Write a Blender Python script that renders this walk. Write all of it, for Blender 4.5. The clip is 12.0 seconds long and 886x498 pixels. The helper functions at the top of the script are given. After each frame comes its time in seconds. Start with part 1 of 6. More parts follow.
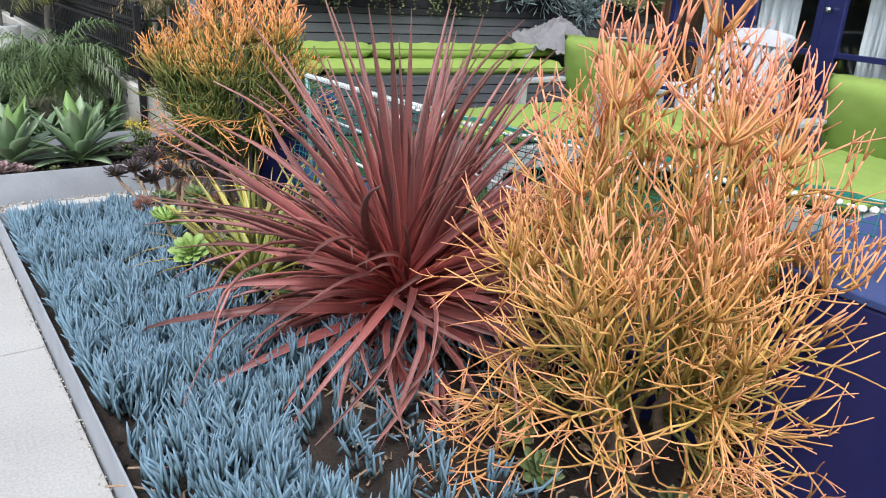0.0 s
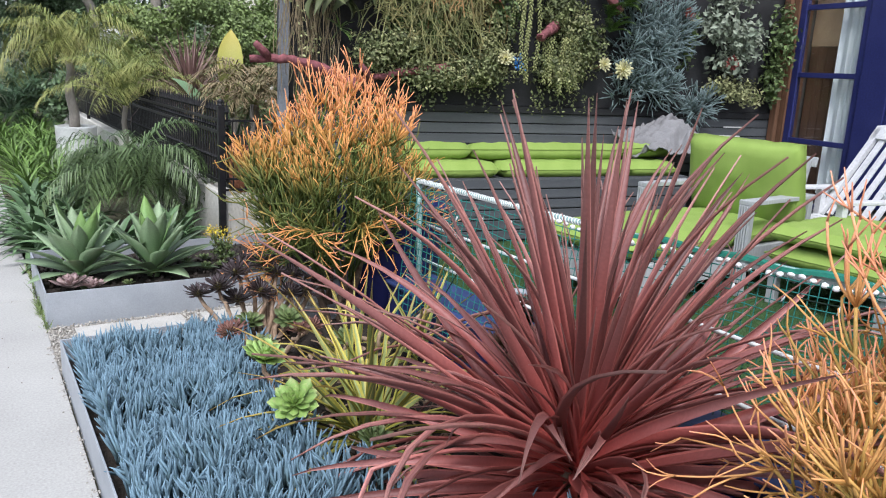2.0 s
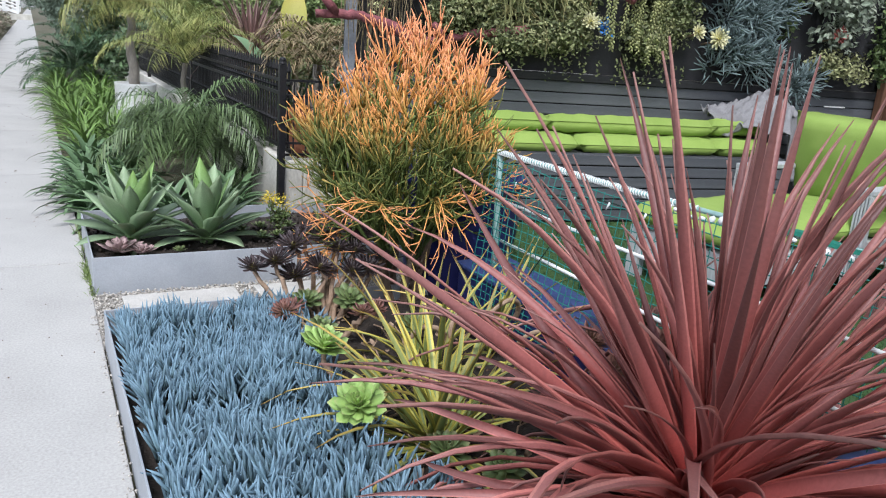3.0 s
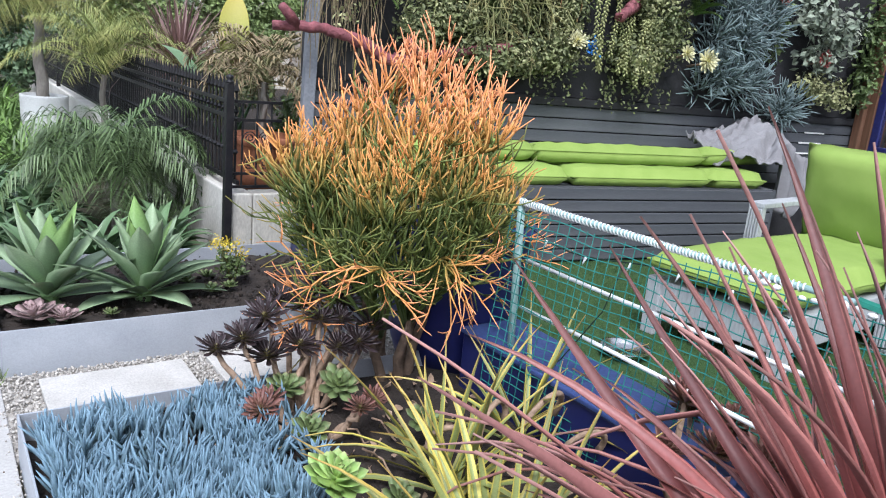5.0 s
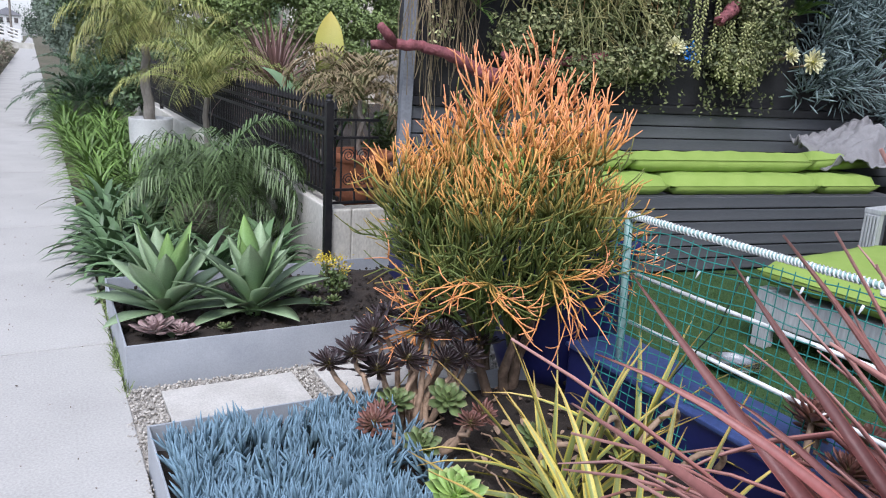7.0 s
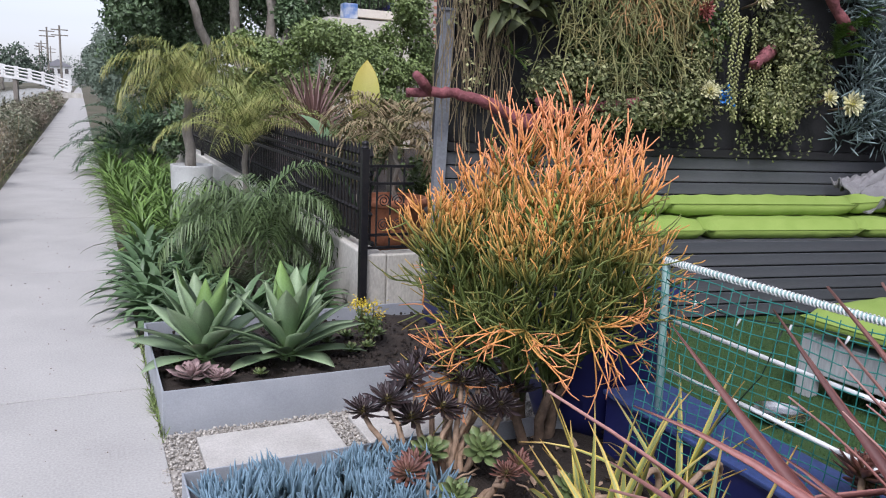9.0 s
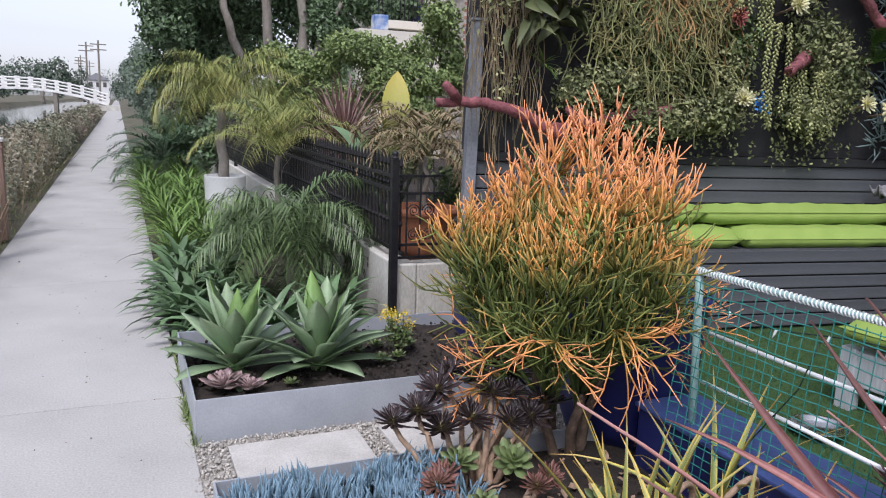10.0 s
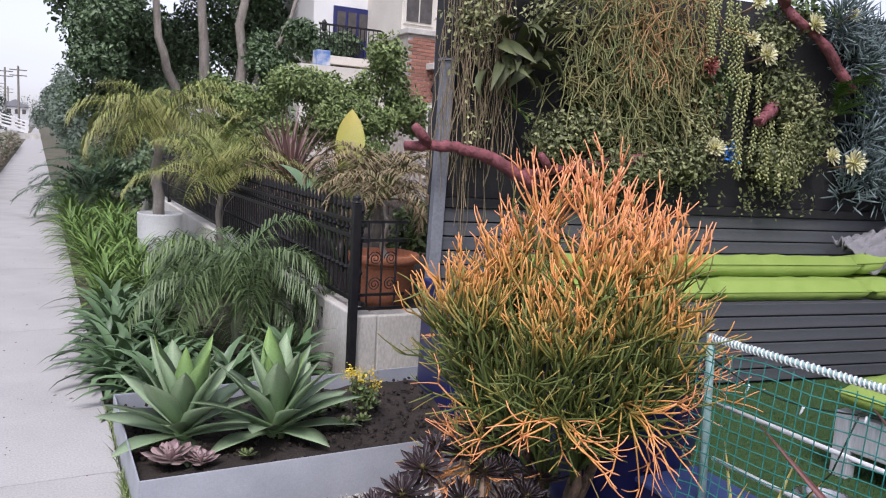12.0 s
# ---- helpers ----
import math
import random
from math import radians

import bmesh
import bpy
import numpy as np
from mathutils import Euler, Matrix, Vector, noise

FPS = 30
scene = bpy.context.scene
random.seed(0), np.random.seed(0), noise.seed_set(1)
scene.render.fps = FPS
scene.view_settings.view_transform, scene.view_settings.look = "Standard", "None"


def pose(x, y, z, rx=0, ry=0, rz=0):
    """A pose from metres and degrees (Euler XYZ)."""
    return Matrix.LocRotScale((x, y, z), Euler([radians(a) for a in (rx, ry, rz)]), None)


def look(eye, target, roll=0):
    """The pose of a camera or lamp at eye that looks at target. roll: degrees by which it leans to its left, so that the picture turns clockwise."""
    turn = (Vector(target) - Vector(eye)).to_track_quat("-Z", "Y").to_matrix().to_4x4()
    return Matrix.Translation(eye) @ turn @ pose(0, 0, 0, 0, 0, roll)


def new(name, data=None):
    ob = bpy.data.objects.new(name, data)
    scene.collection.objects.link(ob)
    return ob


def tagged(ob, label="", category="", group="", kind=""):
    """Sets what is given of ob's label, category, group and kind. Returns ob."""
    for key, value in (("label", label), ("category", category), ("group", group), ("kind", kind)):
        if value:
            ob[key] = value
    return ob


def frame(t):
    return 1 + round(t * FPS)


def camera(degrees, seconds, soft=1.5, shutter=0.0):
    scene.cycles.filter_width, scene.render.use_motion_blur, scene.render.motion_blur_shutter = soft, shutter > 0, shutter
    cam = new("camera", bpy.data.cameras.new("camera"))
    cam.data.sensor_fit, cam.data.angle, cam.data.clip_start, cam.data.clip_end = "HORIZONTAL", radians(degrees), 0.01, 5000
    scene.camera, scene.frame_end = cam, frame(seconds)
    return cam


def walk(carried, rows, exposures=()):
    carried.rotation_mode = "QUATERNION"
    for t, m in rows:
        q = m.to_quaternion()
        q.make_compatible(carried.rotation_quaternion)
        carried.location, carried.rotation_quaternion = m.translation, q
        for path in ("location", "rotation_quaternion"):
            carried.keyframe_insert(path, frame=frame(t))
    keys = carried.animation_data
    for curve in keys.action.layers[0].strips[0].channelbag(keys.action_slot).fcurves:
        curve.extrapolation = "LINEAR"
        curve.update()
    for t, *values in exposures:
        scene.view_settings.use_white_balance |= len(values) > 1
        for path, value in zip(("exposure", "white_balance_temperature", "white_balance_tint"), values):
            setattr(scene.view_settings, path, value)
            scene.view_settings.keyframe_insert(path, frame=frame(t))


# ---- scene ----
cam = camera(60.5, 12.0, soft=1.1)
PATH = [
    (0, (0.061, -0.008, 1.663), (1.18, 1.5, 0.974), 3.4),
    (0.5, (0.121, 0.206, 1.655), (1.228, 1.726, 0.973), 3.3),
    (0.9, (0.112, 0.475, 1.655), (1.233, 2.019, 1.058), 3.7),
    (1, (0.096, 0.518, 1.657), (1.222, 2.069, 1.085), 4.0),
    (1.5, (0.069, 0.654, 1.634), (1.149, 2.275, 1.183), 3.3),
    (2, (0.136, 0.898, 1.582), (1.179, 2.542, 1.124), 2.7),
    (2.5, (0.216, 1.144, 1.548), (1.16, 2.838, 1.058), 0.6),
    (3, (0.237, 1.338, 1.506), (1.161, 3.029, 0.97), 4.4),
    (3.5, (0.241, 1.555, 1.543), (1.164, 3.243, 0.996), 4.9),
    (3.7, (0.222, 1.621, 1.525), (1.166, 3.3, 0.99), 4.8),
    (5.3, (0.265, 2.215, 1.535), (1.385, 3.797, 1.041), 5.6),
    (5.5, (0.228, 2.211, 1.533), (1.351, 3.792, 1.045), 5.5),
    (6, (0.192, 2.23, 1.543), (1.327, 3.807, 1.07), 5.1),
    (6.5, (0.184, 2.219, 1.54), (1.297, 3.811, 1.065), 4.7),
    (7, (0.173, 2.221, 1.554), (1.095, 3.927, 1.063), 3.2),
    (7.5, (0.161, 2.212, 1.573), (1.048, 3.946, 1.121), 3.0),
    (9.3, (0.179, 2.241, 1.567), (1.006, 4.022, 1.186), 2.4),
    (9.5, (0.167, 2.249, 1.569), (0.978, 4.037, 1.191), 2.3),
    (10, (0.185, 2.234, 1.569), (0.958, 4.042, 1.204), 2.0),
    (10.5, (0.224, 2.224, 1.567), (0.998, 4.033, 1.211), 1.8),
    (11, (0.239, 2.234, 1.561), (0.97, 4.063, 1.213), 1.6),
    (11.5, (0.187, 2.435, 1.555), (0.831, 4.298, 1.218), 1.5),
    (12, (0.116, 2.615, 1.603), (1.055, 4.361, 1.338), 3.3),
]
walk(cam, [(t, look(eye, target, roll)) for t, eye, target, roll in PATH], exposures=[(0, 1.18, 6030, 11), (1.5, 1.2, 5960, 12), (2.5, 1.13, 5930, 11), (5.5, 1.40, 5720, 13), (6.6, 1.29, 5720, 13), (7.1, 1.04, 5800, 16), (7.5, 0.97, 5850, 17), (9.5, 0.91, 5940, 18), (11.2, 0.91, 5960, 19), (12, 0.95, 6000, 22)])

# ---- world and sun: a bright overcast day ----
world = bpy.data.worlds.new("overcast_sky")
scene.world = world
world.use_nodes = True
wn, wl = world.node_tree.nodes, world.node_tree.links
sky = wn.new("ShaderNodeTexSky")
sky.sky_type, sky.sun_disc = "NISHITA", False
sky.sun_elevation, sky.sun_rotation = radians(52), radians(215)
cloud = wn.new("ShaderNodeHueSaturation")
cloud.inputs["Saturation"].default_value = 0.25
wn["Background"].inputs["Strength"].default_value = 0.112
wl.new(sky.outputs["Color"], cloud.inputs["Color"])
wtc, wxyz, wgr, wmul = wn.new("ShaderNodeTexCoord"), wn.new("ShaderNodeSeparateXYZ"), wn.new("ShaderNodeMapRange"), wn.new("ShaderNodeMixRGB")
wmul.blend_type = "MULTIPLY"
wmul.inputs[0].default_value = 1.0
wgr.inputs["From Min"].default_value, wgr.inputs["From Max"].default_value = 0.0, 0.9
wgr.inputs["To Min"].default_value, wgr.inputs["To Max"].default_value = 0.70, 1.35  # an overcast sky brightens towards the zenith
wl.new(wtc.outputs["Generated"], wxyz.inputs[0])
wl.new(wxyz.outputs["Z"], wgr.inputs["Value"])
wl.new(cloud.outputs["Color"], wmul.inputs[1])
wl.new(wgr.outputs[0], wmul.inputs[2])
wl.new(wmul.outputs[0], wn["Background"].inputs["Color"])
sun = new("sun", bpy.data.lights.new("sun", "SUN"))
sun.data.energy, sun.data.angle, sun.data.color = 1.5, radians(18), (1.0, 0.96, 0.9)
sun.matrix_world = look((-8, -12, 20), (0, 0, 0))

# ---- materials ----
MATS = {}


def mat(name, c1, c2=None, rough=0.7, scale=8.0, bump=0.15, metal=0.0, fine=60.0, detail=0.35, rnd=0.0, spec=0.4, stretch=(1, 1, 1), sheen=0.0):
    """A surface with broad mottling, fine grain and relief; rnd varies it from piece to piece."""
    m = bpy.data.materials.new(name)
    m.use_nodes = True
    n, l = m.node_tree.nodes, m.node_tree.links
    p = n["Principled BSDF"]
    c2 = c2 or tuple(c * 0.7 for c in c1)
    tc, mp = n.new("ShaderNodeTexCoord"), n.new("ShaderNodeMapping")
    mp.inputs["Scale"].default_value = stretch
    l.new(tc.outputs["Object"], mp.inputs["Vector"])
    a, b = n.new("ShaderNodeTexNoise"), n.new("ShaderNodeTexNoise")
    a.inputs["Scale"].default_value, a.inputs["Detail"].default_value = scale, 4
    b.inputs["Scale"].default_value, b.inputs["Detail"].default_value = fine, 3
    l.new(mp.outputs[0], a.inputs["Vector"])
    l.new(mp.outputs[0], b.inputs["Vector"])
    mix = n.new("ShaderNodeMixRGB")
    mix.inputs[1].default_value, mix.inputs[2].default_value = (*c1, 1), (*c2, 1)
    ramp = n.new("ShaderNodeMapRange")
    ramp.inputs["From Min"].default_value, ramp.inputs["From Max"].default_value = 0.35, 0.68
    l.new(a.outputs["Fac"], ramp.inputs["Value"])
    l.new(ramp.outputs[0], mix.inputs[0])
    grain = n.new("ShaderNodeMixRGB")
    grain.blend_type = "OVERLAY"
    grain.inputs[0].default_value = detail
    l.new(mix.outputs[0], grain.inputs[1])
    l.new(b.outputs["Fac"], grain.inputs[2])
    last = grain
    if rnd:
        geo, hsv, mr = n.new("ShaderNodeNewGeometry"), n.new("ShaderNodeHueSaturation"), n.new("ShaderNodeMapRange")
        info, add, fr = n.new("ShaderNodeObjectInfo"), n.new("ShaderNodeMath"), n.new("ShaderNodeMath")
        fr.operation = "FRACT"
        l.new(geo.outputs["Random Per Island"], add.inputs[0])
        l.new(info.outputs["Random"], add.inputs[1])
        l.new(add.outputs[0], fr.inputs[0])
        l.new(fr.outputs[0], mr.inputs["Value"])
        mr.inputs["To Min"].default_value, mr.inputs["To Max"].default_value = 1 - rnd, 1 + rnd
        l.new(mr.outputs[0], hsv.inputs["Value"])
        l.new(grain.outputs[0], hsv.inputs["Color"])
        last = hsv
    l.new(last.outputs[0], p.inputs["Base Color"])
    rr = n.new("ShaderNodeMapRange")
    rr.inputs["To Min"].default_value, rr.inputs["To Max"].default_value = max(rough - 0.12, 0.03), min(rough + 0.12, 1)
    l.new(a.outputs["Fac"], rr.inputs["Value"])
    l.new(rr.outputs[0], p.inputs["Roughness"])
    p.inputs["Metallic"].default_value = metal
    p.inputs["Specular IOR Level"].default_value = spec
    if bump:
        bp = n.new("ShaderNodeBump")
        bp.inputs["Strength"].default_value, bp.inputs["Distance"].default_value = bump, 0.01
        l.new(b.outputs["Fac"], bp.inputs["Height"])
        l.new(bp.outputs[0], p.inputs["Normal"])
    MATS[name] = m
    return m


def along(name, stops, rough=0.5, rnd=0.15, spec=0.35):
    """A plant's skin whose colour runs along each piece, from its foot (0) to its tip (1), kept in the attribute 'tip'."""
    m = mat(name, stops[0][1], rough=rough, rnd=rnd, bump=0.08, fine=120, spec=spec, detail=0.25)
    n, l = m.node_tree.nodes, m.node_tree.links
    at, cr = n.new("ShaderNodeAttribute"), n.new("ShaderNodeValToRGB")
    at.attribute_name = "tip"
    els = cr.color_ramp.elements
    els[0].position, els[0].color = stops[0][0], (*stops[0][1], 1)
    els[1].position, els[1].color = stops[-1][0], (*stops[-1][1], 1)
    for pos, c in stops[1:-1]:
        els.new(pos).color = (*c, 1)
    grain = next(x for x in n if x.type == "MIX_RGB" and x.blend_type == "OVERLAY")
    l.new(at.outputs["Fac"], cr.inputs[0])
    l.new(cr.outputs[0], grain.inputs[1])
    return m


concrete = mat("concrete", (0.41, 0.398, 0.375), (0.34, 0.33, 0.312), 0.85, 1.3, 0.25, fine=90, detail=0.3)
wall_concrete = mat("wall_concrete", (0.55, 0.53, 0.48), (0.42, 0.40, 0.35), 0.85, 2.2, 0.3, fine=70, stretch=(1, 1, 0.5))
paver_stone = mat("paver_stone", (0.49, 0.47, 0.435), (0.39, 0.37, 0.34), 0.85, 5, 0.25, fine=120, rnd=0.06)
steel = mat("grey_planter_steel", (0.40, 0.42, 0.45), (0.33, 0.35, 0.38), 0.5, 4, 0.06, metal=0.25, fine=150, detail=0.18)
soil = mat("dark_soil", (0.022, 0.017, 0.014), (0.04, 0.03, 0.023), 0.95, 12, 0.9, fine=80)
earth = mat("dry_earth", (0.12, 0.10, 0.07), (0.07, 0.075, 0.04), 0.95, 0.8, 0.6, fine=25)
pebble = mat("pebble", (0.46, 0.43, 0.385), (0.27, 0.25, 0.22), 0.7, 30, 0.1, rnd=0.35)
turf = mat("turf_base", (0.027, 0.063, 0.017), (0.036, 0.077, 0.02), 0.95, 30, 0.5)
blade = mat("turf_blade", (0.036, 0.083, 0.021), (0.052, 0.10, 0.029), 0.6, 20, 0, rnd=0.35)
slat_grey = mat("charcoal_slat", (0.078, 0.083, 0.093), (0.10, 0.104, 0.112), 0.55, 3, 0.12, stretch=(0.3, 0.3, 8), rnd=0.08)
black_panel = mat("black_panel", (0.018, 0.018, 0.02), (0.03, 0.03, 0.032), 0.8, 6, 0.2)
lime = mat("lime_cloth", (0.245, 0.34, 0.075), (0.215, 0.31, 0.062), 0.9, 6, 0.12, fine=350, detail=0.2)
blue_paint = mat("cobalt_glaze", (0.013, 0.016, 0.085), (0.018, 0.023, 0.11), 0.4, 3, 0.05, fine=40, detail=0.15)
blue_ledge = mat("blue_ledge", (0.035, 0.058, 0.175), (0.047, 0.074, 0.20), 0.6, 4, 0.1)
navy = mat("navy_frame", (0.018, 0.022, 0.10), (0.024, 0.028, 0.12), 0.4, 5, 0.04)
grey_wood = mat("grey_washed_wood", (0.42, 0.43, 0.44), (0.32, 0.33, 0.34), 0.7, 3, 0.25, stretch=(1, 1, 0.15), fine=90)
white_wood = mat("white_painted_wood", (0.60, 0.60, 0.61), (0.50, 0.50, 0.52), 0.55, 4, 0.1)
white_paint = mat("white_paint", (0.78, 0.77, 0.74), (0.68, 0.67, 0.64), 0.7, 1.2, 0.15)
cream_wall = mat("cream_stucco", (0.66, 0.62, 0.54), (0.58, 0.54, 0.47), 0.9, 1.0, 0.4)
tan_wall = mat("tan_stucco", (0.50, 0.34, 0.21), (0.44, 0.30, 0.19), 0.9, 1.5, 0.3)
iron = mat("black_iron", (0.012, 0.012, 0.014), (0.022, 0.02, 0.02), 0.45, 20, 0.2, metal=0.3)
pole_grey = mat("pole_grey", (0.20, 0.21, 0.23), (0.15, 0.16, 0.175), 0.6, 4, 0.1)
pvc = mat("white_pvc", (0.78, 0.79, 0.78), (0.70, 0.71, 0.70), 0.4, 6, 0.03)
net_green = mat("green_net", (0.016, 0.15, 0.125), (0.025, 0.19, 0.165), 0.6, 20, 0.1)
band_green = mat("green_band", (0.01, 0.14, 0.095), (0.015, 0.17, 0.12), 0.7, 15, 0.2)
teal_pipe = mat("teal_wrapped_pipe", (0.30, 0.43, 0.41), (0.22, 0.35, 0.33), 0.5, 25, 0.2)
cable = mat("dark_cable", (0.012, 0.03, 0.018), rough=0.5)
clear_bulb = mat("clear_bulb", (0.8, 0.82, 0.82), rough=0.15)
terracotta = mat("terracotta", (0.36, 0.14, 0.07), (0.27, 0.105, 0.055), 0.85, 5, 0.2)
pot_white = mat("pot_white", (0.66, 0.66, 0.64), (0.55, 0.55, 0.53), 0.6, 3, 0.1)
bark = mat("grey_bark", (0.26, 0.235, 0.20), (0.17, 0.15, 0.125), 0.9, 10, 0.7, stretch=(1, 1, 0.3))
brown_bark = mat("brown_bark", (0.16, 0.11, 0.075), (0.10, 0.07, 0.05), 0.9, 18, 0.7)
pale_stem = mat("pale_stem", (0.36, 0.25, 0.17), (0.26, 0.18, 0.12), 0.8, 40, 0.4)
driftwood = mat("painted_driftwood", (0.26, 0.085, 0.095), (0.13, 0.045, 0.05), 0.8, 14, 1.0, fine=45)
cloth_grey = mat("grey_blanket", (0.235, 0.23, 0.235), (0.19, 0.185, 0.19), 0.95, 8, 0.3, fine=300)
curtain_white = mat("white_curtain", (0.72, 0.73, 0.75), (0.62, 0.63, 0.66), 0.9, 5, 0.1)
brown_wood = mat("brown_wood", (0.16, 0.08, 0.045), (0.11, 0.055, 0.03), 0.7, 4, 0.3, stretch=(1, 1, 0.1))
brick_red = mat("red_brick", (0.34, 0.155, 0.105), (0.27, 0.12, 0.085), 0.9, 6, 0.4, rnd=0.2)
mortar = mat("mortar", (0.42, 0.38, 0.33), rough=0.95)
roof_tile = mat("roof_grey", (0.16, 0.16, 0.17), rough=0.8)
steel_bowl = mat("steel_bowl", (0.62, 0.62, 0.60), rough=0.22, metal=1.0, bump=0.02)
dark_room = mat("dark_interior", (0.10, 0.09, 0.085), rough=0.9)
silver = mat("silver_knob", (0.7, 0.7, 0.7), rough=0.2, metal=1.0)
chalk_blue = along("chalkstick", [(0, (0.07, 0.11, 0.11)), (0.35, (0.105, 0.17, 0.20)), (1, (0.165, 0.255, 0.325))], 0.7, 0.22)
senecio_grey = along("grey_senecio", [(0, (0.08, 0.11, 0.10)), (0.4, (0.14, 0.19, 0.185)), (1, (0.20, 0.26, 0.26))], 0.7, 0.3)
fire_skin = along("firestick", [(0, (0.12, 0.14, 0.035)), (0.35, (0.32, 0.25, 0.06)), (0.6, (0.58, 0.33, 0.095)), (0.85, (0.72, 0.34, 0.14)), (1, (0.74, 0.31, 0.18))], 0.5, 0.2)
fire_skin_green = along("firestick_green", [(0, (0.065, 0.10, 0.028)), (0.34, (0.13, 0.16, 0.04)), (0.54, (0.38, 0.25, 0.06)), (0.76, (0.68, 0.30, 0.085)), (1, (0.76, 0.32, 0.15))], 0.5, 0.2)
cord_red = along("cordyline_leaf", [(0, (0.38, 0.048, 0.040)), (0.28, (0.26, 0.060, 0.052)), (0.65, (0.195, 0.074, 0.068)), (1, (0.22, 0.11, 0.098))], 0.5, 0.45, 0.45)
cord_edge = along("cordyline_margin", [(0, (0.44, 0.07, 0.055)), (0.4, (0.37, 0.115, 0.098)), (1, (0.34, 0.19, 0.165))], 0.55, 0.3)
flax_yellow = along("striped_leaf", [(0, (0.27, 0.26, 0.05)), (0.5, (0.42, 0.36, 0.065)), (1, (0.46, 0.31, 0.10))], 0.45, 0.3)
flax_green = along("striped_leaf_green", [(0, (0.15, 0.19, 0.055)), (0.6, (0.22, 0.25, 0.085)), (1, (0.30, 0.26, 0.10))], 0.45, 0.3)
agave_skin = along("agave_leaf", [(0, (0.19, 0.27, 0.12)), (0.4, (0.19, 0.275, 0.15)), (1, (0.26, 0.34, 0.20))], 0.5, 0.22)
agave_young = along("agave_young", [(0, (0.20, 0.30, 0.12)), (0.5, (0.17, 0.28, 0.11)), (1, (0.22, 0.35, 0.10))], 0.45, 0.12)
aeon_dark = along("dark_aeonium", [(0, (0.12, 0.10, 0.03)), (0.35, (0.045, 0.03, 0.028)), (1, (0.035, 0.022, 0.026))], 0.4, 0.25, 0.5)
aeon_brown = along("brown_aeonium", [(0, (0.14, 0.13, 0.04)), (0.4, (0.14, 0.075, 0.05)), (1, (0.17, 0.07, 0.06))], 0.45, 0.25)
aeon_green = along("green_aeonium", [(0, (0.30, 0.42, 0.10)), (0.8, (0.26, 0.40, 0.11)), (1, (0.36, 0.40, 0.16))], 0.45, 0.12)
aeon_dull = along("dull_aeonium", [(0, (0.16, 0.21, 0.07)), (0.8, (0.13, 0.18, 0.07)), (1, (0.20, 0.17, 0.09))], 0.5, 0.25)
leaf_stag = along("staghorn_leaf", [(0, (0.085, 0.06, 0.028)), (0.45, (0.06, 0.075, 0.03)), (1, (0.10, 0.115, 0.045))], 0.6, 0.3)
echev = along("pink_rosette", [(0, (0.36, 0.30, 0.27)), (1, (0.33, 0.22, 0.22))], 0.6, 0.12)
leaf_mid = mat("leaf_mid", (0.12, 0.165, 0.055), (0.08, 0.12, 0.04), 0.5, 3, 0, rnd=0.4)
leaf_light = mat("leaf_light", (0.20, 0.26, 0.085), (0.14, 0.195, 0.065), 0.5, 3, 0, rnd=0.4)
leaf_dark = mat("leaf_dark", (0.075, 0.12, 0.055), (0.10, 0.15, 0.07), 0.45, 2, 0, rnd=0.45)
leaf_ivy = mat("leaf_ivy", (0.165, 0.185, 0.075), (0.085, 0.105, 0.042), 0.62, 6, 0, rnd=0.5)
leaf_pale = mat("leaf_pale", (0.30, 0.30, 0.145), (0.20, 0.22, 0.095), 0.65, 9, 0, rnd=0.3)
leaf_bluegrey = mat("leaf_silver", (0.27, 0.30, 0.23), (0.15, 0.185, 0.13), 0.6, 5, 0, rnd=0.3)
leaf_burro = mat("leaf_burro", (0.36, 0.37, 0.16), (0.27, 0.29, 0.12), 0.6, 6, 0, rnd=0.25)
leaf_strap = along("strap_leaf", [(0, (0.07, 0.13, 0.03)), (1, (0.15, 0.24, 0.055))], 0.4, 0.35)
leaf_broad = along("broad_strap", [(0, (0.05, 0.10, 0.04)), (1, (0.12, 0.19, 0.09))], 0.4, 0.3)
palm_green = along("palm_frond", [(0, (0.05, 0.09, 0.032)), (1, (0.12, 0.17, 0.065))], 0.45, 0.35)
palm_dark = along("palm_dark", [(0, (0.04, 0.075, 0.035)), (1, (0.07, 0.12, 0.06))], 0.45, 0.3)
palm_yellow = along("palm_yellowing", [(0, (0.13, 0.17, 0.05)), (0.6, (0.22, 0.25, 0.07)), (1, (0.31, 0.27, 0.09))], 0.5, 0.35)
palm_dry = along("dry_frond", [(0, (0.12, 0.13, 0.05)), (1, (0.28, 0.20, 0.12))], 0.8, 0.35)
cord_dusky = along("dusky_cordyline", [(0, (0.15, 0.08, 0.07)), (1, (0.20, 0.125, 0.11))], 0.5, 0.3)
banana = along("banana_leaf", [(0, (0.16, 0.22, 0.05)), (0.5, (0.24, 0.25, 0.05)), (1, (0.33, 0.27, 0.05))], 0.5, 0.3)
string_orange = mat("string_cactus_warm", (0.36, 0.20, 0.085), (0.24, 0.20, 0.075), 0.65, 7, 0, rnd=0.3)
string_green = mat("string_cactus", (0.15, 0.175, 0.065), (0.23, 0.20, 0.08), 0.65, 7, 0, rnd=0.35)
vine_dry = mat("dry_vine", (0.27, 0.21, 0.13), (0.18, 0.15, 0.08), 0.8, 12, 0, rnd=0.3)
hedge_leaf = mat("hedge_leaf", (0.17, 0.19, 0.12), (0.25, 0.20, 0.155), 0.7, 0.7, 0, rnd=0.45)
far_leaf = mat("far_leaf", (0.13, 0.17, 0.12), (0.09, 0.12, 0.09), 0.8, 0.6, 0, rnd=0.3)
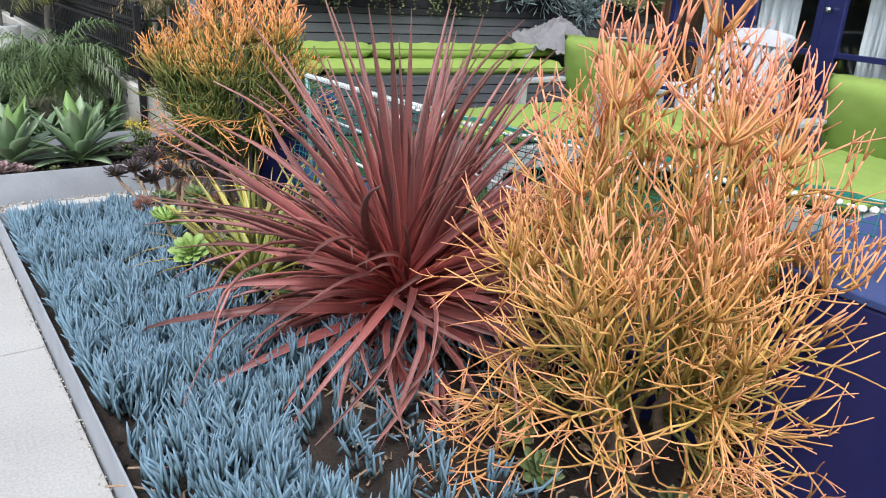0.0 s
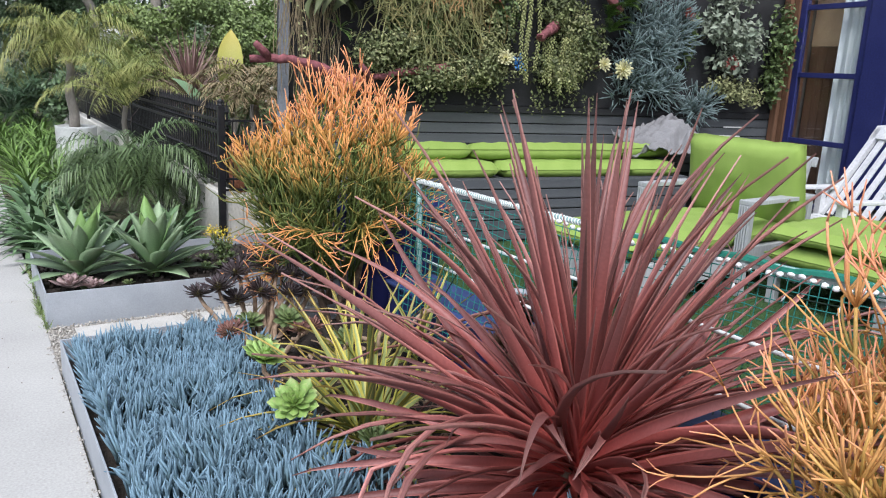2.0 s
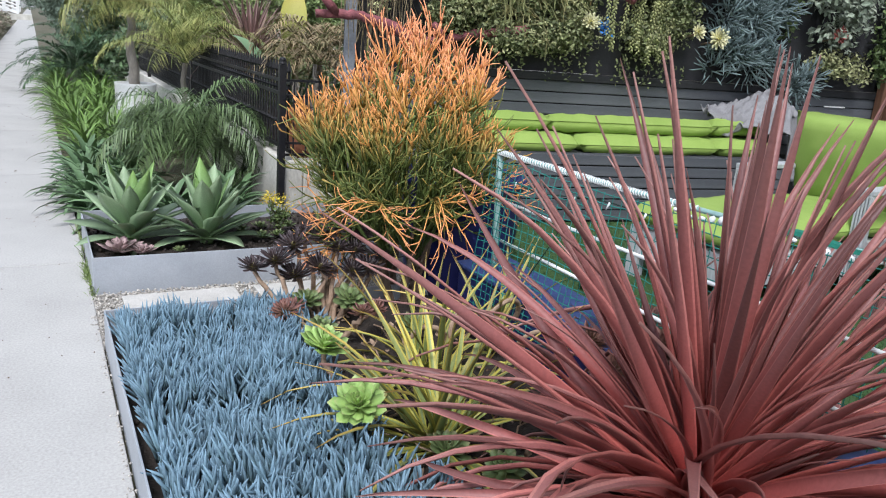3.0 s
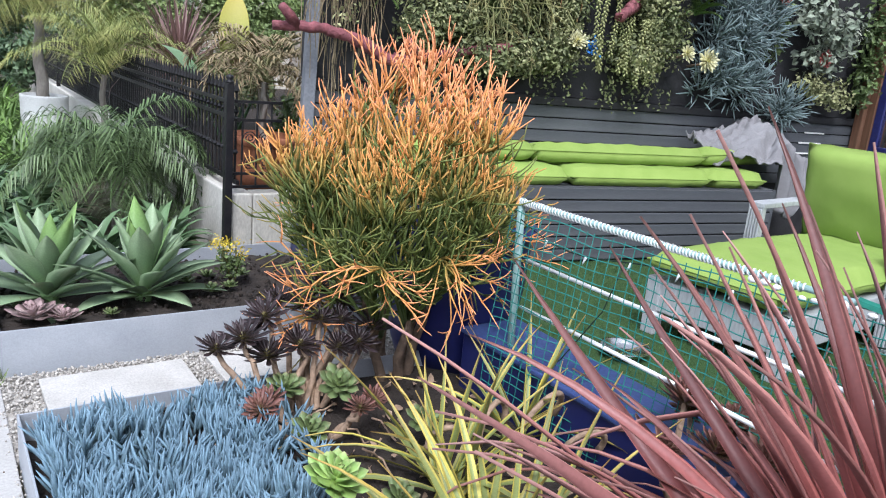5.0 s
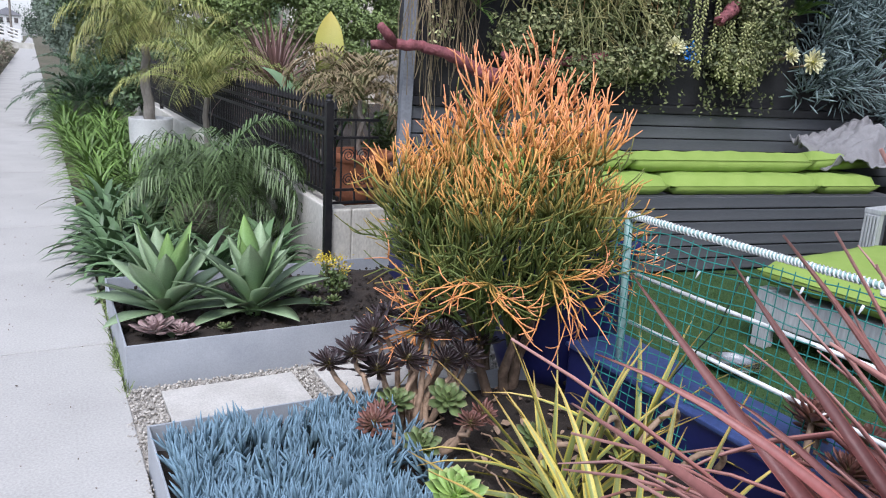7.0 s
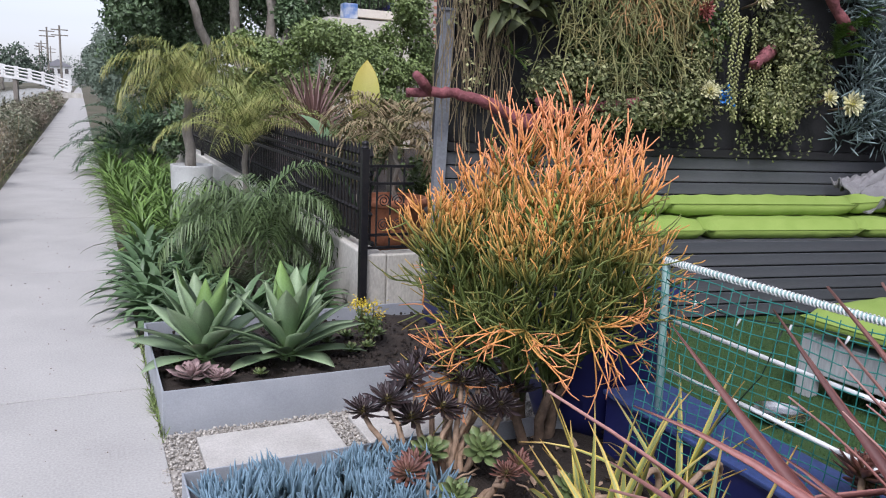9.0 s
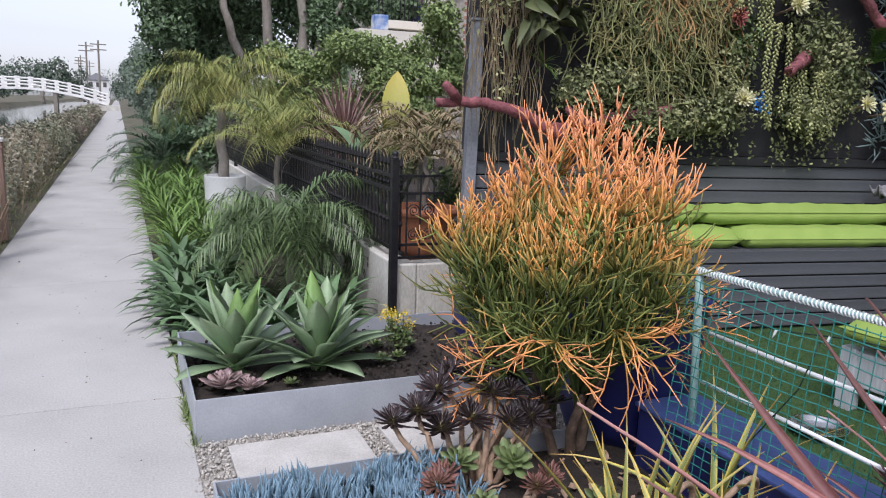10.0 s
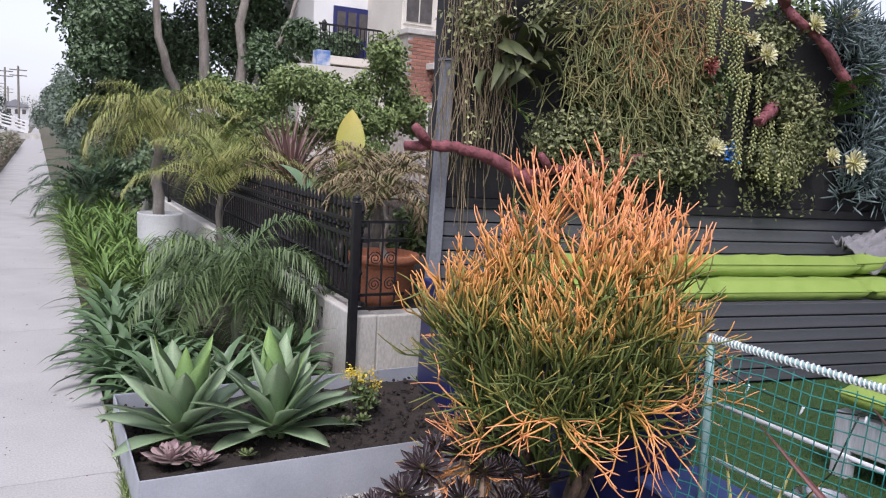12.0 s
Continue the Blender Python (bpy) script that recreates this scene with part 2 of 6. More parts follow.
flower_yellow = mat("flower_yellow", (0.62, 0.46, 0.03), (0.50, 0.40, 0.04), 0.6, 20, 0, rnd=0.25)
flower_cream = along("cream_rosette", [(0, (0.55, 0.52, 0.12)), (0.5, (0.62, 0.58, 0.30)), (1, (0.50, 0.50, 0.32))], 0.5, 0.15)
flower_red = along("red_rosette", [(0, (0.24, 0.10, 0.06)), (1, (0.22, 0.045, 0.045))], 0.5, 0.2)
flower_blue = mat("blue_bloom", (0.02, 0.16, 0.50), (0.03, 0.22, 0.6), 0.5, 20, 0, rnd=0.2)
bollard_wood = mat("bollard_wood", (0.23, 0.15, 0.115), (0.17, 0.11, 0.085), 0.85, 5, 0.4, stretch=(1, 1, 0.1))
box_blue = mat("box_blue_print", (0.10, 0.20, 0.45), (0.5, 0.52, 0.55), 0.8, 6, 0)

glass = bpy.data.materials.new("window_glass")
glass.use_nodes = True
gp = glass.node_tree.nodes["Principled BSDF"]
gp.inputs["Base Color"].default_value, gp.inputs["Roughness"].default_value = (0.9, 0.95, 0.95, 1), 0.02
gp.inputs["Transmission Weight"].default_value, gp.inputs["IOR"].default_value = 1.0, 1.45
water = bpy.data.materials.new("canal_water")
water.use_nodes = True
wp = water.node_tree.nodes["Principled BSDF"]
wp.inputs["Base Color"].default_value, wp.inputs["Roughness"].default_value = (0.03, 0.04, 0.035, 1), 0.06
wv, wb = water.node_tree.nodes.new("ShaderNodeTexNoise"), water.node_tree.nodes.new("ShaderNodeBump")
wv.inputs["Scale"].default_value, wb.inputs["Strength"].default_value, wb.inputs["Distance"].default_value = 3.0, 0.15, 0.02
water.node_tree.links.new(wv.outputs["Fac"], wb.inputs["Height"])
water.node_tree.links.new(wb.outputs[0], wp.inputs["Normal"])


# ---- mesh helpers ----
rng = np.random.default_rng(7)


class Shape:
    """Gathers vertices, faces and the attribute 'tip' of one mesh."""

    def __init__(self):
        self.v, self.f, self.t, self.n = [], [], [], 0

    def add(self, v, f, tip=None):
        v = np.asarray(v, float).reshape(-1, 3)
        self.f.extend([tuple(int(i) + self.n for i in q) for q in f])
        self.v.append(v)
        self.t.append(np.zeros(len(v)) if tip is None else np.broadcast_to(np.asarray(tip, float), (len(v),)))
        self.n += len(v)
        return self

    def box(self, x0, y0, z0, x1, y1, z1, m=None, bev=0.0):
        b = bmesh.new()
        bmesh.ops.create_cube(b, size=1, matrix=Matrix.Translation(((x0 + x1) / 2, (y0 + y1) / 2, (z0 + z1) / 2)) @ Matrix.Diagonal((x1 - x0, y1 - y0, z1 - z0, 1)))
        if bev:
            bmesh.ops.bevel(b, geom=b.edges[:], offset=bev, segments=2, profile=0.5, affect="EDGES")
        if m is not None:
            b.transform(m)
        self.add([v.co[:] for v in b.verts], [[v.index for v in f.verts] for f in b.faces])
        b.free()
        return self

    def tube(self, pts, rad, sides=6, tip=None, cap=True):
        pts = np.asarray(pts, float)
        k = len(pts)
        rad = np.broadcast_to(np.asarray(rad, float), (k,))
        d = np.gradient(pts, axis=0)
        d /= np.linalg.norm(d, axis=1)[:, None] + 1e-9
        ref = np.array([0.0, 0, 1]) if abs(d[0, 2]) < 0.9 else np.array([1.0, 0, 0])
        a = np.cross(d, ref)
        a /= np.linalg.norm(a, axis=1)[:, None] + 1e-9
        b = np.cross(d, a)
        th = np.arange(sides) * 2 * np.pi / sides
        ring = pts[:, None] + rad[:, None, None] * (np.cos(th)[None, :, None] * a[:, None] + np.sin(th)[None, :, None] * b[:, None])
        f = [(i * sides + j, i * sides + (j + 1) % sides, (i + 1) * sides + (j + 1) % sides, (i + 1) * sides + j) for i in range(k - 1) for j in range(sides)]
        if cap:
            f += [tuple(range(sides))[::-1], tuple((k - 1) * sides + j for j in range(sides))]
        tt = None if tip is None else np.repeat(np.broadcast_to(np.asarray(tip, float), (k,)), sides)
        return self.add(ring.reshape(-1, 3), f, tt)

    def lathe(self, prof, sides=28, c=(0, 0, 0)):
        th = np.arange(sides) * 2 * np.pi / sides
        v = [(c[0] + r * math.cos(a), c[1] + r * math.sin(a), c[2] + z) for r, z in prof for a in th]
        k = len(prof)
        f = [(i * sides + j, i * sides + (j + 1) % sides, (i + 1) * sides + (j + 1) % sides, (i + 1) * sides + j) for i in range(k - 1) for j in range(sides)]
        f += [tuple(range(sides))[::-1], tuple((k - 1) * sides + j for j in range(sides))]
        return self.add(v, f)

    def scatter(self, tv, tf, rot, pos, size, tip=None):
        """Copies of a small template, each turned, scaled and moved."""
        tv, pos = np.asarray(tv, float), np.asarray(pos, float)
        nn, k = len(pos), len(tv)
        size = np.asarray(size, float)
        size = np.broadcast_to(size.reshape(-1, 1) if size.ndim < 2 else size, (nn, 3))
        v = np.einsum("nij,nkj->nki", rot, tv[None] * size[:, None]) + pos[:, None]
        f = (np.arange(nn) * k)[:, None]
        for q in tf:
            self.f.extend(map(tuple, (f + np.asarray(q)[None] + self.n).tolist()))
        self.v.append(v.reshape(-1, 3))
        self.t.append(np.zeros(nn * k) if tip is None else np.tile(np.asarray(tip, float), nn))
        self.n += nn * k
        return self

    def mesh(self, name, material, smooth=False):
        me = bpy.data.meshes.new(name)
        me.from_pydata(np.concatenate(self.v).tolist(), [], self.f)
        at = me.attributes.new("tip", "FLOAT", "POINT")
        at.data.foreach_set("value", np.concatenate(self.t).astype(np.float32))
        me.materials.append(material)
        if smooth:
            me.shade_smooth()
        me.update()
        return me


def thing(name, at=(0, 0, 0), turn=0.0, label="", category="", group="", kind=""):
    ob = new(name)
    ob.matrix_world = pose(*at, 0, 0, turn)
    return tagged(ob, label, category, group, kind)


def part(name, shape, material, parent, label="", smooth=False, m=None):
    """Links a shape (or a ready mesh) as one mesh object under a thing."""
    ob = new(name, shape.mesh(name, material, smooth) if isinstance(shape, Shape) else shape)
    ob.parent = parent
    if m is not None:
        ob.matrix_local = m
    return tagged(ob, label)


def solo(name, shape, material, label="", category="", group="", kind="", smooth=False, m=None):
    ob = new(name, shape.mesh(name, material, smooth))
    if m is not None:
        ob.matrix_world = m
    return tagged(ob, label, category, group, kind)


def frames(nrm, spin=None):
    """Rotations whose z looks along each given direction, with a random spin."""
    nrm = np.asarray(nrm, float)
    nrm = nrm / (np.linalg.norm(nrm, axis=1)[:, None] + 1e-9)
    r = rng.normal(size=nrm.shape) if spin is None else np.broadcast_to(np.asarray(spin, float), nrm.shape)
    a = np.cross(r, nrm)
    a /= np.linalg.norm(a, axis=1)[:, None] + 1e-9
    return np.stack([a, np.cross(nrm, a), nrm], axis=2)


# templates: an oval leaf folded along its rib, a needle, a bead
LEAF = ([(0, 0, 0), (-0.28, 0.35, 0.07), (0, 0.4, 0), (0.28, 0.35, 0.07), (-0.2, 0.75, 0.02), (0, 0.8, -0.05), (0.2, 0.75, 0.02), (0, 1.05, -0.14)],
        [(0, 2, 1), (0, 3, 2), (1, 2, 5, 4), (2, 3, 6, 5), (4, 5, 7), (5, 6, 7)])
OVAL = ([(0, 0, 0), (-0.3, 0.5, 0.05), (0, 0.5, -0.03), (0.3, 0.5, 0.05), (0, 1.0, -0.05)], [(0, 2, 1), (0, 3, 2), (1, 2, 4), (2, 3, 4)])
BEAD = ([(1, 0, 0), (0, 1, 0), (-1, 0, 0), (0, -1, 0), (0, 0, 1), (0, 0, -1)], [(0, 1, 4), (1, 2, 4), (2, 3, 4), (3, 0, 4), (1, 0, 5), (2, 1, 5), (3, 2, 5), (0, 3, 5)])
STONE = ([(.8, .1, .3), (.2, .8, .35), (-.7, .5, .3), (-.8, -.4, .35), (0, -.85, .3), (.8, -.3, -.3), (.7, .6, -.35), (-.3, .9, -.3), (-.9, 0, -.35), (-.2, -.8, -.35), (0, 0, .7), (0, 0, -.7)],
         [(0, 1, 10), (1, 2, 10), (2, 3, 10), (3, 4, 10), (4, 0, 10), (0, 5, 6), (0, 6, 1), (1, 6, 7), (1, 7, 2), (2, 7, 8), (2, 8, 3), (3, 8, 9), (3, 9, 4), (4, 9, 5), (4, 5, 0), (6, 5, 11), (7, 6, 11), (8, 7, 11), (9, 8, 11), (5, 9, 11)])


def foliage(sh, centre, radii, count, size, template=LEAF, shell=0.55, droop=0.0, vary=0.35):
    """Leaves through the outer part of an uneven ellipsoid, facing mostly out and up."""
    d = rng.normal(size=(count, 3))
    d /= np.linalg.norm(d, axis=1)[:, None]
    r = (shell + (1 - shell) * rng.random(count)) * (0.85 + 0.3 * np.sin(d[:, 0] * 5 + centre[0] * 3) * np.sin(d[:, 1] * 4 + 1) * np.cos(d[:, 2] * 5))
    pos = np.asarray(centre) + d * r[:, None] * np.asarray(radii)
    nrm = d * 0.7 + rng.normal(size=(count, 3)) * 0.6 + np.array([0, 0, 0.4 - droop])
    sh.scatter(*template, frames(nrm), pos, size * (1 - vary + 2 * vary * rng.random(count)))
    return sh


def leaf_blade(length, width, bend=0.5, fold=0.25, segs=7, base=0.35, peak=0.35, thick=0.0, lift=0.0, twist=0.0, blunt=1.7):
    """A long leaf that starts along +x and bends down, folded along its rib; it comes to a point."""
    v, f, t = [], [], []
    x = z = 0.0
    ang = lift
    for i in range(segs + 1):
        s = i / segs
        w = width * (base + (1 - base) * min(1, s / peak)) if s < peak else width * max(0.0, 1 - ((s - peak) / (1 - peak)) ** blunt)
        w = max(w, 0.002)
        tw = twist * s
        cz, sz = math.cos(tw), math.sin(tw)
        up = (-math.sin(ang), 0, math.cos(ang))
        for k, side in enumerate((-1, 0, 1)):
            off = side * w / 2
            h = abs(side) * w * fold
            v.append((x + up[0] * h - 0 * off, off * cz - h * sz * 0.3, z + up[2] * h + off * sz))
            t.append(s)
        if thick:
            h = -thick * (1 - s * 0.9)
            v.append((x + up[0] * h, 0, z + up[2] * h))
            t.append(s)
        ang -= bend / segs * (0.4 + 1.2 * s)
        x += math.cos(ang) * length / segs
        z += math.sin(ang) * length / segs
    k = 4 if thick else 3
    for i in range(segs):
        a, b = i * k, (i + 1) * k
        f += [(a, a + 1, b + 1, b), (a + 1, a + 2, b + 2, b + 1)]
        if thick:
            f += [(a + 3, a, b, b + 3), (a + 2, a + 3, b + 3, b + 2)]
    return v, f, t


def leaf_mesh(name, material, **kw):
    v, f, t = leaf_blade(**kw)
    return Shape().add(v, f, t).mesh(name, material, True)


def aim(at, yaw, rise, roll=0.0, size=1.0):
    """Turns a leaf that lies along +x to a heading and a rise, in degrees."""
    return Matrix.Translation(at) @ Euler((0, radians(-rise), radians(yaw))).to_matrix().to_4x4() @ Euler((radians(roll), 0, 0)).to_matrix().to_4x4() @ Matrix.Scale(size, 4)


def rosette(sh, at, radius, rings=4, per=9, width=0.34, cup=0.5, up=(0, 0, 1)):
    """A flower-like rosette of thick spoon leaves."""
    v0, f0, t0 = leaf_blade(length=1.0, width=width, bend=-0.5, fold=0.12, segs=4, base=0.3, peak=0.75, thick=0.08)
    v0 = np.asarray(v0)
    base = Vector((0, 0, 1)).rotation_difference(Vector(up)).to_matrix()
    for i in range(rings):
        rise = 8 + (80 - 8) * (i / max(rings - 1, 1)) ** 1.2 * cup * 1.6
        ln = radius * (1 - 0.62 * i / max(rings - 1, 1))
        for j in range(per - i):
            m = base @ Euler((0, radians(-rise - random.uniform(-5, 5)), 2 * math.pi * (j + 0.5 * (i % 2) + random.uniform(-.1, .1)) / (per - i))).to_matrix()
            sh.add((v0 * ln * random.uniform(0.9, 1.08)) @ np.array(m).T + np.asarray(at), f0, t0)
    return sh


def wiggle(a, b, k=6, amp=0.03, sag=0.0):
    a, b = np.asarray(a, float), np.asarray(b, float)
    s = np.linspace(0, 1, k)[:, None]
    p = a + (b - a) * s
    p[1:-1] += rng.normal(size=(k - 2, 3)) * amp
    p[:, 2] -= sag * 4 * (s[:, 0] * (1 - s[:, 0]))
    return p

# ---- ground, sidewalk, canal ----
prof = [(-600, -0.05), (-17, -0.05), (-15.6, -1.2), (-3.4, -1.2), (-2.5, -0.1), (-1.0, -0.03), (0.4, -0.03), (600, -0.03)]
ys = [-300, -20, 0, 10, 20, 40, 80, 160, 900]
g = Shape()
g.add([(x, y, z) for y in ys for x, z in prof], [(j * 8 + i, j * 8 + i + 1, j * 8 + i + 9, j * 8 + i + 8) for j in range(8) for i in range(7)])
solo("ground", g, earth, "dry brown earth with patches of low weeds", "ground", kind="structure")
solo("water", Shape().add([(-16.4, -200, -0.72), (-2.9, -200, -0.72), (-2.9, 300, -0.72), (-16.4, 300, -0.72)], [(0, 1, 2, 3)]), water,
     "still dark canal water reflecting the sky", "water", kind="structure")
walk_way = thing("pavement", label="pale grey concrete sidewalk in long slabs", category="sidewalk", kind="structure")
JOINT = 2.905
slab = Shape().box(-0.94, 0.005, -0.14, 0.445, JOINT - 0.005, 0, bev=0.004).mesh("slab", concrete)
for i in range(-4, 30):
    part("slab", slab, concrete, walk_way, m=pose(0, 3.417 + i * JOINT, 0))
part("far_slab", Shape().box(-0.94, 90.56, -0.14, 0.445, 420, 0), concrete, walk_way)
part("bedding", Shape().box(-0.93, -30, -0.2, 0.44, 160, -0.07), soil, walk_way)

# ---- steel planters, gravel strip ----
EDGE = 0.455


def planter(label, x0, y0, x1, y1, top, soil_z, sides, wall=0.008):
    t = thing("planter_box", label=label, category="planter")
    if "w" in sides:
        part("side_panel", Shape().box(x0, y0, -0.05, x0 + wall, y1, top, bev=0.002), steel, t)
    if "n" in sides:
        part("side_panel", Shape().box(x0 + wall, y1 - wall, -0.05, x1, y1, top, bev=0.002), steel, t)
    if "s" in sides:
        part("side_panel", Shape().box(x0 + wall, y0, -0.05, x1, y0 + wall, top, bev=0.002), steel, t)
    nx, ny = 40, 60
    xs, yy = np.linspace(x0 + wall, x1, nx), np.linspace(y0 + wall, y1 - wall, ny)
    v = [(x, y, soil_z + 0.035 * noise.noise((x * 3, y * 3, 1)) + 0.015 * noise.noise((x * 14, y * 14, 4))) for y in yy for x in xs]
    f = [(j * nx + i, j * nx + i + 1, (j + 1) * nx + i + 1, (j + 1) * nx + i) for j in range(ny - 1) for i in range(nx - 1)]
    part("soil", Shape().add(v, f), soil, t, "dark crumbly garden soil", smooth=True)
    cl = Shape()
    n = 900
    cl.scatter(*STONE, frames(rng.normal(size=(n, 3))), np.stack([rng.uniform(x0 + .02, x1, n), rng.uniform(y0 + .02, y1 - .02, n), np.full(n, soil_z) + rng.uniform(-.01, .03, n)], 1), rng.uniform(0.004, 0.016, n))
    tagged(part("loose_soil", cl, soil, t), kind="stuff")
    return t


planter("long grey steel planter beside the sidewalk", EDGE, -3.0, 2.75, 4.97, 0.17, 0.08, "wn")
planter("low grey steel planter holding two agaves", EDGE, 5.71, 2.35, 6.84, 0.205, 0.12, "wns")
part_pave = thing("path", label="gravel strip with square concrete pavers", category="path", kind="structure")
part("gravel_bed", Shape().box(EDGE - 0.01, 4.972, -0.06, 2.4, 5.708, -0.012), pebble, part_pave)
pv = Shape().box(0, 0, -0.05, 0.61, 0.53, 0.014, bev=0.004).mesh("paver", paver_stone)
for x in (0.59, 1.31):
    part("paver", pv, paver_stone, part_pave, m=pose(x, 5.07, 0, 0, 0, 0.4))
peb = Shape()
n = 9500
px, py = rng.uniform(EDGE - 0.005, 2.3, n), rng.uniform(4.985, 5.695, n)
ok = ~(((px > 0.585) & (px < 1.205) | (px > 1.305) & (px < 1.925)) & (py > 5.065) & (py < 5.605))
px, py = px[ok], py[ok]
peb.scatter(*STONE, frames(rng.normal(size=(len(px), 3))), np.stack([px, py, rng.uniform(-0.012, 0.008, len(px))], 1), rng.uniform(0.004, 0.0095, len(px)))
e2 = 420
peb.scatter(*STONE, frames(rng.normal(size=(e2, 3))), np.stack([rng.normal(EDGE - 0.012, 0.012, e2), rng.uniform(1.0, 5.7, e2), np.full(e2, 0.002)], 1), rng.uniform(0.002, 0.006, e2))
solo("gravel", peb, pebble, "loose beige and grey pea gravel between pavers", "gravel", kind="stuff", smooth=True)

# ---- patio, turned against the sidewalk ----
PATIO = pose(2.27, 6.78, 0, 0, 0, -9.5)
LAWN = 0.2


def at_patio(u, v, z=0.0):
    return PATIO @ Vector((u, v, z))


poly = [(2.50, 6.15), (2.50, 5.0), (2.525, 4.78), (2.525, 1.28), (2.9, -3.0), tuple(at_patio(5.3, -8))[:2], tuple(at_patio(5.3, -0.55))[:2]]
lawn = Shape().add([(x, y, z) for z in (-0.02, LAWN) for x, y in poly], [tuple(range(7)), tuple(range(7, 14))] + [(i, (i + 1) % 7, 7 + (i + 1) % 7, 7 + i) for i in range(7)])
solo("lawn", lawn, turf, "bright green artificial turf patio", "lawn", kind="structure")
n = 60000
bu, bv = rng.uniform(0.5, 3.6, n), -0.6 - rng.random(n) * 4.0
wpos = [PATIO @ Vector((a, b, 0)) for a, b in zip(bu, bv)]
ok = np.array([p.x > 2.54 for p in wpos])
bu, bv, n = bu[ok], bv[ok], int(ok.sum())
bl = Shape().scatter([(-0.1, 0, 0), (0.1, 0, 0), (0.12, 0.15, 0.6), (0.3, 0.3, 1)], [(0, 1, 2), (0, 2, 3)], frames(np.array([0, 0, 1.0]) + rng.normal(size=(n, 3)) * 0.25), np.stack([bu, bv, np.full(n, LAWN)], 1), np.stack([np.full(n, .018), np.full(n, .018), rng.uniform(.015, .03, n)], 1))
solo("turf", bl, blade, "short green artificial grass blades", "grass", kind="stuff", m=PATIO)

# ---- slatted bench and planted wall ----
BACK = thing("wall_north", label="charcoal slatted wall with a black planting panel above", category="wall", kind="structure")
BACK.matrix_world = PATIO
part("backing", Shape().box(0.02, 0.06, 0.0, 5.6, 0.16, 1.295), black_panel, BACK)
part("planting_panel", Shape().box(0.02, 0.05, 1.30, 5.6, 0.2, 2.72), black_panel, BACK)
part("ledge", Shape().box(0.05, 0.0, 1.236, 5.35, 0.045, 1.295, bev=0.004), black_panel, BACK)
sl = Shape().box(0, 0, 0, 5.3, 0.022, 0.082, bev=0.003).mesh("slat", slat_grey)
for i in range(6):
    part("slat", sl, slat_grey, BACK, m=pose(0.05, 0.02, 0.69 + i * 0.0915))
# white-painted strips imitate the slits of light between the slats
for i in range(3):
    part("light_slot", Shape().box(4.42 + 0.05 * i, 0.008, 0.9645 + i * 0.0915 - 0.006, 4.72 + 0.02 * i, 0.018, 0.9645 + i * 0.0915 + 0.006), white_paint, BACK, "narrow white strip painted in for light between two slats")
bench = thing("bench", label="long built-in charcoal slatted bench under green cushions", category="bench")
bench.matrix_world = PATIO
fs = Shape().box(0, 0, 0, 3.55, 0.022, 0.075, bev=0.003).mesh("front_slat", slat_grey)
for i in range(6):
    part("front_slat", fs, slat_grey, bench, m=pose(0.05, -0.602, 0.22 + i * 0.0865))
ss = Shape().box(0, 0, 0, 3.55, 0.085, 0.022, bev=0.003).mesh("seat_slat", slat_grey)
for i in range(6):
    part("seat_slat", ss, slat_grey, bench, m=pose(0.05, -0.58 + i * 0.095, 0.718))
part("carcass", Shape().box(0.07, -0.575, 0.2, 3.58, 0.0, 0.714), black_panel, bench)
part("end_panel", Shape().box(3.6, -0.6, 0.2, 3.63, 0.0, 0.735), slat_grey, bench)
solo("end_wall", Shape().box(-0.06, -0.63, 0.0, 0.03, -0.06, 0.80, bev=0.008), blue_paint, "low cobalt blue wall closing the bench end", "wall", kind="structure", m=PATIO)


def cushion(name, label, w, d, h, m, group="", puff=0.5, seed=0, sag=0.0):
    """A stuffed cushion with rounded edges, sunken seams and creases."""
    nx, ny = max(10, int(w * 22)), max(8, int(d * 22))
    v, f = [], []
    for side in (1, -1):
        for j in range(ny + 1):
            for i in range(nx + 1):
                x, y = i / nx * 2 - 1, j / ny * 2 - 1
                r = max(0.0, 1 - abs(x) ** (18 * w)) ** 0.4 * max(0.0, 1 - abs(y) ** (18 * d)) ** 0.4
                bulge = (1 - puff) + puff * (1 - x * x) ** 0.5 * (1 - y * y) ** 0.5
                z = side * h / 2 * r * bulge + 0.012 * noise.noise((x * w * 4 + seed, y * d * 4, side)) * r + 0.006 * noise.noise((x * w * 14, y * d * 9 + seed, side)) * r
                edge = 0.008 * noise.noise((x * 5 + seed, y * 5, 3))
                v.append((x * w / 2 + edge, y * d / 2 + edge, z - sag * (1 - x * x)))
    k = (nx + 1) * (ny + 1)
    for s in (0, k):
        for j in range(ny):
            for i in range(nx):
                q = (s + j * (nx + 1) + i, s + j * (nx + 1) + i + 1, s + (j + 1) * (nx + 1) + i + 1, s + (j + 1) * (nx + 1) + i)
                f.append(q if s == 0 else q[::-1])
    rim = [j * 0 + i for i in range(nx + 1)] + [j * (nx + 1) + nx for j in range(1, ny + 1)] + [ny * (nx + 1) + i for i in range(nx - 1, -1, -1)] + [j * (nx + 1) for j in range(ny - 1, 0, -1)]
    for a, b in zip(rim, rim[1:] + rim[:1]):
        f.append((a, a + k, b + k, b))
    root = thing(name, label=label, category="cushion", group=group)
    root.matrix_world = m
    part("cover", Shape().add(v, f), lime, root, smooth=True)
    pipe = np.array([v[i] for i in rim + rim[:1]])
    pipe[:, 2] += h * 0.02
    part("piping", Shape().tube(pipe, 0.004, 5, cap=False), lime, root, smooth=True)
    return root


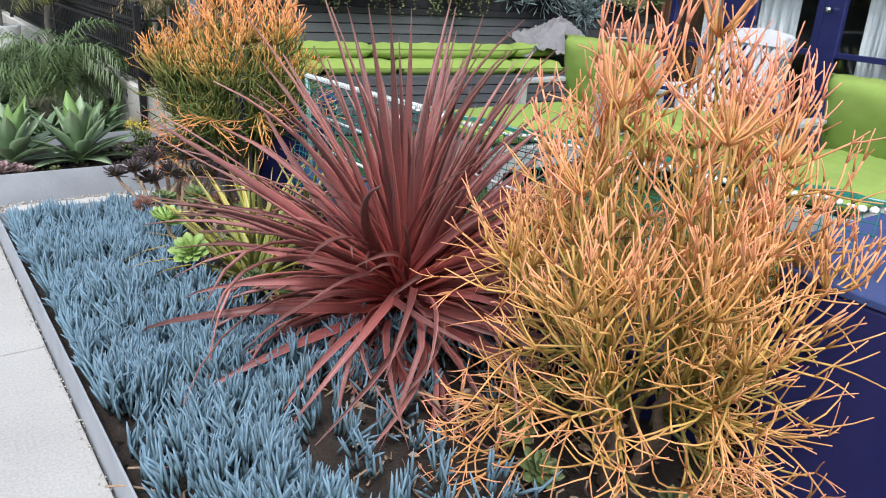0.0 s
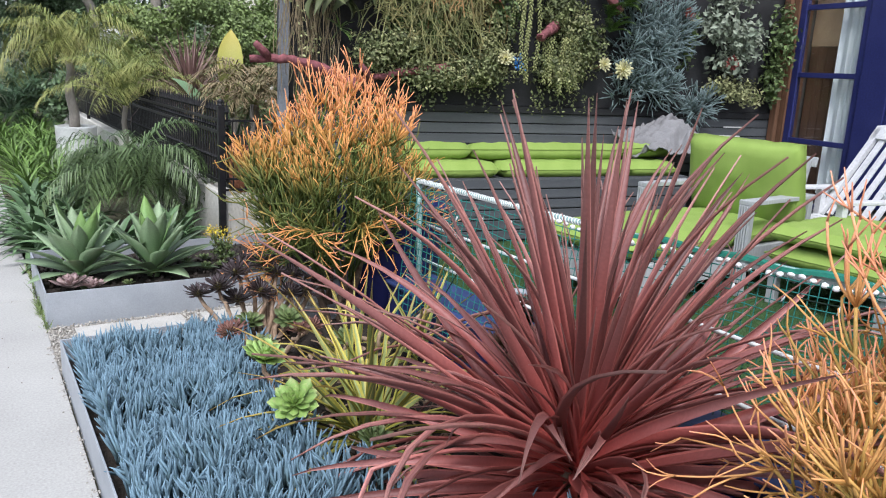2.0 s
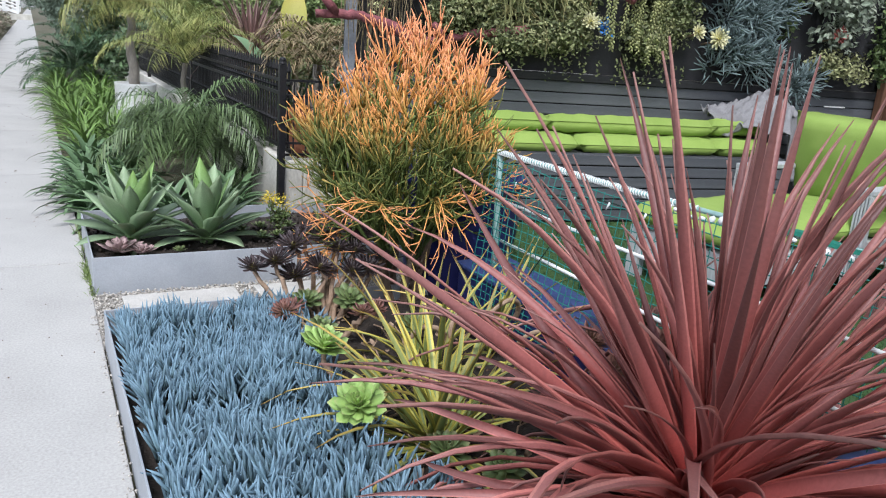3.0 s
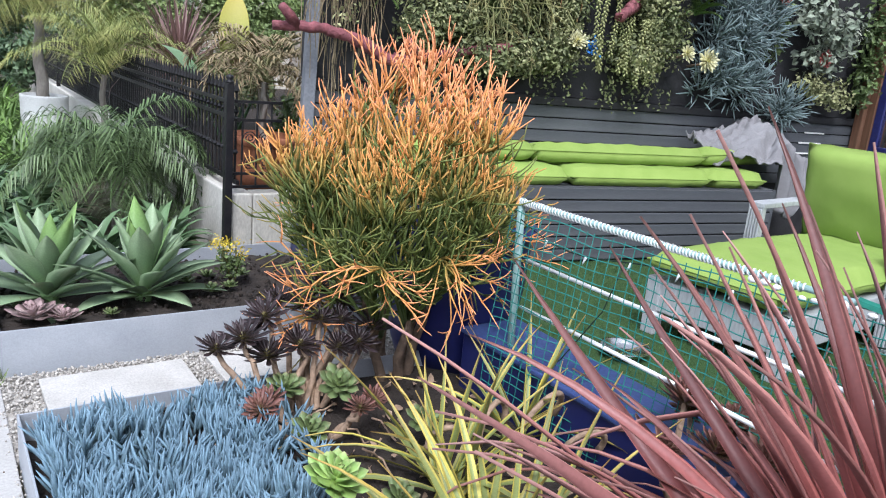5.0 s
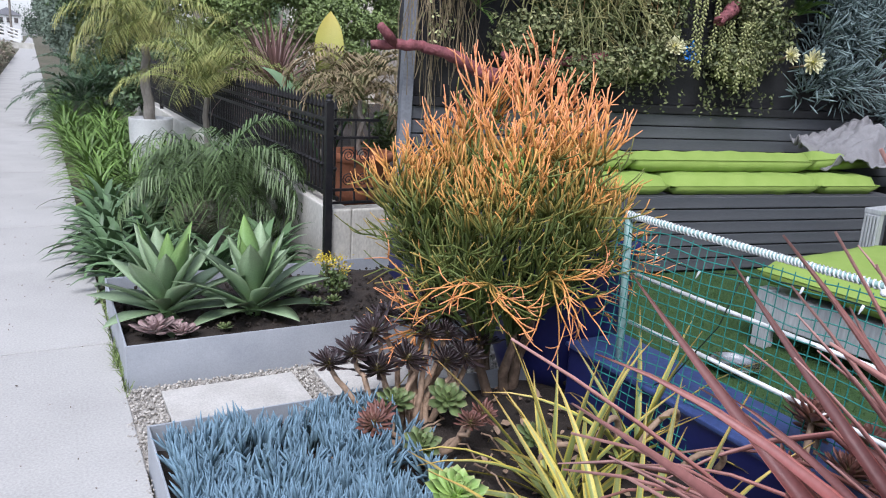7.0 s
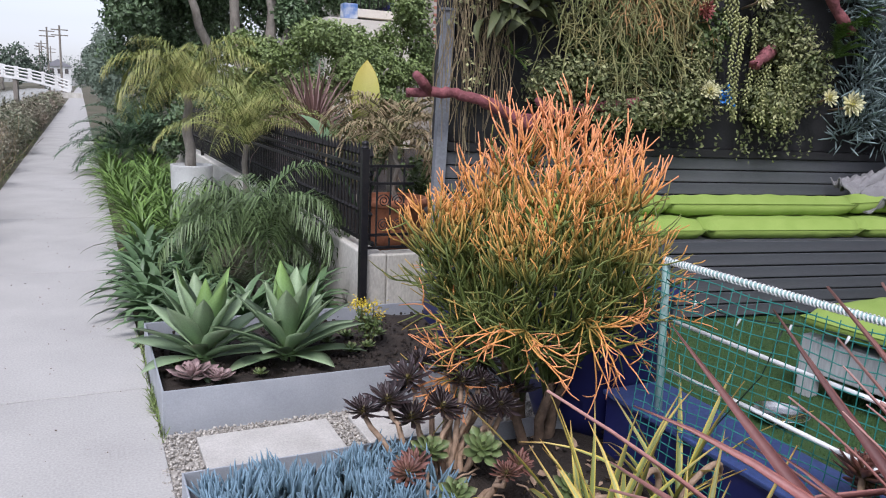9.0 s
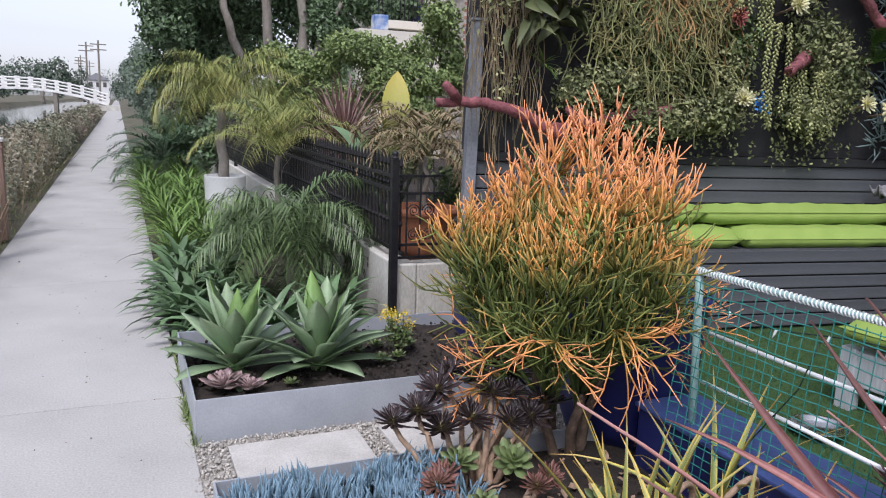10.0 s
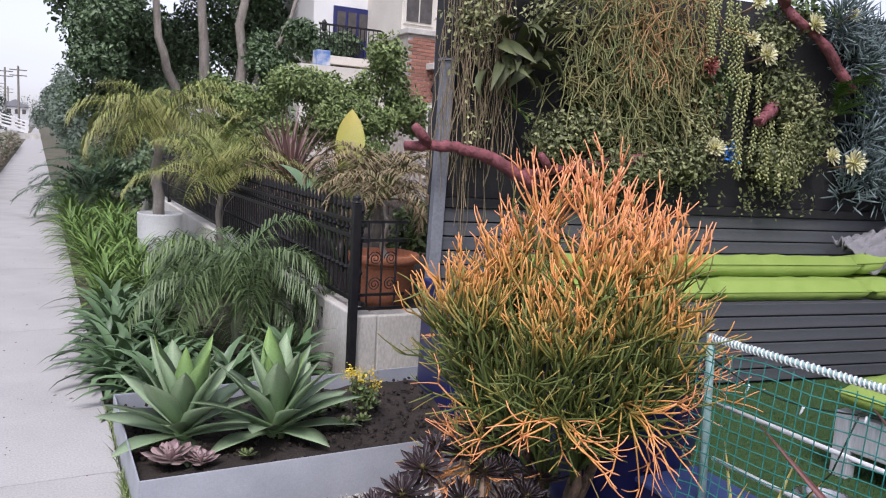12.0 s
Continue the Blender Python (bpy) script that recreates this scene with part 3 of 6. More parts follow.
for i, (u0, u1) in enumerate(((0.5, 0.98), (0.99, 1.68), (1.7, 2.93), (2.95, 3.48))):
    cushion("bench_cushion", "lime green seat cushion lying on the slatted bench", u1 - u0, 0.6, 0.135, PATIO @ pose((u0 + u1) / 2, -0.32, 0.805), "bench cushions", 0.08, i)
for i, (u0, u1, zt) in enumerate(((0.5, 1.5, 0), (1.48, 3.0, 0.0), (2.98, 3.75, 0.03))):
    cushion("back_cushion", "lime green back cushion slumped along the bench", u1 - u0, 0.40, 0.15, PATIO @ pose((u0 + u1) / 2, -0.26, 0.915 + zt, -12, -3 if i == 2 else 0, 0), "bench cushions", 0.16, i + 5)

# grey blanket thrown over the cushions
bk = Shape()
nx, ny = 110, 70
v = []
for j in range(ny + 1):
    for i in range(nx + 1):
        s, t = i / nx, j / ny
        u, w = 3.10 + 1.15 * s + 0.07 * noise.noise((t * 3, s * 2, 0)), -0.06 - 0.58 * t
        z = 1.03 + 0.19 * math.exp(-((s - 0.46) ** 2) * 22 - ((t - 0.35) ** 2) * 6) - 0.16 * max(0, s - 0.55) / 0.45 - 0.05 * t
        fold = noise.noise((s * 5.5 + t * 4.5, t * 2.2 - s * 1.5, 5))
        fine_ = noise.noise((s * 13 - t * 6, t * 7 + s * 8, 2))
        z += 0.12 * (0.5 - abs(fold) * 1.8) + 0.055 * (0.4 - abs(fine_)) + 0.012 * noise.noise((s * 31, t * 17, 7))
        flap = max(0.0, 1 - ((s - 0.60) / 0.17) ** 4)
        if t > 0.78:
            z -= (t - 0.78) * (2.0 * flap + 0.25)
            w += (t - 0.78) * 0.45 * flap - 0.035 * math.sin(s * 46) * flap
        if s < 0.32:
            w += 0.22 * t * (1 - s / 0.32)
            z += 0.02 * math.sin(t * 9)
        v.append((u, w, z))
bk.add(v, [(j * (nx + 1) + i, j * (nx + 1) + i + 1, (j + 1) * (nx + 1) + i + 1, (j + 1) * (nx + 1) + i) for j in range(ny) for i in range(nx)])
ob = solo("blanket", bk, cloth_grey, "crumpled pale grey blanket thrown over bench cushions", "blanket", smooth=True, m=PATIO)
so = ob.modifiers.new("thickness", "SOLIDIFY")
so.thickness = 0.008

# ---- lounge chairs ----


def lounge_chair(label, m, front=-0.55):
    """Low grey timber armchair, facing -x, with ribbed arm fronts."""
    root = thing("lounge_chair", label=label, category="chair", group="patio lounge chairs")
    root.matrix_world = m
    part("seat_frame", Shape().box(front, -0.368, 0.13, 0.80, 0.368, 0.30, bev=0.006), grey_wood, root)
    for s in (-1, 1):
        part("foot", Shape().box(front - 0.012, s * 0.35 - 0.04, 0, front + 0.06, s * 0.35 + 0.04, 0.31, bev=0.004), grey_wood, root)
    for s in (-1, 1):
        y0, y1 = sorted((s * 0.37, s * 0.47))
        a = Shape().box(0.06, y0, 0.615, 0.86, y1, 0.645, bev=0.004)
        part("armrest", a, grey_wood, root)
        fr = Shape().box(0.06, y0 + .004, 0.0, 0.10, y1 - .004, 0.614)
        for k in range(5):
            fr.box(0.050, y0 + 0.008 + k * 0.018, 0.02, 0.062, y0 + 0.019 + k * 0.018, 0.61, bev=0.003)
        part("front_leg", fr, grey_wood, root)
        part("back_leg", Shape().box(0.78, y0 + .01, 0.0, 0.84, y1 - .01, 0.614, bev=0.004), grey_wood, root)
    for k in range(6):
        y = -0.33 + k * 0.132
        part("back_slat", Shape().box(0, y - 0.045, 0, 0.022, y + 0.045, 0.60, m=pose(0.74, 0, 0.30, 0, 14, 0), bev=0.003), grey_wood, root)
    part("top_rail", Shape().box(0, -0.40, 0.55, 0.03, 0.40, 0.62, m=pose(0.765, 0, 0.30, 0, 14, 0), bev=0.005), grey_wood, root)
    return root


CHAIR_A = PATIO @ pose(2.42, -2.0, LAWN, 0, 0, 14)
lounge_chair("grey-washed timber lounge chair with lime cushions", CHAIR_A, -0.93)
cushion("seat_cushion", "thick lime green seat cushion on the lounge chair", 1.72, 0.76, 0.16, CHAIR_A @ pose(-0.13, 0, 0.39, 0, 1, 0), "lounge cushions", 0.2, 11)
cushion("back_cushion", "plump lime green back cushion leaning in the chair", 0.92, 0.62, 0.24, CHAIR_A @ pose(0.64, -0.03, 0.70, 0, 0, 90) @ pose(0, 0, 0, 76, 0, 0), "lounge cushions", 0.6, 12)
OTTO = PATIO @ pose(2.76, -2.92, LAWN, 0, 0, 14)
ot = thing("ottoman", label="low grey timber ottoman under two stacked cushions", category="ottoman")
ot.matrix_world = OTTO
part("top_frame", Shape().box(0.0, -0.38, 0.20, 0.85, 0.38, 0.28, bev=0.006), grey_wood, ot)
for x in (0.02, 0.78):
    for y in (-0.37, 0.31):
        part("leg", Shape().box(x, y, 0, x + 0.06, y + 0.06, 0.2, bev=0.004), grey_wood, ot)
cushion("seat_cushion", "lime green cushion lying under another on the ottoman", 1.0, 0.78, 0.13, OTTO @ pose(0.42, -0.03, 0.345), "lounge cushions", 0.2, 13)
cushion("seat_cushion", "lime green cushion lying on top of the ottoman stack", 1.06, 0.76, 0.12, OTTO @ pose(0.44, 0.02, 0.47, 1, 1, 4), "lounge cushions", 0.2, 14)
CHAIR_B = PATIO @ pose(3.15, -4.06, LAWN, 0, 0, 14)
lounge_chair("grey-washed timber lounge chair near the house doors", CHAIR_B)
cushion("seat_cushion", "thick lime green seat cushion on the lounge chair", 1.32, 0.76, 0.15, CHAIR_B @ pose(0.10, 0, 0.39), "lounge cushions", 0.2, 15)
cushion("back_cushion", "plump lime green back cushion leaning in the chair", 0.86, 0.60, 0.24, CHAIR_B @ pose(0.66, 0, 0.66, 0, 0, 90) @ pose(0, 0, 0, 76, 0, 0), "lounge cushions", 0.6, 16)

# white slatted porch chair behind the ottoman
wc = thing("porch_chair", label="white-painted slat-back porch chair tilted back", category="chair")
wc.matrix_world = PATIO @ pose(3.42, -2.06, LAWN, 0, 0, -3)
lean = pose(0.55, 0, 0.40, 0, 36, 0)
for s in (-1, 1):
    part("back_post", Shape().box(-0.02, s * 0.33 - 0.025, 0, 0.025, s * 0.33 + 0.025, 0.84, m=lean, bev=0.004), white_wood, wc)
    part("armrest", Shape().box(-0.02, s * 0.36 - 0.05, 0.60, 0.72, s * 0.36 + 0.05, 0.625, bev=0.005), white_wood, wc)
    part("front_leg", Shape().box(0.0, s * 0.36 - 0.03, 0, 0.05, s * 0.36 + 0.03, 0.60, bev=0.004), white_wood, wc)
    part("back_leg", Shape().box(0.52, s * 0.34 - 0.03, 0, 0.57, s * 0.34 + 0.03, 0.60, bev=0.004), white_wood, wc)
for k in range(6):
    y = -0.25 + k * 0.1
    part("back_slat", Shape().box(0, y - 0.028, 0.02, 0.016, y + 0.028, 0.79, m=lean, bev=0.003), white_wood, wc)
tr = Shape()
th = np.linspace(-0.36, 0.36, 15)
vv = []
for y in th:
    zt = 0.85 + 0.05 * math.cos(y / 0.36 * 1.4)
    vv += [(-0.02, y, 0.74), (0.025, y, 0.74), (0.025, y, zt), (-0.02, y, zt)]
tr.add([lean @ Vector(p) for p in vv], [(a * 4 + k, a * 4 + (k + 1) % 4, a * 4 + 4 + (k + 1) % 4, a * 4 + 4 + k) for a in range(14) for k in range(4)] + [(3, 2, 1, 0), (56, 57, 58, 59)])
part("top_rail", tr, white_wood, wc)
for k in range(6):
    part("seat_slat", Shape().box(0.01 + k * 0.09, -0.34, 0.385, 0.085 + k * 0.09, 0.34, 0.40, bev=0.003), white_wood, wc)

# ---- goal frame with net along the planter ----
goal = thing("goal_net", label="white-framed goal with a green knotted net", category="goal")
T0, T1 = Vector((2.225, 4.50, 0.995)), Vector((2.80, 1.12, 1.0))
dirn = (T1 - T0).normalized()
LEN = (T1 - T0).length


def on_top(s, drop=0.0, back=0.0):
    p = T0.lerp(T1, s / LEN)
    return (p.x + back, p.y + back * 0.17, p.z - drop - 0.04 * math.sin(math.pi * s / LEN))


part("top_bar", Shape().tube([on_top(s, 0.012, 0.014) for s in np.linspace(0, LEN, 20)], 0.011, 8), teal_pipe, goal, smooth=True)
wr = []
for s in np.linspace(0, 1.15, 700):
    x, y, z = on_top(s, 0.012, 0.014)
    a = s * 430 + 9 * math.sin(s * 9)
    wr.append((x + 0.013 * math.cos(a), y, z + 0.013 * math.sin(a)))
part("wrap", Shape().tube(wr, 0.0035, 4), pvc, goal, "pale cord wound round the bar", smooth=True)
part("corner_post", Shape().tube([on_top(0, 0, 0.02), (2.27, 4.48, 0.16)], 0.016, 8), teal_pipe, goal, smooth=True)
part("rail", Shape().tube(wiggle((2.31, 4.50, 0.728), (2.36, 1.3, 0.728), 8, 0.003), 0.0085, 8), pvc, goal, smooth=True)
part("rail", Shape().tube(wiggle((2.27, 4.46, 0.54), (2.265, 1.5, 0.54), 8, 0.003), 0.0085, 8), pvc, goal, smooth=True)
band = Shape()
ss_ = np.linspace(1.3, LEN, 60)
bv_ = []
for s in ss_:
    for dr, bk_ in ((-0.004, 0.022), (-0.002, 0.012), (0.0, 0.0), (0.014, -0.006)):
        x, y, z = on_top(s, dr + 0.006 * math.sin(s * 19), bk_)
        bv_.append((x, y, z))
band.add(bv_, [(i * 4 + k, i * 4 + k + 1, i * 4 + 5 + k, i * 4 + 4 + k) for i in range(59) for k in range(3)])
part("band", band, band_green, goal, "green fabric edge band")
bead = Shape()
ns = int((LEN - 1.0) / 0.038)
pos = np.array([on_top(s, 0.03 + 0.008 * math.sin(s * 23), -0.016) for s in np.linspace(1.0, LEN, ns)])
ROUND = Shape().lathe([(0.001, -1), (0.7, -0.72), (1, 0), (0.7, 0.72), (0.001, 1)], 8)
bead.scatter(np.concatenate(ROUND.v), [], frames(np.tile(dirn[:], (ns, 1))), pos, np.stack([rng.uniform(.012, .018, ns), np.full(ns, .010), rng.uniform(.012, .017, ns)], 1))
bead.f = [tuple(i + 40 * k for i in q) for k in range(ns) for q in ROUND.f]
tagged(part("lacing", bead, pvc, goal, "white rope lacing over the top bar", smooth=True), kind="stuff")
net = Shape()
SP, DROP = 0.041, 0.84


def net_at(s, d):
    x, y, z = on_top(s, d)
    w = 0.035 * noise.noise((s * 2.2, d * 3, 1)) + 0.012 * noise.noise((s * 9, d * 9, 4))
    return (x - 0.02 - 0.10 * d + w, y + 0.5 * w, z + 0.012 * noise.noise((s * 6, d * 6, 9)))


for i in range(int(LEN / SP) + 1):
    net.tube([net_at(i * SP + 0.01 * math.sin(i), d) for d in np.linspace(0.03, DROP, 12)], 0.0023, 4, cap=False)
for j in range(1, int(DROP / SP) + 1):
    net.tube([net_at(s, j * SP) for s in np.linspace(0, LEN, 60)], 0.0023, 4, cap=False)
part("net", net, net_green, goal, "green square-mesh net")

# string lights wound on the net
lights = thing("string_lights", label="dark green string lights draped over the net", category="string lights")
cp = [on_top(s, 0.05 + 0.07 * abs(math.sin(s * 3.1)) + 0.03 * math.sin(s * 7), -0.03) for s in np.linspace(0.05, LEN - 0.1, 70)]
part("cable", Shape().tube(cp, 0.0028, 5), cable, lights, smooth=True)
part("cable", Shape().tube([on_top(0.55, 0.1, -0.03), on_top(0.5, 0.3, -0.05), on_top(0.35, 0.55, -0.06), on_top(0.27, 0.62, -0.06)], 0.0028, 5), cable, lights, smooth=True)
for k in range(3, 70, 4):
    x, y, z = cp[k]
    part("bulb", Shape().tube([(x, y, z), (x - 0.006, y, z - 0.012), (x - 0.012, y + 0.004, z - 0.03)], [0.005, 0.005, 0.002], 6), clear_bulb, lights, smooth=True)

# blue low wall inside the net, blue pots
lw = Shape().box(0.02, 0.0, 0.0, 0.32, 3.45, 0.33, bev=0.01)
ob = thing("low_wall", label="low cobalt blue wall with a paler ledge beside the turf", category="wall")
ob.matrix_world = pose(2.185, 1.30, 0, 0, 0, 0)
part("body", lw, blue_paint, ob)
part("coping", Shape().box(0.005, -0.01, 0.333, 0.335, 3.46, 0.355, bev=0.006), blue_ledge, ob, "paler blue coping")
for (x, y, w, h) in ((2.12, 0.46, 0.63, 0.90), (2.97, 0.85, 0.62, 0.75)):
    b = thing("planter_box", label="tall cobalt blue box with a paler blue top", category="planter")
    b.matrix_world = pose(x, y, 0.0)
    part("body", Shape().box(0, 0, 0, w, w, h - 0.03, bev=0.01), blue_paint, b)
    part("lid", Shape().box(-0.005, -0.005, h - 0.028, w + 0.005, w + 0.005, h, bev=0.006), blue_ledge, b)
pot = thing("pot", at=(2.38, 5.10, 0.05), label="large glazed cobalt blue pot behind a firestick plant", category="pot")
part("body", Shape().lathe([(0.26, 0), (0.30, 0.12), (0.345, 0.4), (0.355, 0.62), (0.36, 0.66), (0.375, 0.665), (0.38, 0.69), (0.37, 0.715), (0.33, 0.715), (0.32, 0.66), (0.05, 0.63)], 36), blue_paint, pot, smooth=True)
part("soil", Shape().lathe([(0.32, 0.64), (0.2, 0.66), (0.01, 0.67)], 20), soil, pot)
bowl = thing("bowl", at=(2.98, 4.48, LAWN + 0.01), label="shallow stainless steel pet bowl on the turf", category="bowl")
part("dish", Shape().lathe([(0.07, 0), (0.10, 0.012), (0.115, 0.04), (0.125, 0.043), (0.12, 0.036), (0.10, 0.016), (0.02, 0.01)], 28), steel_bowl, bowl, smooth=True)

# ---- house front with glazed doors ----
HX = 5.15
facade = thing("wall_east", label="house front with cobalt framed glazed doors", category="wall", kind="structure")
facade.matrix_world = PATIO
part("plinth", Shape().box(HX, -0.96, 0, HX + 0.2, -0.14, 0.395), slat_grey, facade)
part("step", Shape().box(HX - 0.25, -6.6, 0, HX, -1.95, 0.5, bev=0.01), slat_grey, facade)
part("head_wall", Shape().box(HX, -9, 3.0, HX + 0.2, -0.1, 5.2), tan_wall, facade)
part("end_pier", Shape().box(HX, -9, 0, HX + 0.2, -5.2, 3.0), tan_wall, facade)
part("corner_board", Shape().box(HX - 0.06, -0.08, 0, HX - 0.01, 0.0, 3.0, bev=0.006), brown_wood, facade)
part("pier", Shape().box(HX, -0.138, 0, HX + 0.2, 0.04, 3.0), brown_wood, facade)


def glazed(name, label, v0, v1, z0, z1, rows, knob=False, stile=0.075):
    w = thing(name, label=label, category="window" if "window" in name else "door", kind="structure")
    w.matrix_world = PATIO
    x0, x1 = HX + 0.02, HX + 0.08
    for a, b in ((v0, v0 + stile), (v1 - stile, v1)):
        part("stile", Shape().box(x0, a, z0, x1, b, z1, bev=0.006), navy, w)
    zs = np.linspace(z0, z1, rows + 1)
    for i, z in enumerate(zs):
        h = 0.05 if 0 < i < rows else 0.09
        part("rail", Shape().box(x0 + 0.004, v0 + stile, max(z - h / 2, z0), x1 - 0.004, v1 - stile, min(z + h / 2, z1), bev=0.004), navy, w)
    for a, b in zip(zs, zs[1:]):
        pn = part("pane", Shape().box(x0 + 0.024, v0 + stile, a, x0 + 0.032, v1 - stile, b), glass, w)
        pn.visible_shadow = False
    if knob:
        kn = part("knob", Shape().lathe([(0.01, 0), (0.014, 0.03), (0.03, 0.045), (0.032, 0.06), (0.02, 0.075), (0.001, 0.078)], 16), silver, w, "round silver knob", smooth=True, m=pose(x0, v1 - 0.08, 1.52, 0, -90, 0))
        part("deadbolt", Shape().lathe([(0.03, 0), (0.03, 0.012), (0.02, 0.016), (0.001, 0.017)], 16), silver, w, smooth=True, m=pose(x0, v1 - 0.08, 1.68, 0, -90, 0))


glazed("window_1", "cobalt blue framed window with a white curtain inside", -0.96, -0.14, 0.40, 3.0, 4)
part("post", Shape().box(HX + 0.0, -1.26, 0.5, HX + 0.12, -0.962, 3.0, bev=0.006), navy, facade)
glazed("door_1", "cobalt blue framed glazed door standing closed", -2.12, -1.262, 0.52, 3.0, 4)
glazed("door_2", "cobalt blue framed glazed door with a silver knob", -3.1, -2.124, 0.52, 3.0, 4, True, 0.2)
glazed("door_3", "cobalt blue framed glazed door standing closed", -5.2, -3.104, 0.52, 3.0, 4, False, 0.16)
for (a, b) in ((-0.94, -0.58), (-1.78, -1.30), (-2.9, -2.5)):
    cs = np.linspace(a, b, 40)
    cv = [(HX + 0.13 + 0.02 * math.sin(y * 48) + 0.012 * math.sin(y * 111), y, z) for z in (0.55, 1.5, 2.95) for y in cs]
    solo("curtain", Shape().add(cv, [(j * 40 + i, j * 40 + i + 1, j * 40 + 41 + i, j * 40 + 40 + i) for j in range(2) for i in range(39)]), curtain_white, "white pleated curtain hanging behind glass", "curtain", smooth=True, m=PATIO)
# boards and tan panel added behind the glass, standing in for its reflections
screen = thing("reflection_boards", label="brown upright boards added behind the window as its reflections", category="screen")
screen.matrix_world = PATIO
part("upper_panel", Shape().box(HX + 0.26, -0.62, 1.99, HX + 0.30, -0.12, 3.0), tan_wall, screen, "plain tan panel added for the reflected tan wall")
for i in range(5):
    part("board", Shape().box(HX + 0.26, -0.62 + i * 0.1, 0.45, HX + 0.285, -0.525 + i * 0.1, 1.985, bev=0.004), brown_wood, screen)
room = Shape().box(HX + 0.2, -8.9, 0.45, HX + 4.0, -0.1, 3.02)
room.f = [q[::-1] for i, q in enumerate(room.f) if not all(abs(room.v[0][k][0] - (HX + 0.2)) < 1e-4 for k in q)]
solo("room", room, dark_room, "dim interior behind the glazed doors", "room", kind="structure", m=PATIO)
solo("roof", Shape().box(HX - 0.3, -9.2, 5.2, HX + 5, 0.0, 5.4), roof_tile, "flat grey house roof", "roof", kind="structure", m=PATIO)

# ---- pole, retaining wall and iron fence ----
pl = thing("pole", at=(2.27, 6.78, 0), label="square grey steel pole at the planted wall's end", category="pole")
part("shaft", Shape().box(-0.038, -0.038, 0, 0.038, 0.038, 2.12, m=pose(0, 0, 0, 0, 1.2, -9.5), bev=0.004), pole_grey, pl)
part("cap", Shape().box(-0.05, -0.05, 2.12, 0.05, 0.05, 2.135, m=pose(0, 0, 0, 0, 1.2, -9.5)), pole_grey, pl)
rw = thing("retaining_wall", label="weathered pale concrete retaining wall below an iron fence", category="wall", kind="structure")
WX, WY = 1.92, 7.12
part("wall_side", Shape().box(WX, WY, -0.05, WX + 0.16, 19, 0.485, bev=0.012), wall_concrete, rw)
part("wall_end", Shape().box(WX + 0.163, WY, -0.05, 2.9, WY + 0.16, 0.482, bev=0.012), wall_concrete, rw)
solo("terrace", Shape().box(2.05, WY + 0.1, -0.05, 12, 19, 0.42), soil, "raised planted terrace behind the fence", "ground", kind="structure")
fence = thing("iron_fence", label="black wrought iron fence with spear-tipped pickets", category="fence")
fx = WX + 0.05
for y in (WY - 0.03, 11.3, 15.4):
    z0 = 0.14 if y < 8 else 0.48
    pstx = WX - 0.03 if y < 8 else fx
    p_ = part("post", Shape().box(pstx - 0.026, y - 0.026, z0, pstx + 0.026, y + 0.026, 1.22, bev=0.004), iron, fence)
    part("finial", Shape().lathe([(0.028, 0), (0.03, 0.01), (0.016, 0.018), (0.026, 0.032), (0.022, 0.048), (0.001, 0.056)], 14), iron, fence, smooth=True, m=pose(pstx, y, 1.22))
for z in (0.56, 0.98, 1.08):
    part("rail", Shape().box(fx - 0.012, WY, z - 0.014, fx + 0.012, 18.5, z + 0.014, bev=0.003), iron, fence)
pk = Shape().tube([(0, 0, 0.54), (0, 0, 1.15)], 0.009, 6).lathe([(0.008, 1.15), (0.02, 1.165), (0.015, 1.185), (0.001, 1.25)], 6).lathe([(0.010, 0.74), (0.022, 0.758), (0.010, 0.776)], 6).lathe([(0.010, 1.015), (0.021, 1.03), (0.010, 1.045)], 6).mesh("picket", iron)
for i in range(134):
    part("picket", pk, iron, fence, m=pose(fx, WY + 0.07 + i * 0.085, 0))
scroll = thing("scroll_panel", label="black iron fence panel with curled scrollwork", category="fence")
for z in (0.53, 0.62, 0.98, 1.10):
    part("rail", Shape().box(WX, WY + 0.01, z - 0.009, 2.27, WY + 0.028, z + 0.009), iron, scroll)
for x in (2.0, 2.1, 2.2):
    part("bar", Shape().tube([(x, WY + 0.02, 0.53), (x, WY + 0.02, 1.10)], 0.007, 6), iron, scroll)
for cx in (2.05, 2.16):
    for cz, s in ((0.69, 1), (0.86, -1)):
        th = np.linspace(0, 4.2 * math.pi, 40)
        r = 0.048 * (1 - th / (5 * math.pi))
        part("scroll", Shape().tube(np.stack([cx + r * np.cos(th) * s, np.full(40, WY + 0.012), cz + r * np.sin(th)], 1), 0.004, 5), iron, scroll, smooth=True)
tp = thing("pot", at=(2.32, 7.62, 0.42), label="round terracotta pot behind the scrolled fence", category="pot")
part("body", Shape().lathe([(0.17, 0), (0.20, 0.12), (0.235, 0.33), (0.24, 0.335), (0.02, 0.336)], 32), terracotta, tp, smooth=True)
part("rim", Shape().lathe([(0.24, 0.338), (0.262, 0.345), (0.262, 0.40), (0.25, 0.405), (0.225, 0.40), (0.22, 0.36), (0.02, 0.35)], 32), terracotta, tp, smooth=True)

# ---- plants of the long planter ----


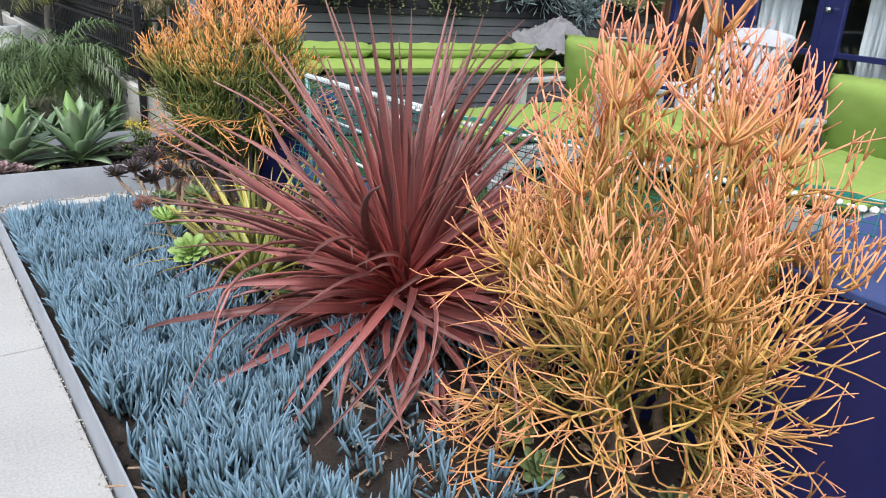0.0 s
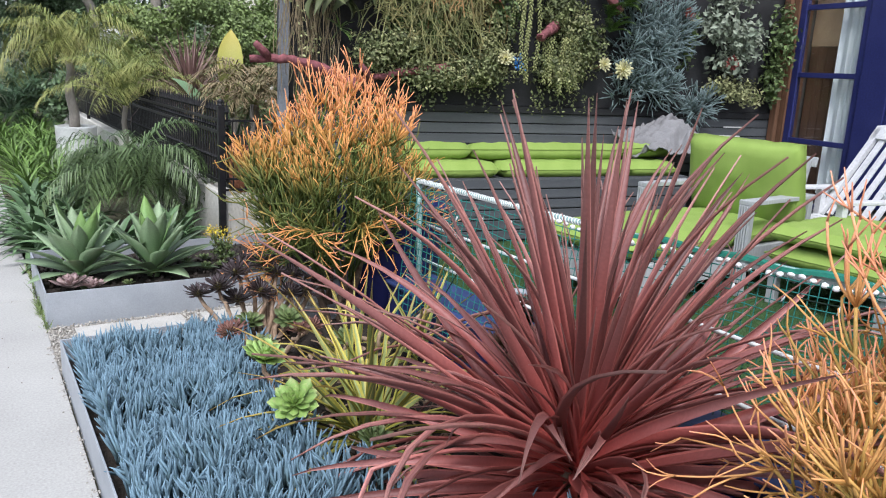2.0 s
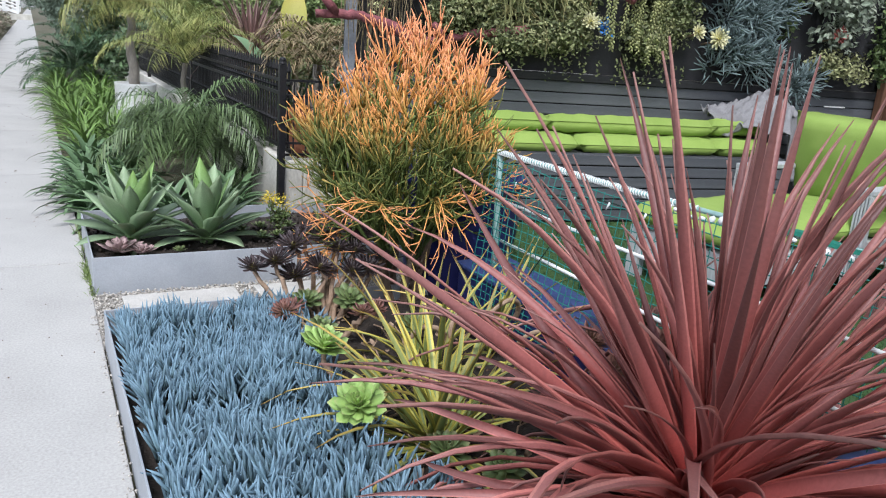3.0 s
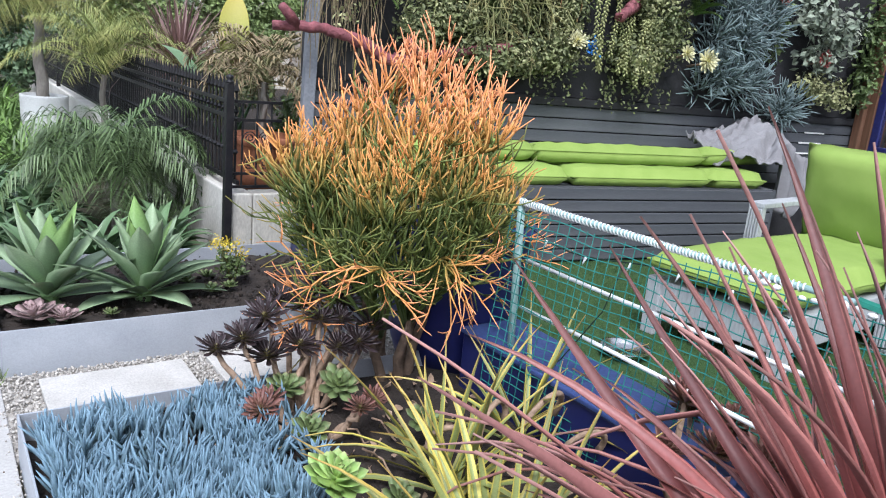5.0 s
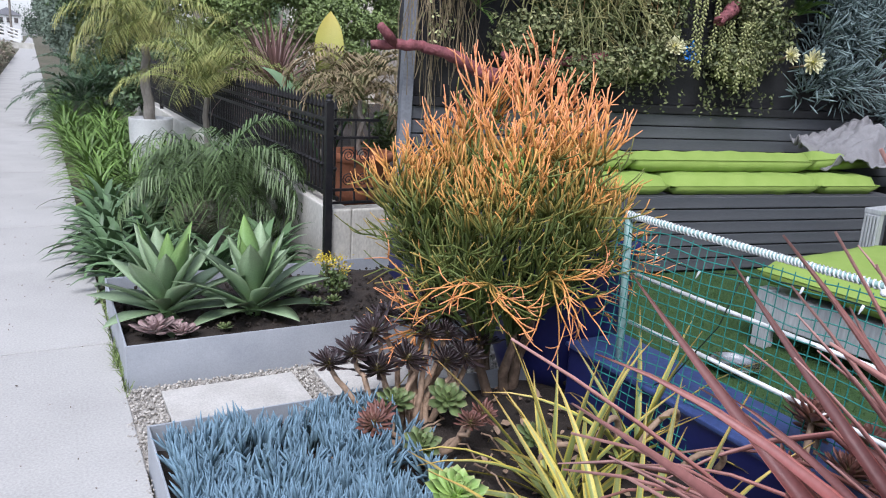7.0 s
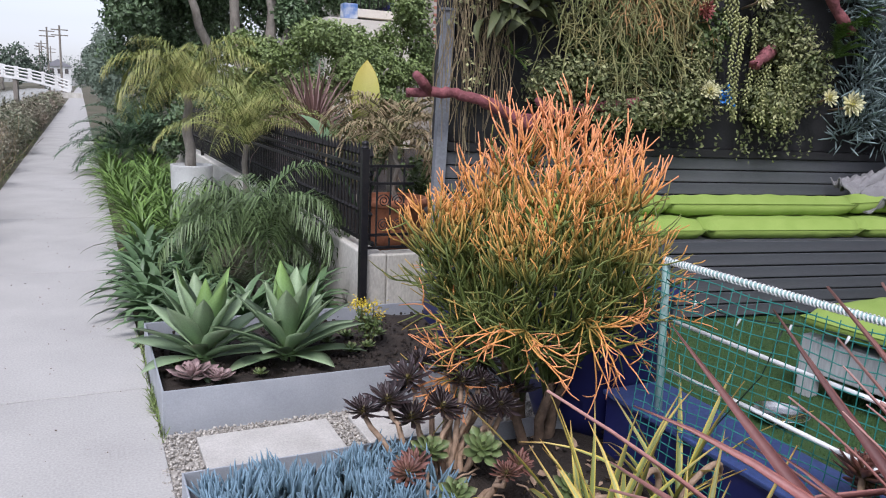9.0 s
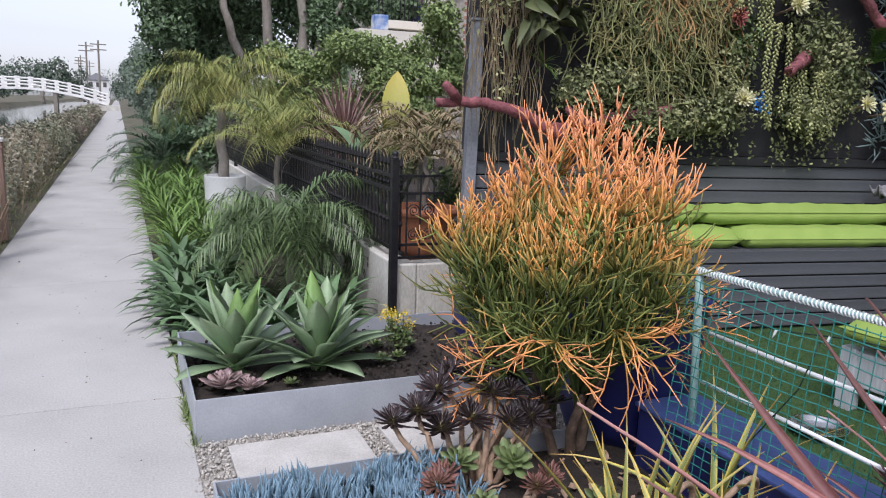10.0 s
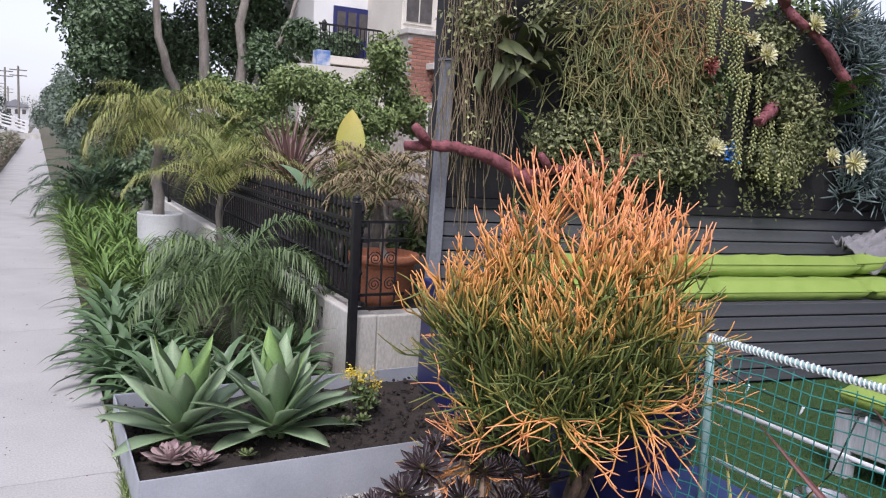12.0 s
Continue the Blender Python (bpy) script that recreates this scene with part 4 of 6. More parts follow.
def stick(sh, p, d, length, r0, r1, t0, t1, rise=0.35, k=4, sides=5):
    """A pencil-thin stem that curves upwards; returns its end and heading."""
    pts = [np.array(p, float)]
    d = np.array(d, float) / np.linalg.norm(d)
    curl = rng.normal(size=3) * 0.13
    for i in range(k - 1):
        d = d + np.array([0, 0, rise / (k - 1)]) + curl + rng.normal(size=3) * 0.065
        d /= np.linalg.norm(d)
        pts.append(pts[-1] + d * length / (k - 1))
    sh.tube(pts, np.linspace(r0, r1, k), sides, np.linspace(t0, t1, k))
    return pts[-1], d


def firestick(label, base, centre_z, top, radius, heads, skin, seed, warm=0.0, skirt=0.3, low=0.1, thick=1.0, lobe_count=17):
    """Candelabra heads of upright pencil stems on long green limbs, over a skirt of drooping fans."""
    global rng
    keep, rng = rng, np.random.default_rng(seed)
    root = thing("firestick_plant", label=label, category="shrub")
    base = np.asarray(base, float)
    fork = []
    for i in range(6):
        a = i * 1.05 + 0.4
        e = base + [0.17 * math.cos(a), 0.17 * math.sin(a), 0.38 + 0.06 * (i % 3)]
        part("trunk", Shape().tube(wiggle(base + [0.05 * math.cos(a), 0.05 * math.sin(a), -0.06], e, 6, 0.014), np.linspace(0.027, 0.015, 6), 8), brown_bark, root, smooth=True)
        fork.append((a, e))
    crown = Shape()
    lobes = [(k * 2.39996 + rng.uniform(-0.4, 0.4), (k + 0.3) / lobe_count, 1.14 if k < 2 else rng.uniform(0.72, 1.04)) for k in range(lobe_count)]
    for i in range(heads):
        az = i * 2.39996 + rng.uniform(-0.3, 0.3)
        is_skirt = rng.random() < skirt
        s_ = rng.random()
        if is_skirt:
            zz = base[2] + low + rng.random() ** 1.3 * (centre_z - low)
            rr = radius * rng.uniform(0.55, 0.86) * (0.72 + 0.28 * min(1.0, (zz - base[2] - low) / max(0.05, centre_z - low)))
        else:
            la, ls, lk = lobes[int(rng.integers(0, lobe_count))]
            az = la + rng.normal() * 0.20
            pol = math.acos(1 - min(1, ls + rng.normal() * 0.03 if ls > 0.06 else ls) * 0.98)
            rr = radius * 0.82 * math.sin(pol) * rng.uniform(0.72, 1.0) * (0.5 + 0.5 * lk)
            zz = base[2] + centre_z + (top - centre_z - 0.2) * math.cos(pol) * rng.uniform(0.5, 1.0) * lk
        node = base + np.array([rr * math.cos(az), rr * math.sin(az), 0]) + rng.normal(size=3) * 0.025
        node[2] = zz
        out = np.array([math.cos(az), math.sin(az), 0.0])
        fa, s0 = min(fork, key=lambda q: abs((q[0] - az + math.pi) % (2 * math.pi) - math.pi) + rng.random() * 0.8)
        s0 = base + (s0 - base) * rng.uniform(0.55, 1.0)
        mid = (s0 + node) / 2 + out * 0.10 * radius + rng.normal(size=3) * 0.03 + np.array([0, 0, 0.05 if is_skirt else -0.08])
        tt = np.linspace(0, 1, 8)[:, None]
        pts = (1 - tt) ** 2 * s0 + 2 * tt * (1 - tt) * mid + tt ** 2 * node
        crown.tube(pts, np.linspace(0.0085, 0.0048, 8) * thick, 6, np.linspace(0.02, 0.28 + warm * 0.5, 8))
        # plain green side stems along the limb
        for k in (2, 3, 4, 5, 6):
            for _ in range(2 if not is_skirt else 1):
                d = (pts[k] - pts[k - 1]) / np.linalg.norm(pts[k] - pts[k - 1]) * 0.9 + rng.normal(size=3) * 0.4 + out * 0.25
                e, d1 = stick(crown, pts[k], d, rng.uniform(0.12, 0.22), 0.0044 * thick, 0.0036 * thick, 0.08 + warm * 0.4, 0.2 + warm * 0.7 + 0.05 * k / 6, 0.5, k=5)
                for _ in range(2):
                    stick(crown, e, d1 + rng.normal(size=3) * 0.45, rng.uniform(0.08, 0.17), 0.0036 * thick, 0.0018 * thick, 0.22 + warm * 0.7, min(1, 0.32 + warm * 0.8 + 0.22 * rng.random()), 0.45)
        # the head: a whorl that swings out and then up (or fans outwards on the skirt)
        ax = (pts[-1] - pts[-3]) / np.linalg.norm(pts[-1] - pts[-3])
        for k in range(int(rng.integers(6, 10))):
            a2 = k * 0.8 + rng.uniform(-0.3, 0.3)
            r1, r2 = np.cross(ax, [0.3, 0.2, 1.0]), None
            r1 /= np.linalg.norm(r1)
            r2 = np.cross(ax, r1)
            d = ax * 0.55 + (r1 * math.cos(a2) + r2 * math.sin(a2)) * rng.uniform(0.5, 1.0)
            ln = rng.uniform(0.13, 0.24)
            if is_skirt:
                d = out * rng.uniform(0.6, 1.1) + rng.normal(size=3) * 0.5 + np.array([0, 0, -0.12])
                e, d1 = stick(crown, node, d, ln * 1.15, 0.0034 * thick, 0.0028 * thick, 0.45 + warm * 0.4, 0.85, rng.uniform(-0.35, 0.3), k=5)
                for _ in range(int(rng.integers(2, 5))):
                    stick(crown, e, d1 + rng.normal(size=3) * 0.5, rng.uniform(0.05, 0.14), 0.0028 * thick, 0.0015 * thick, 0.8, 1.0, rng.uniform(-0.4, 0.5))
            else:
                hgt = min(1.0, max(0.0, (zz - base[2] - centre_z) / (top - centre_z - 0.3)))
                t0 = min(0.72, 0.16 + 0.50 * hgt + warm * 0.5)
                e, d1 = stick(crown, node, d, ln, 0.0044 * thick, 0.0034 * thick, t0, min(1, t0 + 0.32), 1.5, k=5)
                for _ in range(int(rng.integers(1, 4))):
                    stick(crown, e, d1 + rng.normal(size=3) * 0.28, rng.uniform(0.04, 0.11), 0.0034 * thick, 0.0017 * thick, min(1, t0 + 0.32), min(1, t0 + 0.55), 0.5)
    tagged(part("crown", crown, skin, root, smooth=True), kind="stuff")
    rng = keep
    return root


firestick("orange firestick succulent with dense pencil stems", (1.90, 1.37, 0.08), 0.60, 1.76, 0.66, 96, fire_skin, 3, 0.52, 0.38, 0.06, 0.92, 30)
firestick("firestick succulent, green inside with orange tips", (1.96, 4.94, 0.08), 0.74, 1.57, 0.61, 88, fire_skin_green, 5, 0.02, 0.20, 0.32, 1.1, 24)


def edged_leaf(name, length, width, bend, mats, segs=9, fold=0.13, twist=0.0, kink=None, edge=0.80):
    """A sword leaf with a paler margin and a midrib."""
    cols = (-1, -edge, 0, edge, 1)
    v, f, t, mi = [], [], [], []
    x = z = ang = 0.0
    for i in range(segs + 1):
        s = i / segs
        w = width * (0.55 + 0.45 * min(1, s / 0.3)) if s < 0.3 else width * max(0.03, 1 - ((s - 0.3) / 0.7) ** 1.5)
        tw = twist * s
        for c in cols:
            o, h = c * w / 2, abs(c) * w * fold + (0.004 if abs(c) == 1 else 0)
            oy, oz = o * math.cos(tw) - h * math.sin(tw), o * math.sin(tw) + h * math.cos(tw)
            v.append((x - math.sin(ang) * oz, oy, z + math.cos(ang) * oz))
            t.append(s)
        ang -= bend / segs * (0.35 + 1.3 * s) + (0.9 if kink == i else 0)
        x += math.cos(ang) * length / segs
        z += math.sin(ang) * length / segs
    for i in range(segs):
        for c in range(4):
            f.append((i * 5 + c, i * 5 + c + 1, i * 5 + 6 + c, i * 5 + 5 + c))
            mi.append(1 if c in (0, 3) else 0)
    me = Shape().add(v, f, t).mesh(name, mats[0], True)
    me.materials.append(mats[1])
    me.polygons.foreach_set("material_index", mi)
    me.update()
    return me


random.seed(11)
cor = thing("cordyline", at=(1.78, 2.60, 0.0), label="burgundy red cordyline with long arching sword leaves", category="plant")
part("stem", Shape().tube(wiggle((0, 0, -0.05), (0, 0, 0.34), 5, 0.006), [0.05, 0.045, 0.05, 0.06, 0.05], 10), brown_bark, cor, smooth=True)
up_l = [edged_leaf("leaf", 1.0, 0.038, b, (cord_red, cord_edge), twist=tw, edge=0.88) for b, tw in ((0.05, 0.3), (0.25, -0.5), (0.45, 0.7), (0.12, -0.2), (0.7, 0.4))]
mid_l = [edged_leaf("leaf", 1.0, 0.034, b, (cord_red, cord_edge), twist=tw, edge=0.88) for b, tw in ((0.45, 0.5), (0.85, -0.6), (0.3, 0.9), (1.2, -0.3), (0.65, -0.9))]
low_l = [edged_leaf("leaf", 1.0, 0.032, b, (cord_red, cord_edge), twist=tw, kink=k, edge=0.78) for b, tw, k in ((1.4, 0.5, None), (1.9, -0.6, None), (1.1, 0.3, 6), (2.3, 0.2, None), (1.2, -0.4, None))]
N = 400
for i in range(N):
    s = (i + 0.5) / N
    rise = 86 - 84 * s ** 0.66 + random.uniform(-16, 16)
    ln = random.choice((random.uniform(0.55, 0.9), random.uniform(0.82, 1.17), random.uniform(0.82, 1.17))) * (1.12 if rise > 62 else 1.05 if rise > 45 else 1.22 if rise > 14 else 1.02)
    src = up_l if rise > 54 else mid_l if rise > 32 else low_l
    part("leaf", random.choice(src), None, cor, m=aim((random.uniform(-.03, .03), random.uniform(-.03, .03), 0.16 + 0.22 * (1 - s)), i * 137.5 + random.uniform(-12, 12), rise, random.uniform(-30, 30) if rise > 60 else random.uniform(-75, 75), ln))

for (x, y, z, cnt, sz, sd) in ((1.66, 4.02, 0.08, 28, 0.64, 1), (1.46, 3.50, 0.04, 82, 0.70, 2), (2.06, 4.15, 0.08, 15, 0.62, 3)):
    random.seed(sd)
    fl = thing("striped_flax", at=(x, y, z), label="yellow and green striped flax with arching leaves", category="plant", group="striped flax")
    src = [edged_leaf("leaf", 1.0, 0.044, b, (flax_green, flax_yellow), twist=tw, segs=7, edge=0.40 if k == 1 else 0.66) for k, (b, tw) in enumerate(((0.2, 0.2), (0.6, -0.4), (1.0, 0.3), (1.4, -0.2)))]
    for i in range(cnt):
        rise = (66 if sd == 2 else 78) - 72 * (i / cnt) + random.uniform(-10, 10)
        part("leaf", src[0 if rise > 65 else random.choice((0, 1)) if rise > 45 else random.choice((1, 2, 3))], None, fl, m=aim((random.uniform(-.05, .05), random.uniform(-.05, .05), 0.02), i * 137.5, rise, random.uniform(-30, 30), sz * random.uniform(0.8, 1.12)))

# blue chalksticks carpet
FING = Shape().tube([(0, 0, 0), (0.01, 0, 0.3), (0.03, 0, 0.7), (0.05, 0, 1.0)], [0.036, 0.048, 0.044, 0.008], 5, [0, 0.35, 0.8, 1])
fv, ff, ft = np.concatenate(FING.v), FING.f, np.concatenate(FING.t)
ck = Shape()
pos, dirs, sizes = [], [], []
for _ in range(5600):
    x, y = rng.uniform(0.49, 2.1), rng.uniform(0.2, 4.84)
    lim = 1.28 + 0.10 * math.sin(y * 3) if y > 3.0 else 1.36 if y > 2.75 else 2.1
    dens = 1.0 if x < 1.15 else 0.42
    if x > lim or rng.random() > dens:
        continue
    if math.hypot(x - 1.75, y - 2.6) < 0.24 or (x > 1.4 and abs(y - 1.4) < 0.5) or (x > 0.95 and y < 2.3 and rng.random() < 0.78):
        continue
    if x < 0.62 and y < 2.3 and rng.random() < 0.7:
        continue
    h = max(0.03, 0.085 + 0.13 * noise.noise((x * 3.4, y * 3.4, 2)) + 0.05 * noise.noise((x * 9, y * 9, 5)) + 0.03 * rng.random()) * (1.0 if y < 4.3 else 0.72)
    lean_ = rng.normal(size=3) * 0.26
    for k in range(int(rng.integers(6, 11))):
        pos.append((max(x + rng.normal() * 0.013, 0.515), min(y + rng.normal() * 0.013, 4.84), 0.085 + h * rng.uniform(0.1, 1.0)))
        dirs.append(np.array([0, 0, 1.0]) + lean_ + rng.normal(size=3) * (0.14 if x < 1.2 else 0.4))
        sizes.append(rng.uniform(0.07, 0.125))
sizes = np.array(sizes)
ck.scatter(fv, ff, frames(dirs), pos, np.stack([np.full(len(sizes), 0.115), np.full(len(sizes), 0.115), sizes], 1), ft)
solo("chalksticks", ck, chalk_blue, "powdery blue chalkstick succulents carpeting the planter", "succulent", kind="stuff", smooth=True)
st = Shape()
for _ in range(240):
    x, y = rng.uniform(0.52, 1.9), rng.uniform(0.6, 4.9)
    st.tube(wiggle((x, y, 0.09), (x + rng.normal() * 0.08, y + rng.normal() * 0.08, 0.15), 4, 0.01), 0.0045, 4)
solo("succulent_stems", st, pale_stem, "pale creeping succulent stems on the soil", "stems", kind="stuff", smooth=True)


def head(parent, at, radius, rings, per, width, cup, up, material):
    """A rosette: a bud with its single spoon leaves."""
    bud = part("head", Shape().lathe([(0.001, -0.01), (radius * 0.12, 0.0), (radius * 0.10, radius * 0.22), (0.001, radius * 0.34)], 8), material, parent, smooth=True, m=Matrix.Translation(at) @ Vector((0, 0, 1)).rotation_difference(Vector(up)).to_matrix().to_4x4())
    key = (material.name, width)
    if key not in SPOONS:
        v0, f0, t0 = leaf_blade(length=1.0, width=width, bend=-0.5, fold=0.12, segs=5, base=0.3, peak=0.72, thick=0.07)
        SPOONS[key] = Shape().add(v0, f0, t0).mesh("leaf", material, True)
    for i in range(rings):
        rise = 6 + 74 * (i / max(rings - 1, 1)) ** 1.2 * cup * 1.6
        ln = radius * (1 - 0.60 * i / max(rings - 1, 1))
        for j in range(per - i):
            yaw = 360 * (j + 0.5 * (i % 2) + random.uniform(-.12, .12)) / (per - i)
            part("leaf", SPOONS[key], None, bud, m=aim((0, 0, radius * 0.06 * i), yaw, rise + random.uniform(-6, 6), random.uniform(-8, 8), ln * random.uniform(0.88, 1.1)))
    return bud


SPOONS = {}


def stalked_rosettes(name, label, heads, material, radius, foot, petals=(4, 11), width=0.26, cup=0.35, stem=True):
    root = thing(name, label=label, category="succulent")
    for (x, y, z) in heads:
        if stem:
            fx_, fy_ = foot
            part("stem", Shape().tube(wiggle((fx_ + (x - fx_) * 0.3, fy_ + (y - fy_) * 0.3, 0.07), (x, y, z - 0.005), 7, 0.014), np.linspace(0.015, 0.010, 7), 8), pale_stem, root, smooth=True)
        head(root, (x, y, z), radius * random.uniform(0.8, 1.15), petals[0], petals[1], width, cup, (random.uniform(-.45, .25), random.uniform(-.7, 0.0), 1), material)
    return root


random.seed(21)
stalked_rosettes("aeonium", "near-black aeonium rosettes on bare branching stems", [(1.12, 4.86, 0.36), (1.24, 4.90, 0.37), (1.36, 4.98, 0.42), (1.52, 4.98, 0.46), (1.66, 4.90, 0.40), (1.60, 4.78, 0.33), (1.74, 5.02, 0.44), (1.45, 4.84, 0.34), (1.8, 4.86, 0.36), (1.44, 5.04, 0.47), (1.62, 5.04, 0.50), (1.56, 4.88, 0.42), (1.70, 4.80, 0.33), (1.33, 4.86, 0.30)], aeon_dark, 0.105, (1.42, 4.72), (4, 13), 0.2, 0.3)
stalked_rosettes("aeonium", "brown-red aeonium rosettes beside striped flax", [(1.20, 4.58, 0.22), (1.52, 4.42, 0.24), (1.62, 4.50, 0.22), (1.27, 4.68, 0.2)], aeon_brown, 0.085, (1.4, 4.55), (4, 12), 0.24, 0.35)
stalked_rosettes("aeonium", "brown aeonium rosettes growing by the blue wall", [(2.28, 3.60, 0.50), (2.36, 3.46, 0.46), (2.22, 3.42, 0.42), (2.40, 3.66, 0.42), (2.16, 3.56, 0.36), (2.3, 3.3, 0.4), (2.1, 3.35, 0.33)], aeon_brown, 0.11, (2.25, 3.45), (5, 12), 0.27, 0.4)
stalked_rosettes("aeonium", "bright green aeonium rosettes with cupped leaves", [(1.13, 3.84, 0.36), (1.10, 3.40, 0.34)], aeon_green, 0.10, (1.2, 3.7), (5, 9), 0.5, 0.55)
stalked_rosettes("aeonium", "low green aeonium rosettes hugging the soil", [(1.36, 4.75, 0.2), (1.55, 4.66, 0.22), (1.72, 4.3, 0.2), (1.33, 4.45, 0.17), (1.42, 3.95, 0.16), (1.38, 3.3, 0.17), (1.52, 3.15, 0.16), (1.62, 1.62, 0.2), (1.55, 1.42, 0.18), (1.42, 0.98, 0.2), (1.75, 1.05, 0.2)], aeon_dull, 0.085, (1.5, 4.0), (4, 8), 0.5, 0.5, stem=False)
cs = thing("coiled_stem", label="thick pale coiled succulent stems", category="stem")
for k, (x, y, z, r) in enumerate(((1.85, 4.05, 0.28, 0.09), (1.98, 3.95, 0.34, 0.10), (2.1, 3.85, 0.24, 0.08), (1.72, 4.12, 0.2, 0.07), (1.45, 1.95, 0.14, 0.07), (1.6, 1.85, 0.16, 0.06))):
    a = np.linspace(-0.3, 3.6, 14)
    part("stem", Shape().tube(np.stack([x + r * np.cos(a), y + 0.5 * r * np.cos(a + k) , z + r * np.sin(a)], 1), np.linspace(0.013, 0.009, 14), 8), pale_stem, cs, smooth=True)

# ---- agave planter ----
random.seed(5)
ag_out = leaf_mesh("leaf", agave_skin, length=0.44, width=0.128, bend=0.10, fold=0.13, segs=9, base=0.42, peak=0.55, thick=0.012)
ag_mid = leaf_mesh("leaf", agave_skin, length=0.45, width=0.135, bend=0.30, fold=0.12, segs=9, base=0.42, peak=0.55, thick=0.012)
ag_low = leaf_mesh("leaf", agave_skin, length=0.40, width=0.125, bend=0.45, fold=0.12, segs=9, base=0.45, peak=0.55, thick=0.01)
ag_new = leaf_mesh("leaf", agave_young, length=0.42, width=0.12, bend=-0.1, fold=0.16, segs=9, base=0.42, peak=0.5, thick=0.014)
for (x, y, off) in ((0.72, 6.30, 20), (1.16, 6.22, 95)):
    agv = thing("agave", at=(x, y, 0.13), label="pale green foxtail agave rosette with broad pointed leaves", category="agave", group="agaves")
    part("heart", Shape().tube([(0, 0, -0.05), (0, 0, 0.06), (0.01, 0, 0.3)], [0.045, 0.04, 0.006], 10, [0, 0.3, 1]), agave_young, agv, smooth=True)
    for i in range(29):
        s = i / 29
        rise = (66 if i < 3 else 82 - 74 * s) + random.uniform(-5, 5)
        me = ag_new if i < 4 else ag_out if rise > 48 else ag_mid if rise > 20 else ag_low
        part("leaf", me, None, agv, m=aim((0, 0, 0.07 * (1 - s)), off + i * 137.5, rise, random.uniform(-10, 10), random.uniform(0.88, 1.14)))
for (x, y, r) in ((0.62, 5.98, 0.13), (0.74, 5.92, 0.09)):
    t_ = thing("echeveria", at=(x, y, 0.16), label="dusty pink echeveria rosette in dark soil", category="succulent")
    head(t_, (0, 0, 0), r, 4, 9, 0.5, 0.4, (0, 0, 1), echev)
for (x, y, r) in ((1.42, 6.35, 0.07), (1.5, 6.15, 0.08), (1.56, 6.42, 0.07), (1.62, 6.2, 0.06), (1.40, 6.52, 0.08), (0.95, 5.95, 0.05), (0.56, 6.2, 0.06), (1.75, 6.4, 0.07)):
    t_ = thing("succulent", at=(x, y, 0.15), label="small green succulent rosette in dark soil", category="succulent", group="small succulents")
    head(t_, (0, 0, 0), r, 3, 7, 0.5, 0.5, (0, 0, 1), aeon_dull)
yf = thing("yellow_flower", at=(1.66, 6.3, 0.12), label="yellow-flowered euphorbia with dusky stems", category="flower")
for k in range(5):
    e = np.array([random.uniform(-.08, .05), random.uniform(-.1, .06), random.uniform(0.2, 0.3)])
    part("stem", Shape().tube(wiggle((0, 0, 0), e, 5, 0.008), 0.004, 5), aeon_brown, yf, smooth=True)
    n = 60
    q = e + rng.normal(size=(n, 3)) * [0.025, 0.025, 0.018]
    tagged(part("bloom", Shape().scatter(*OVAL, frames(rng.normal(size=(n, 3)) + [0, 0, 1]), q, 0.016), flower_yellow, yf), kind="stuff")
    tagged(part("foliage", Shape().scatter(*OVAL, frames(rng.normal(size=(40, 3))), e * rng.uniform(0.3, 0.8, (40, 1)) + rng.normal(size=(40, 3)) * 0.02, 0.035), leaf_mid, yf), kind="stuff")

# ---- strap-leaved plants and palms along the sidewalk ----


def frond(sh, base, yaw, rise, length, droop, pairs, ll, w=0.016, hang=0.35, upto=0.95, sweep=0.6):
    p, ang, d0 = np.asarray(base, float), radians(rise), np.array([math.cos(radians(yaw)), math.sin(radians(yaw)), 0])
    side = np.array([-d0[1], d0[0], 0])
    pts = [p]
    k = 14
    dirs = []
    for i in range(k):
        ang -= droop / k * (0.3 + 1.4 * i / k)
        d = d0 * math.cos(ang) + np.array([0, 0, math.sin(ang)])
        dirs.append(d)
        pts.append(pts[-1] + d * length / k)
    pts = np.array(pts)
    dirs.append(dirs[-1])
    sh.tube(pts, np.linspace(0.008, 0.002, k + 1), 4, np.linspace(0, 0.5, k + 1))
    for i in range(pairs):
        s = 0.15 + (upto - 0.15) * i / pairs
        j = s * k
        a = pts[int(j)] + (pts[int(j) + 1] - pts[int(j)]) * (j - int(j))
        d = dirs[int(j)]
        l = ll * (0.45 + 0.75 * math.sin(math.pi * min(1, s * 0.95 + 0.12))) * rng.uniform(0.85, 1.15)
        for sg in (-1, 1):
            o = side * sg + d * sweep + np.array([0, 0, 0.25]) + rng.normal(size=3) * 0.12
            o /= np.linalg.norm(o)
            m1 = a + o * l * 0.5
            m2 = a + o * l * 0.95 - np.array([0, 0, hang * l])
            wv_ = np.cross(o, [0, 0, 1.0])
            wv_ = wv_ / (np.linalg.norm(wv_) + 1e-6) * w / 2
            sh.add([a - wv_ * .5, a + wv_ * .5, m1 + wv_, m1 - wv_, m2], [(0, 1, 2, 3), (3, 2, 4)], [s * .5, s * .5, .6, .6, 1])


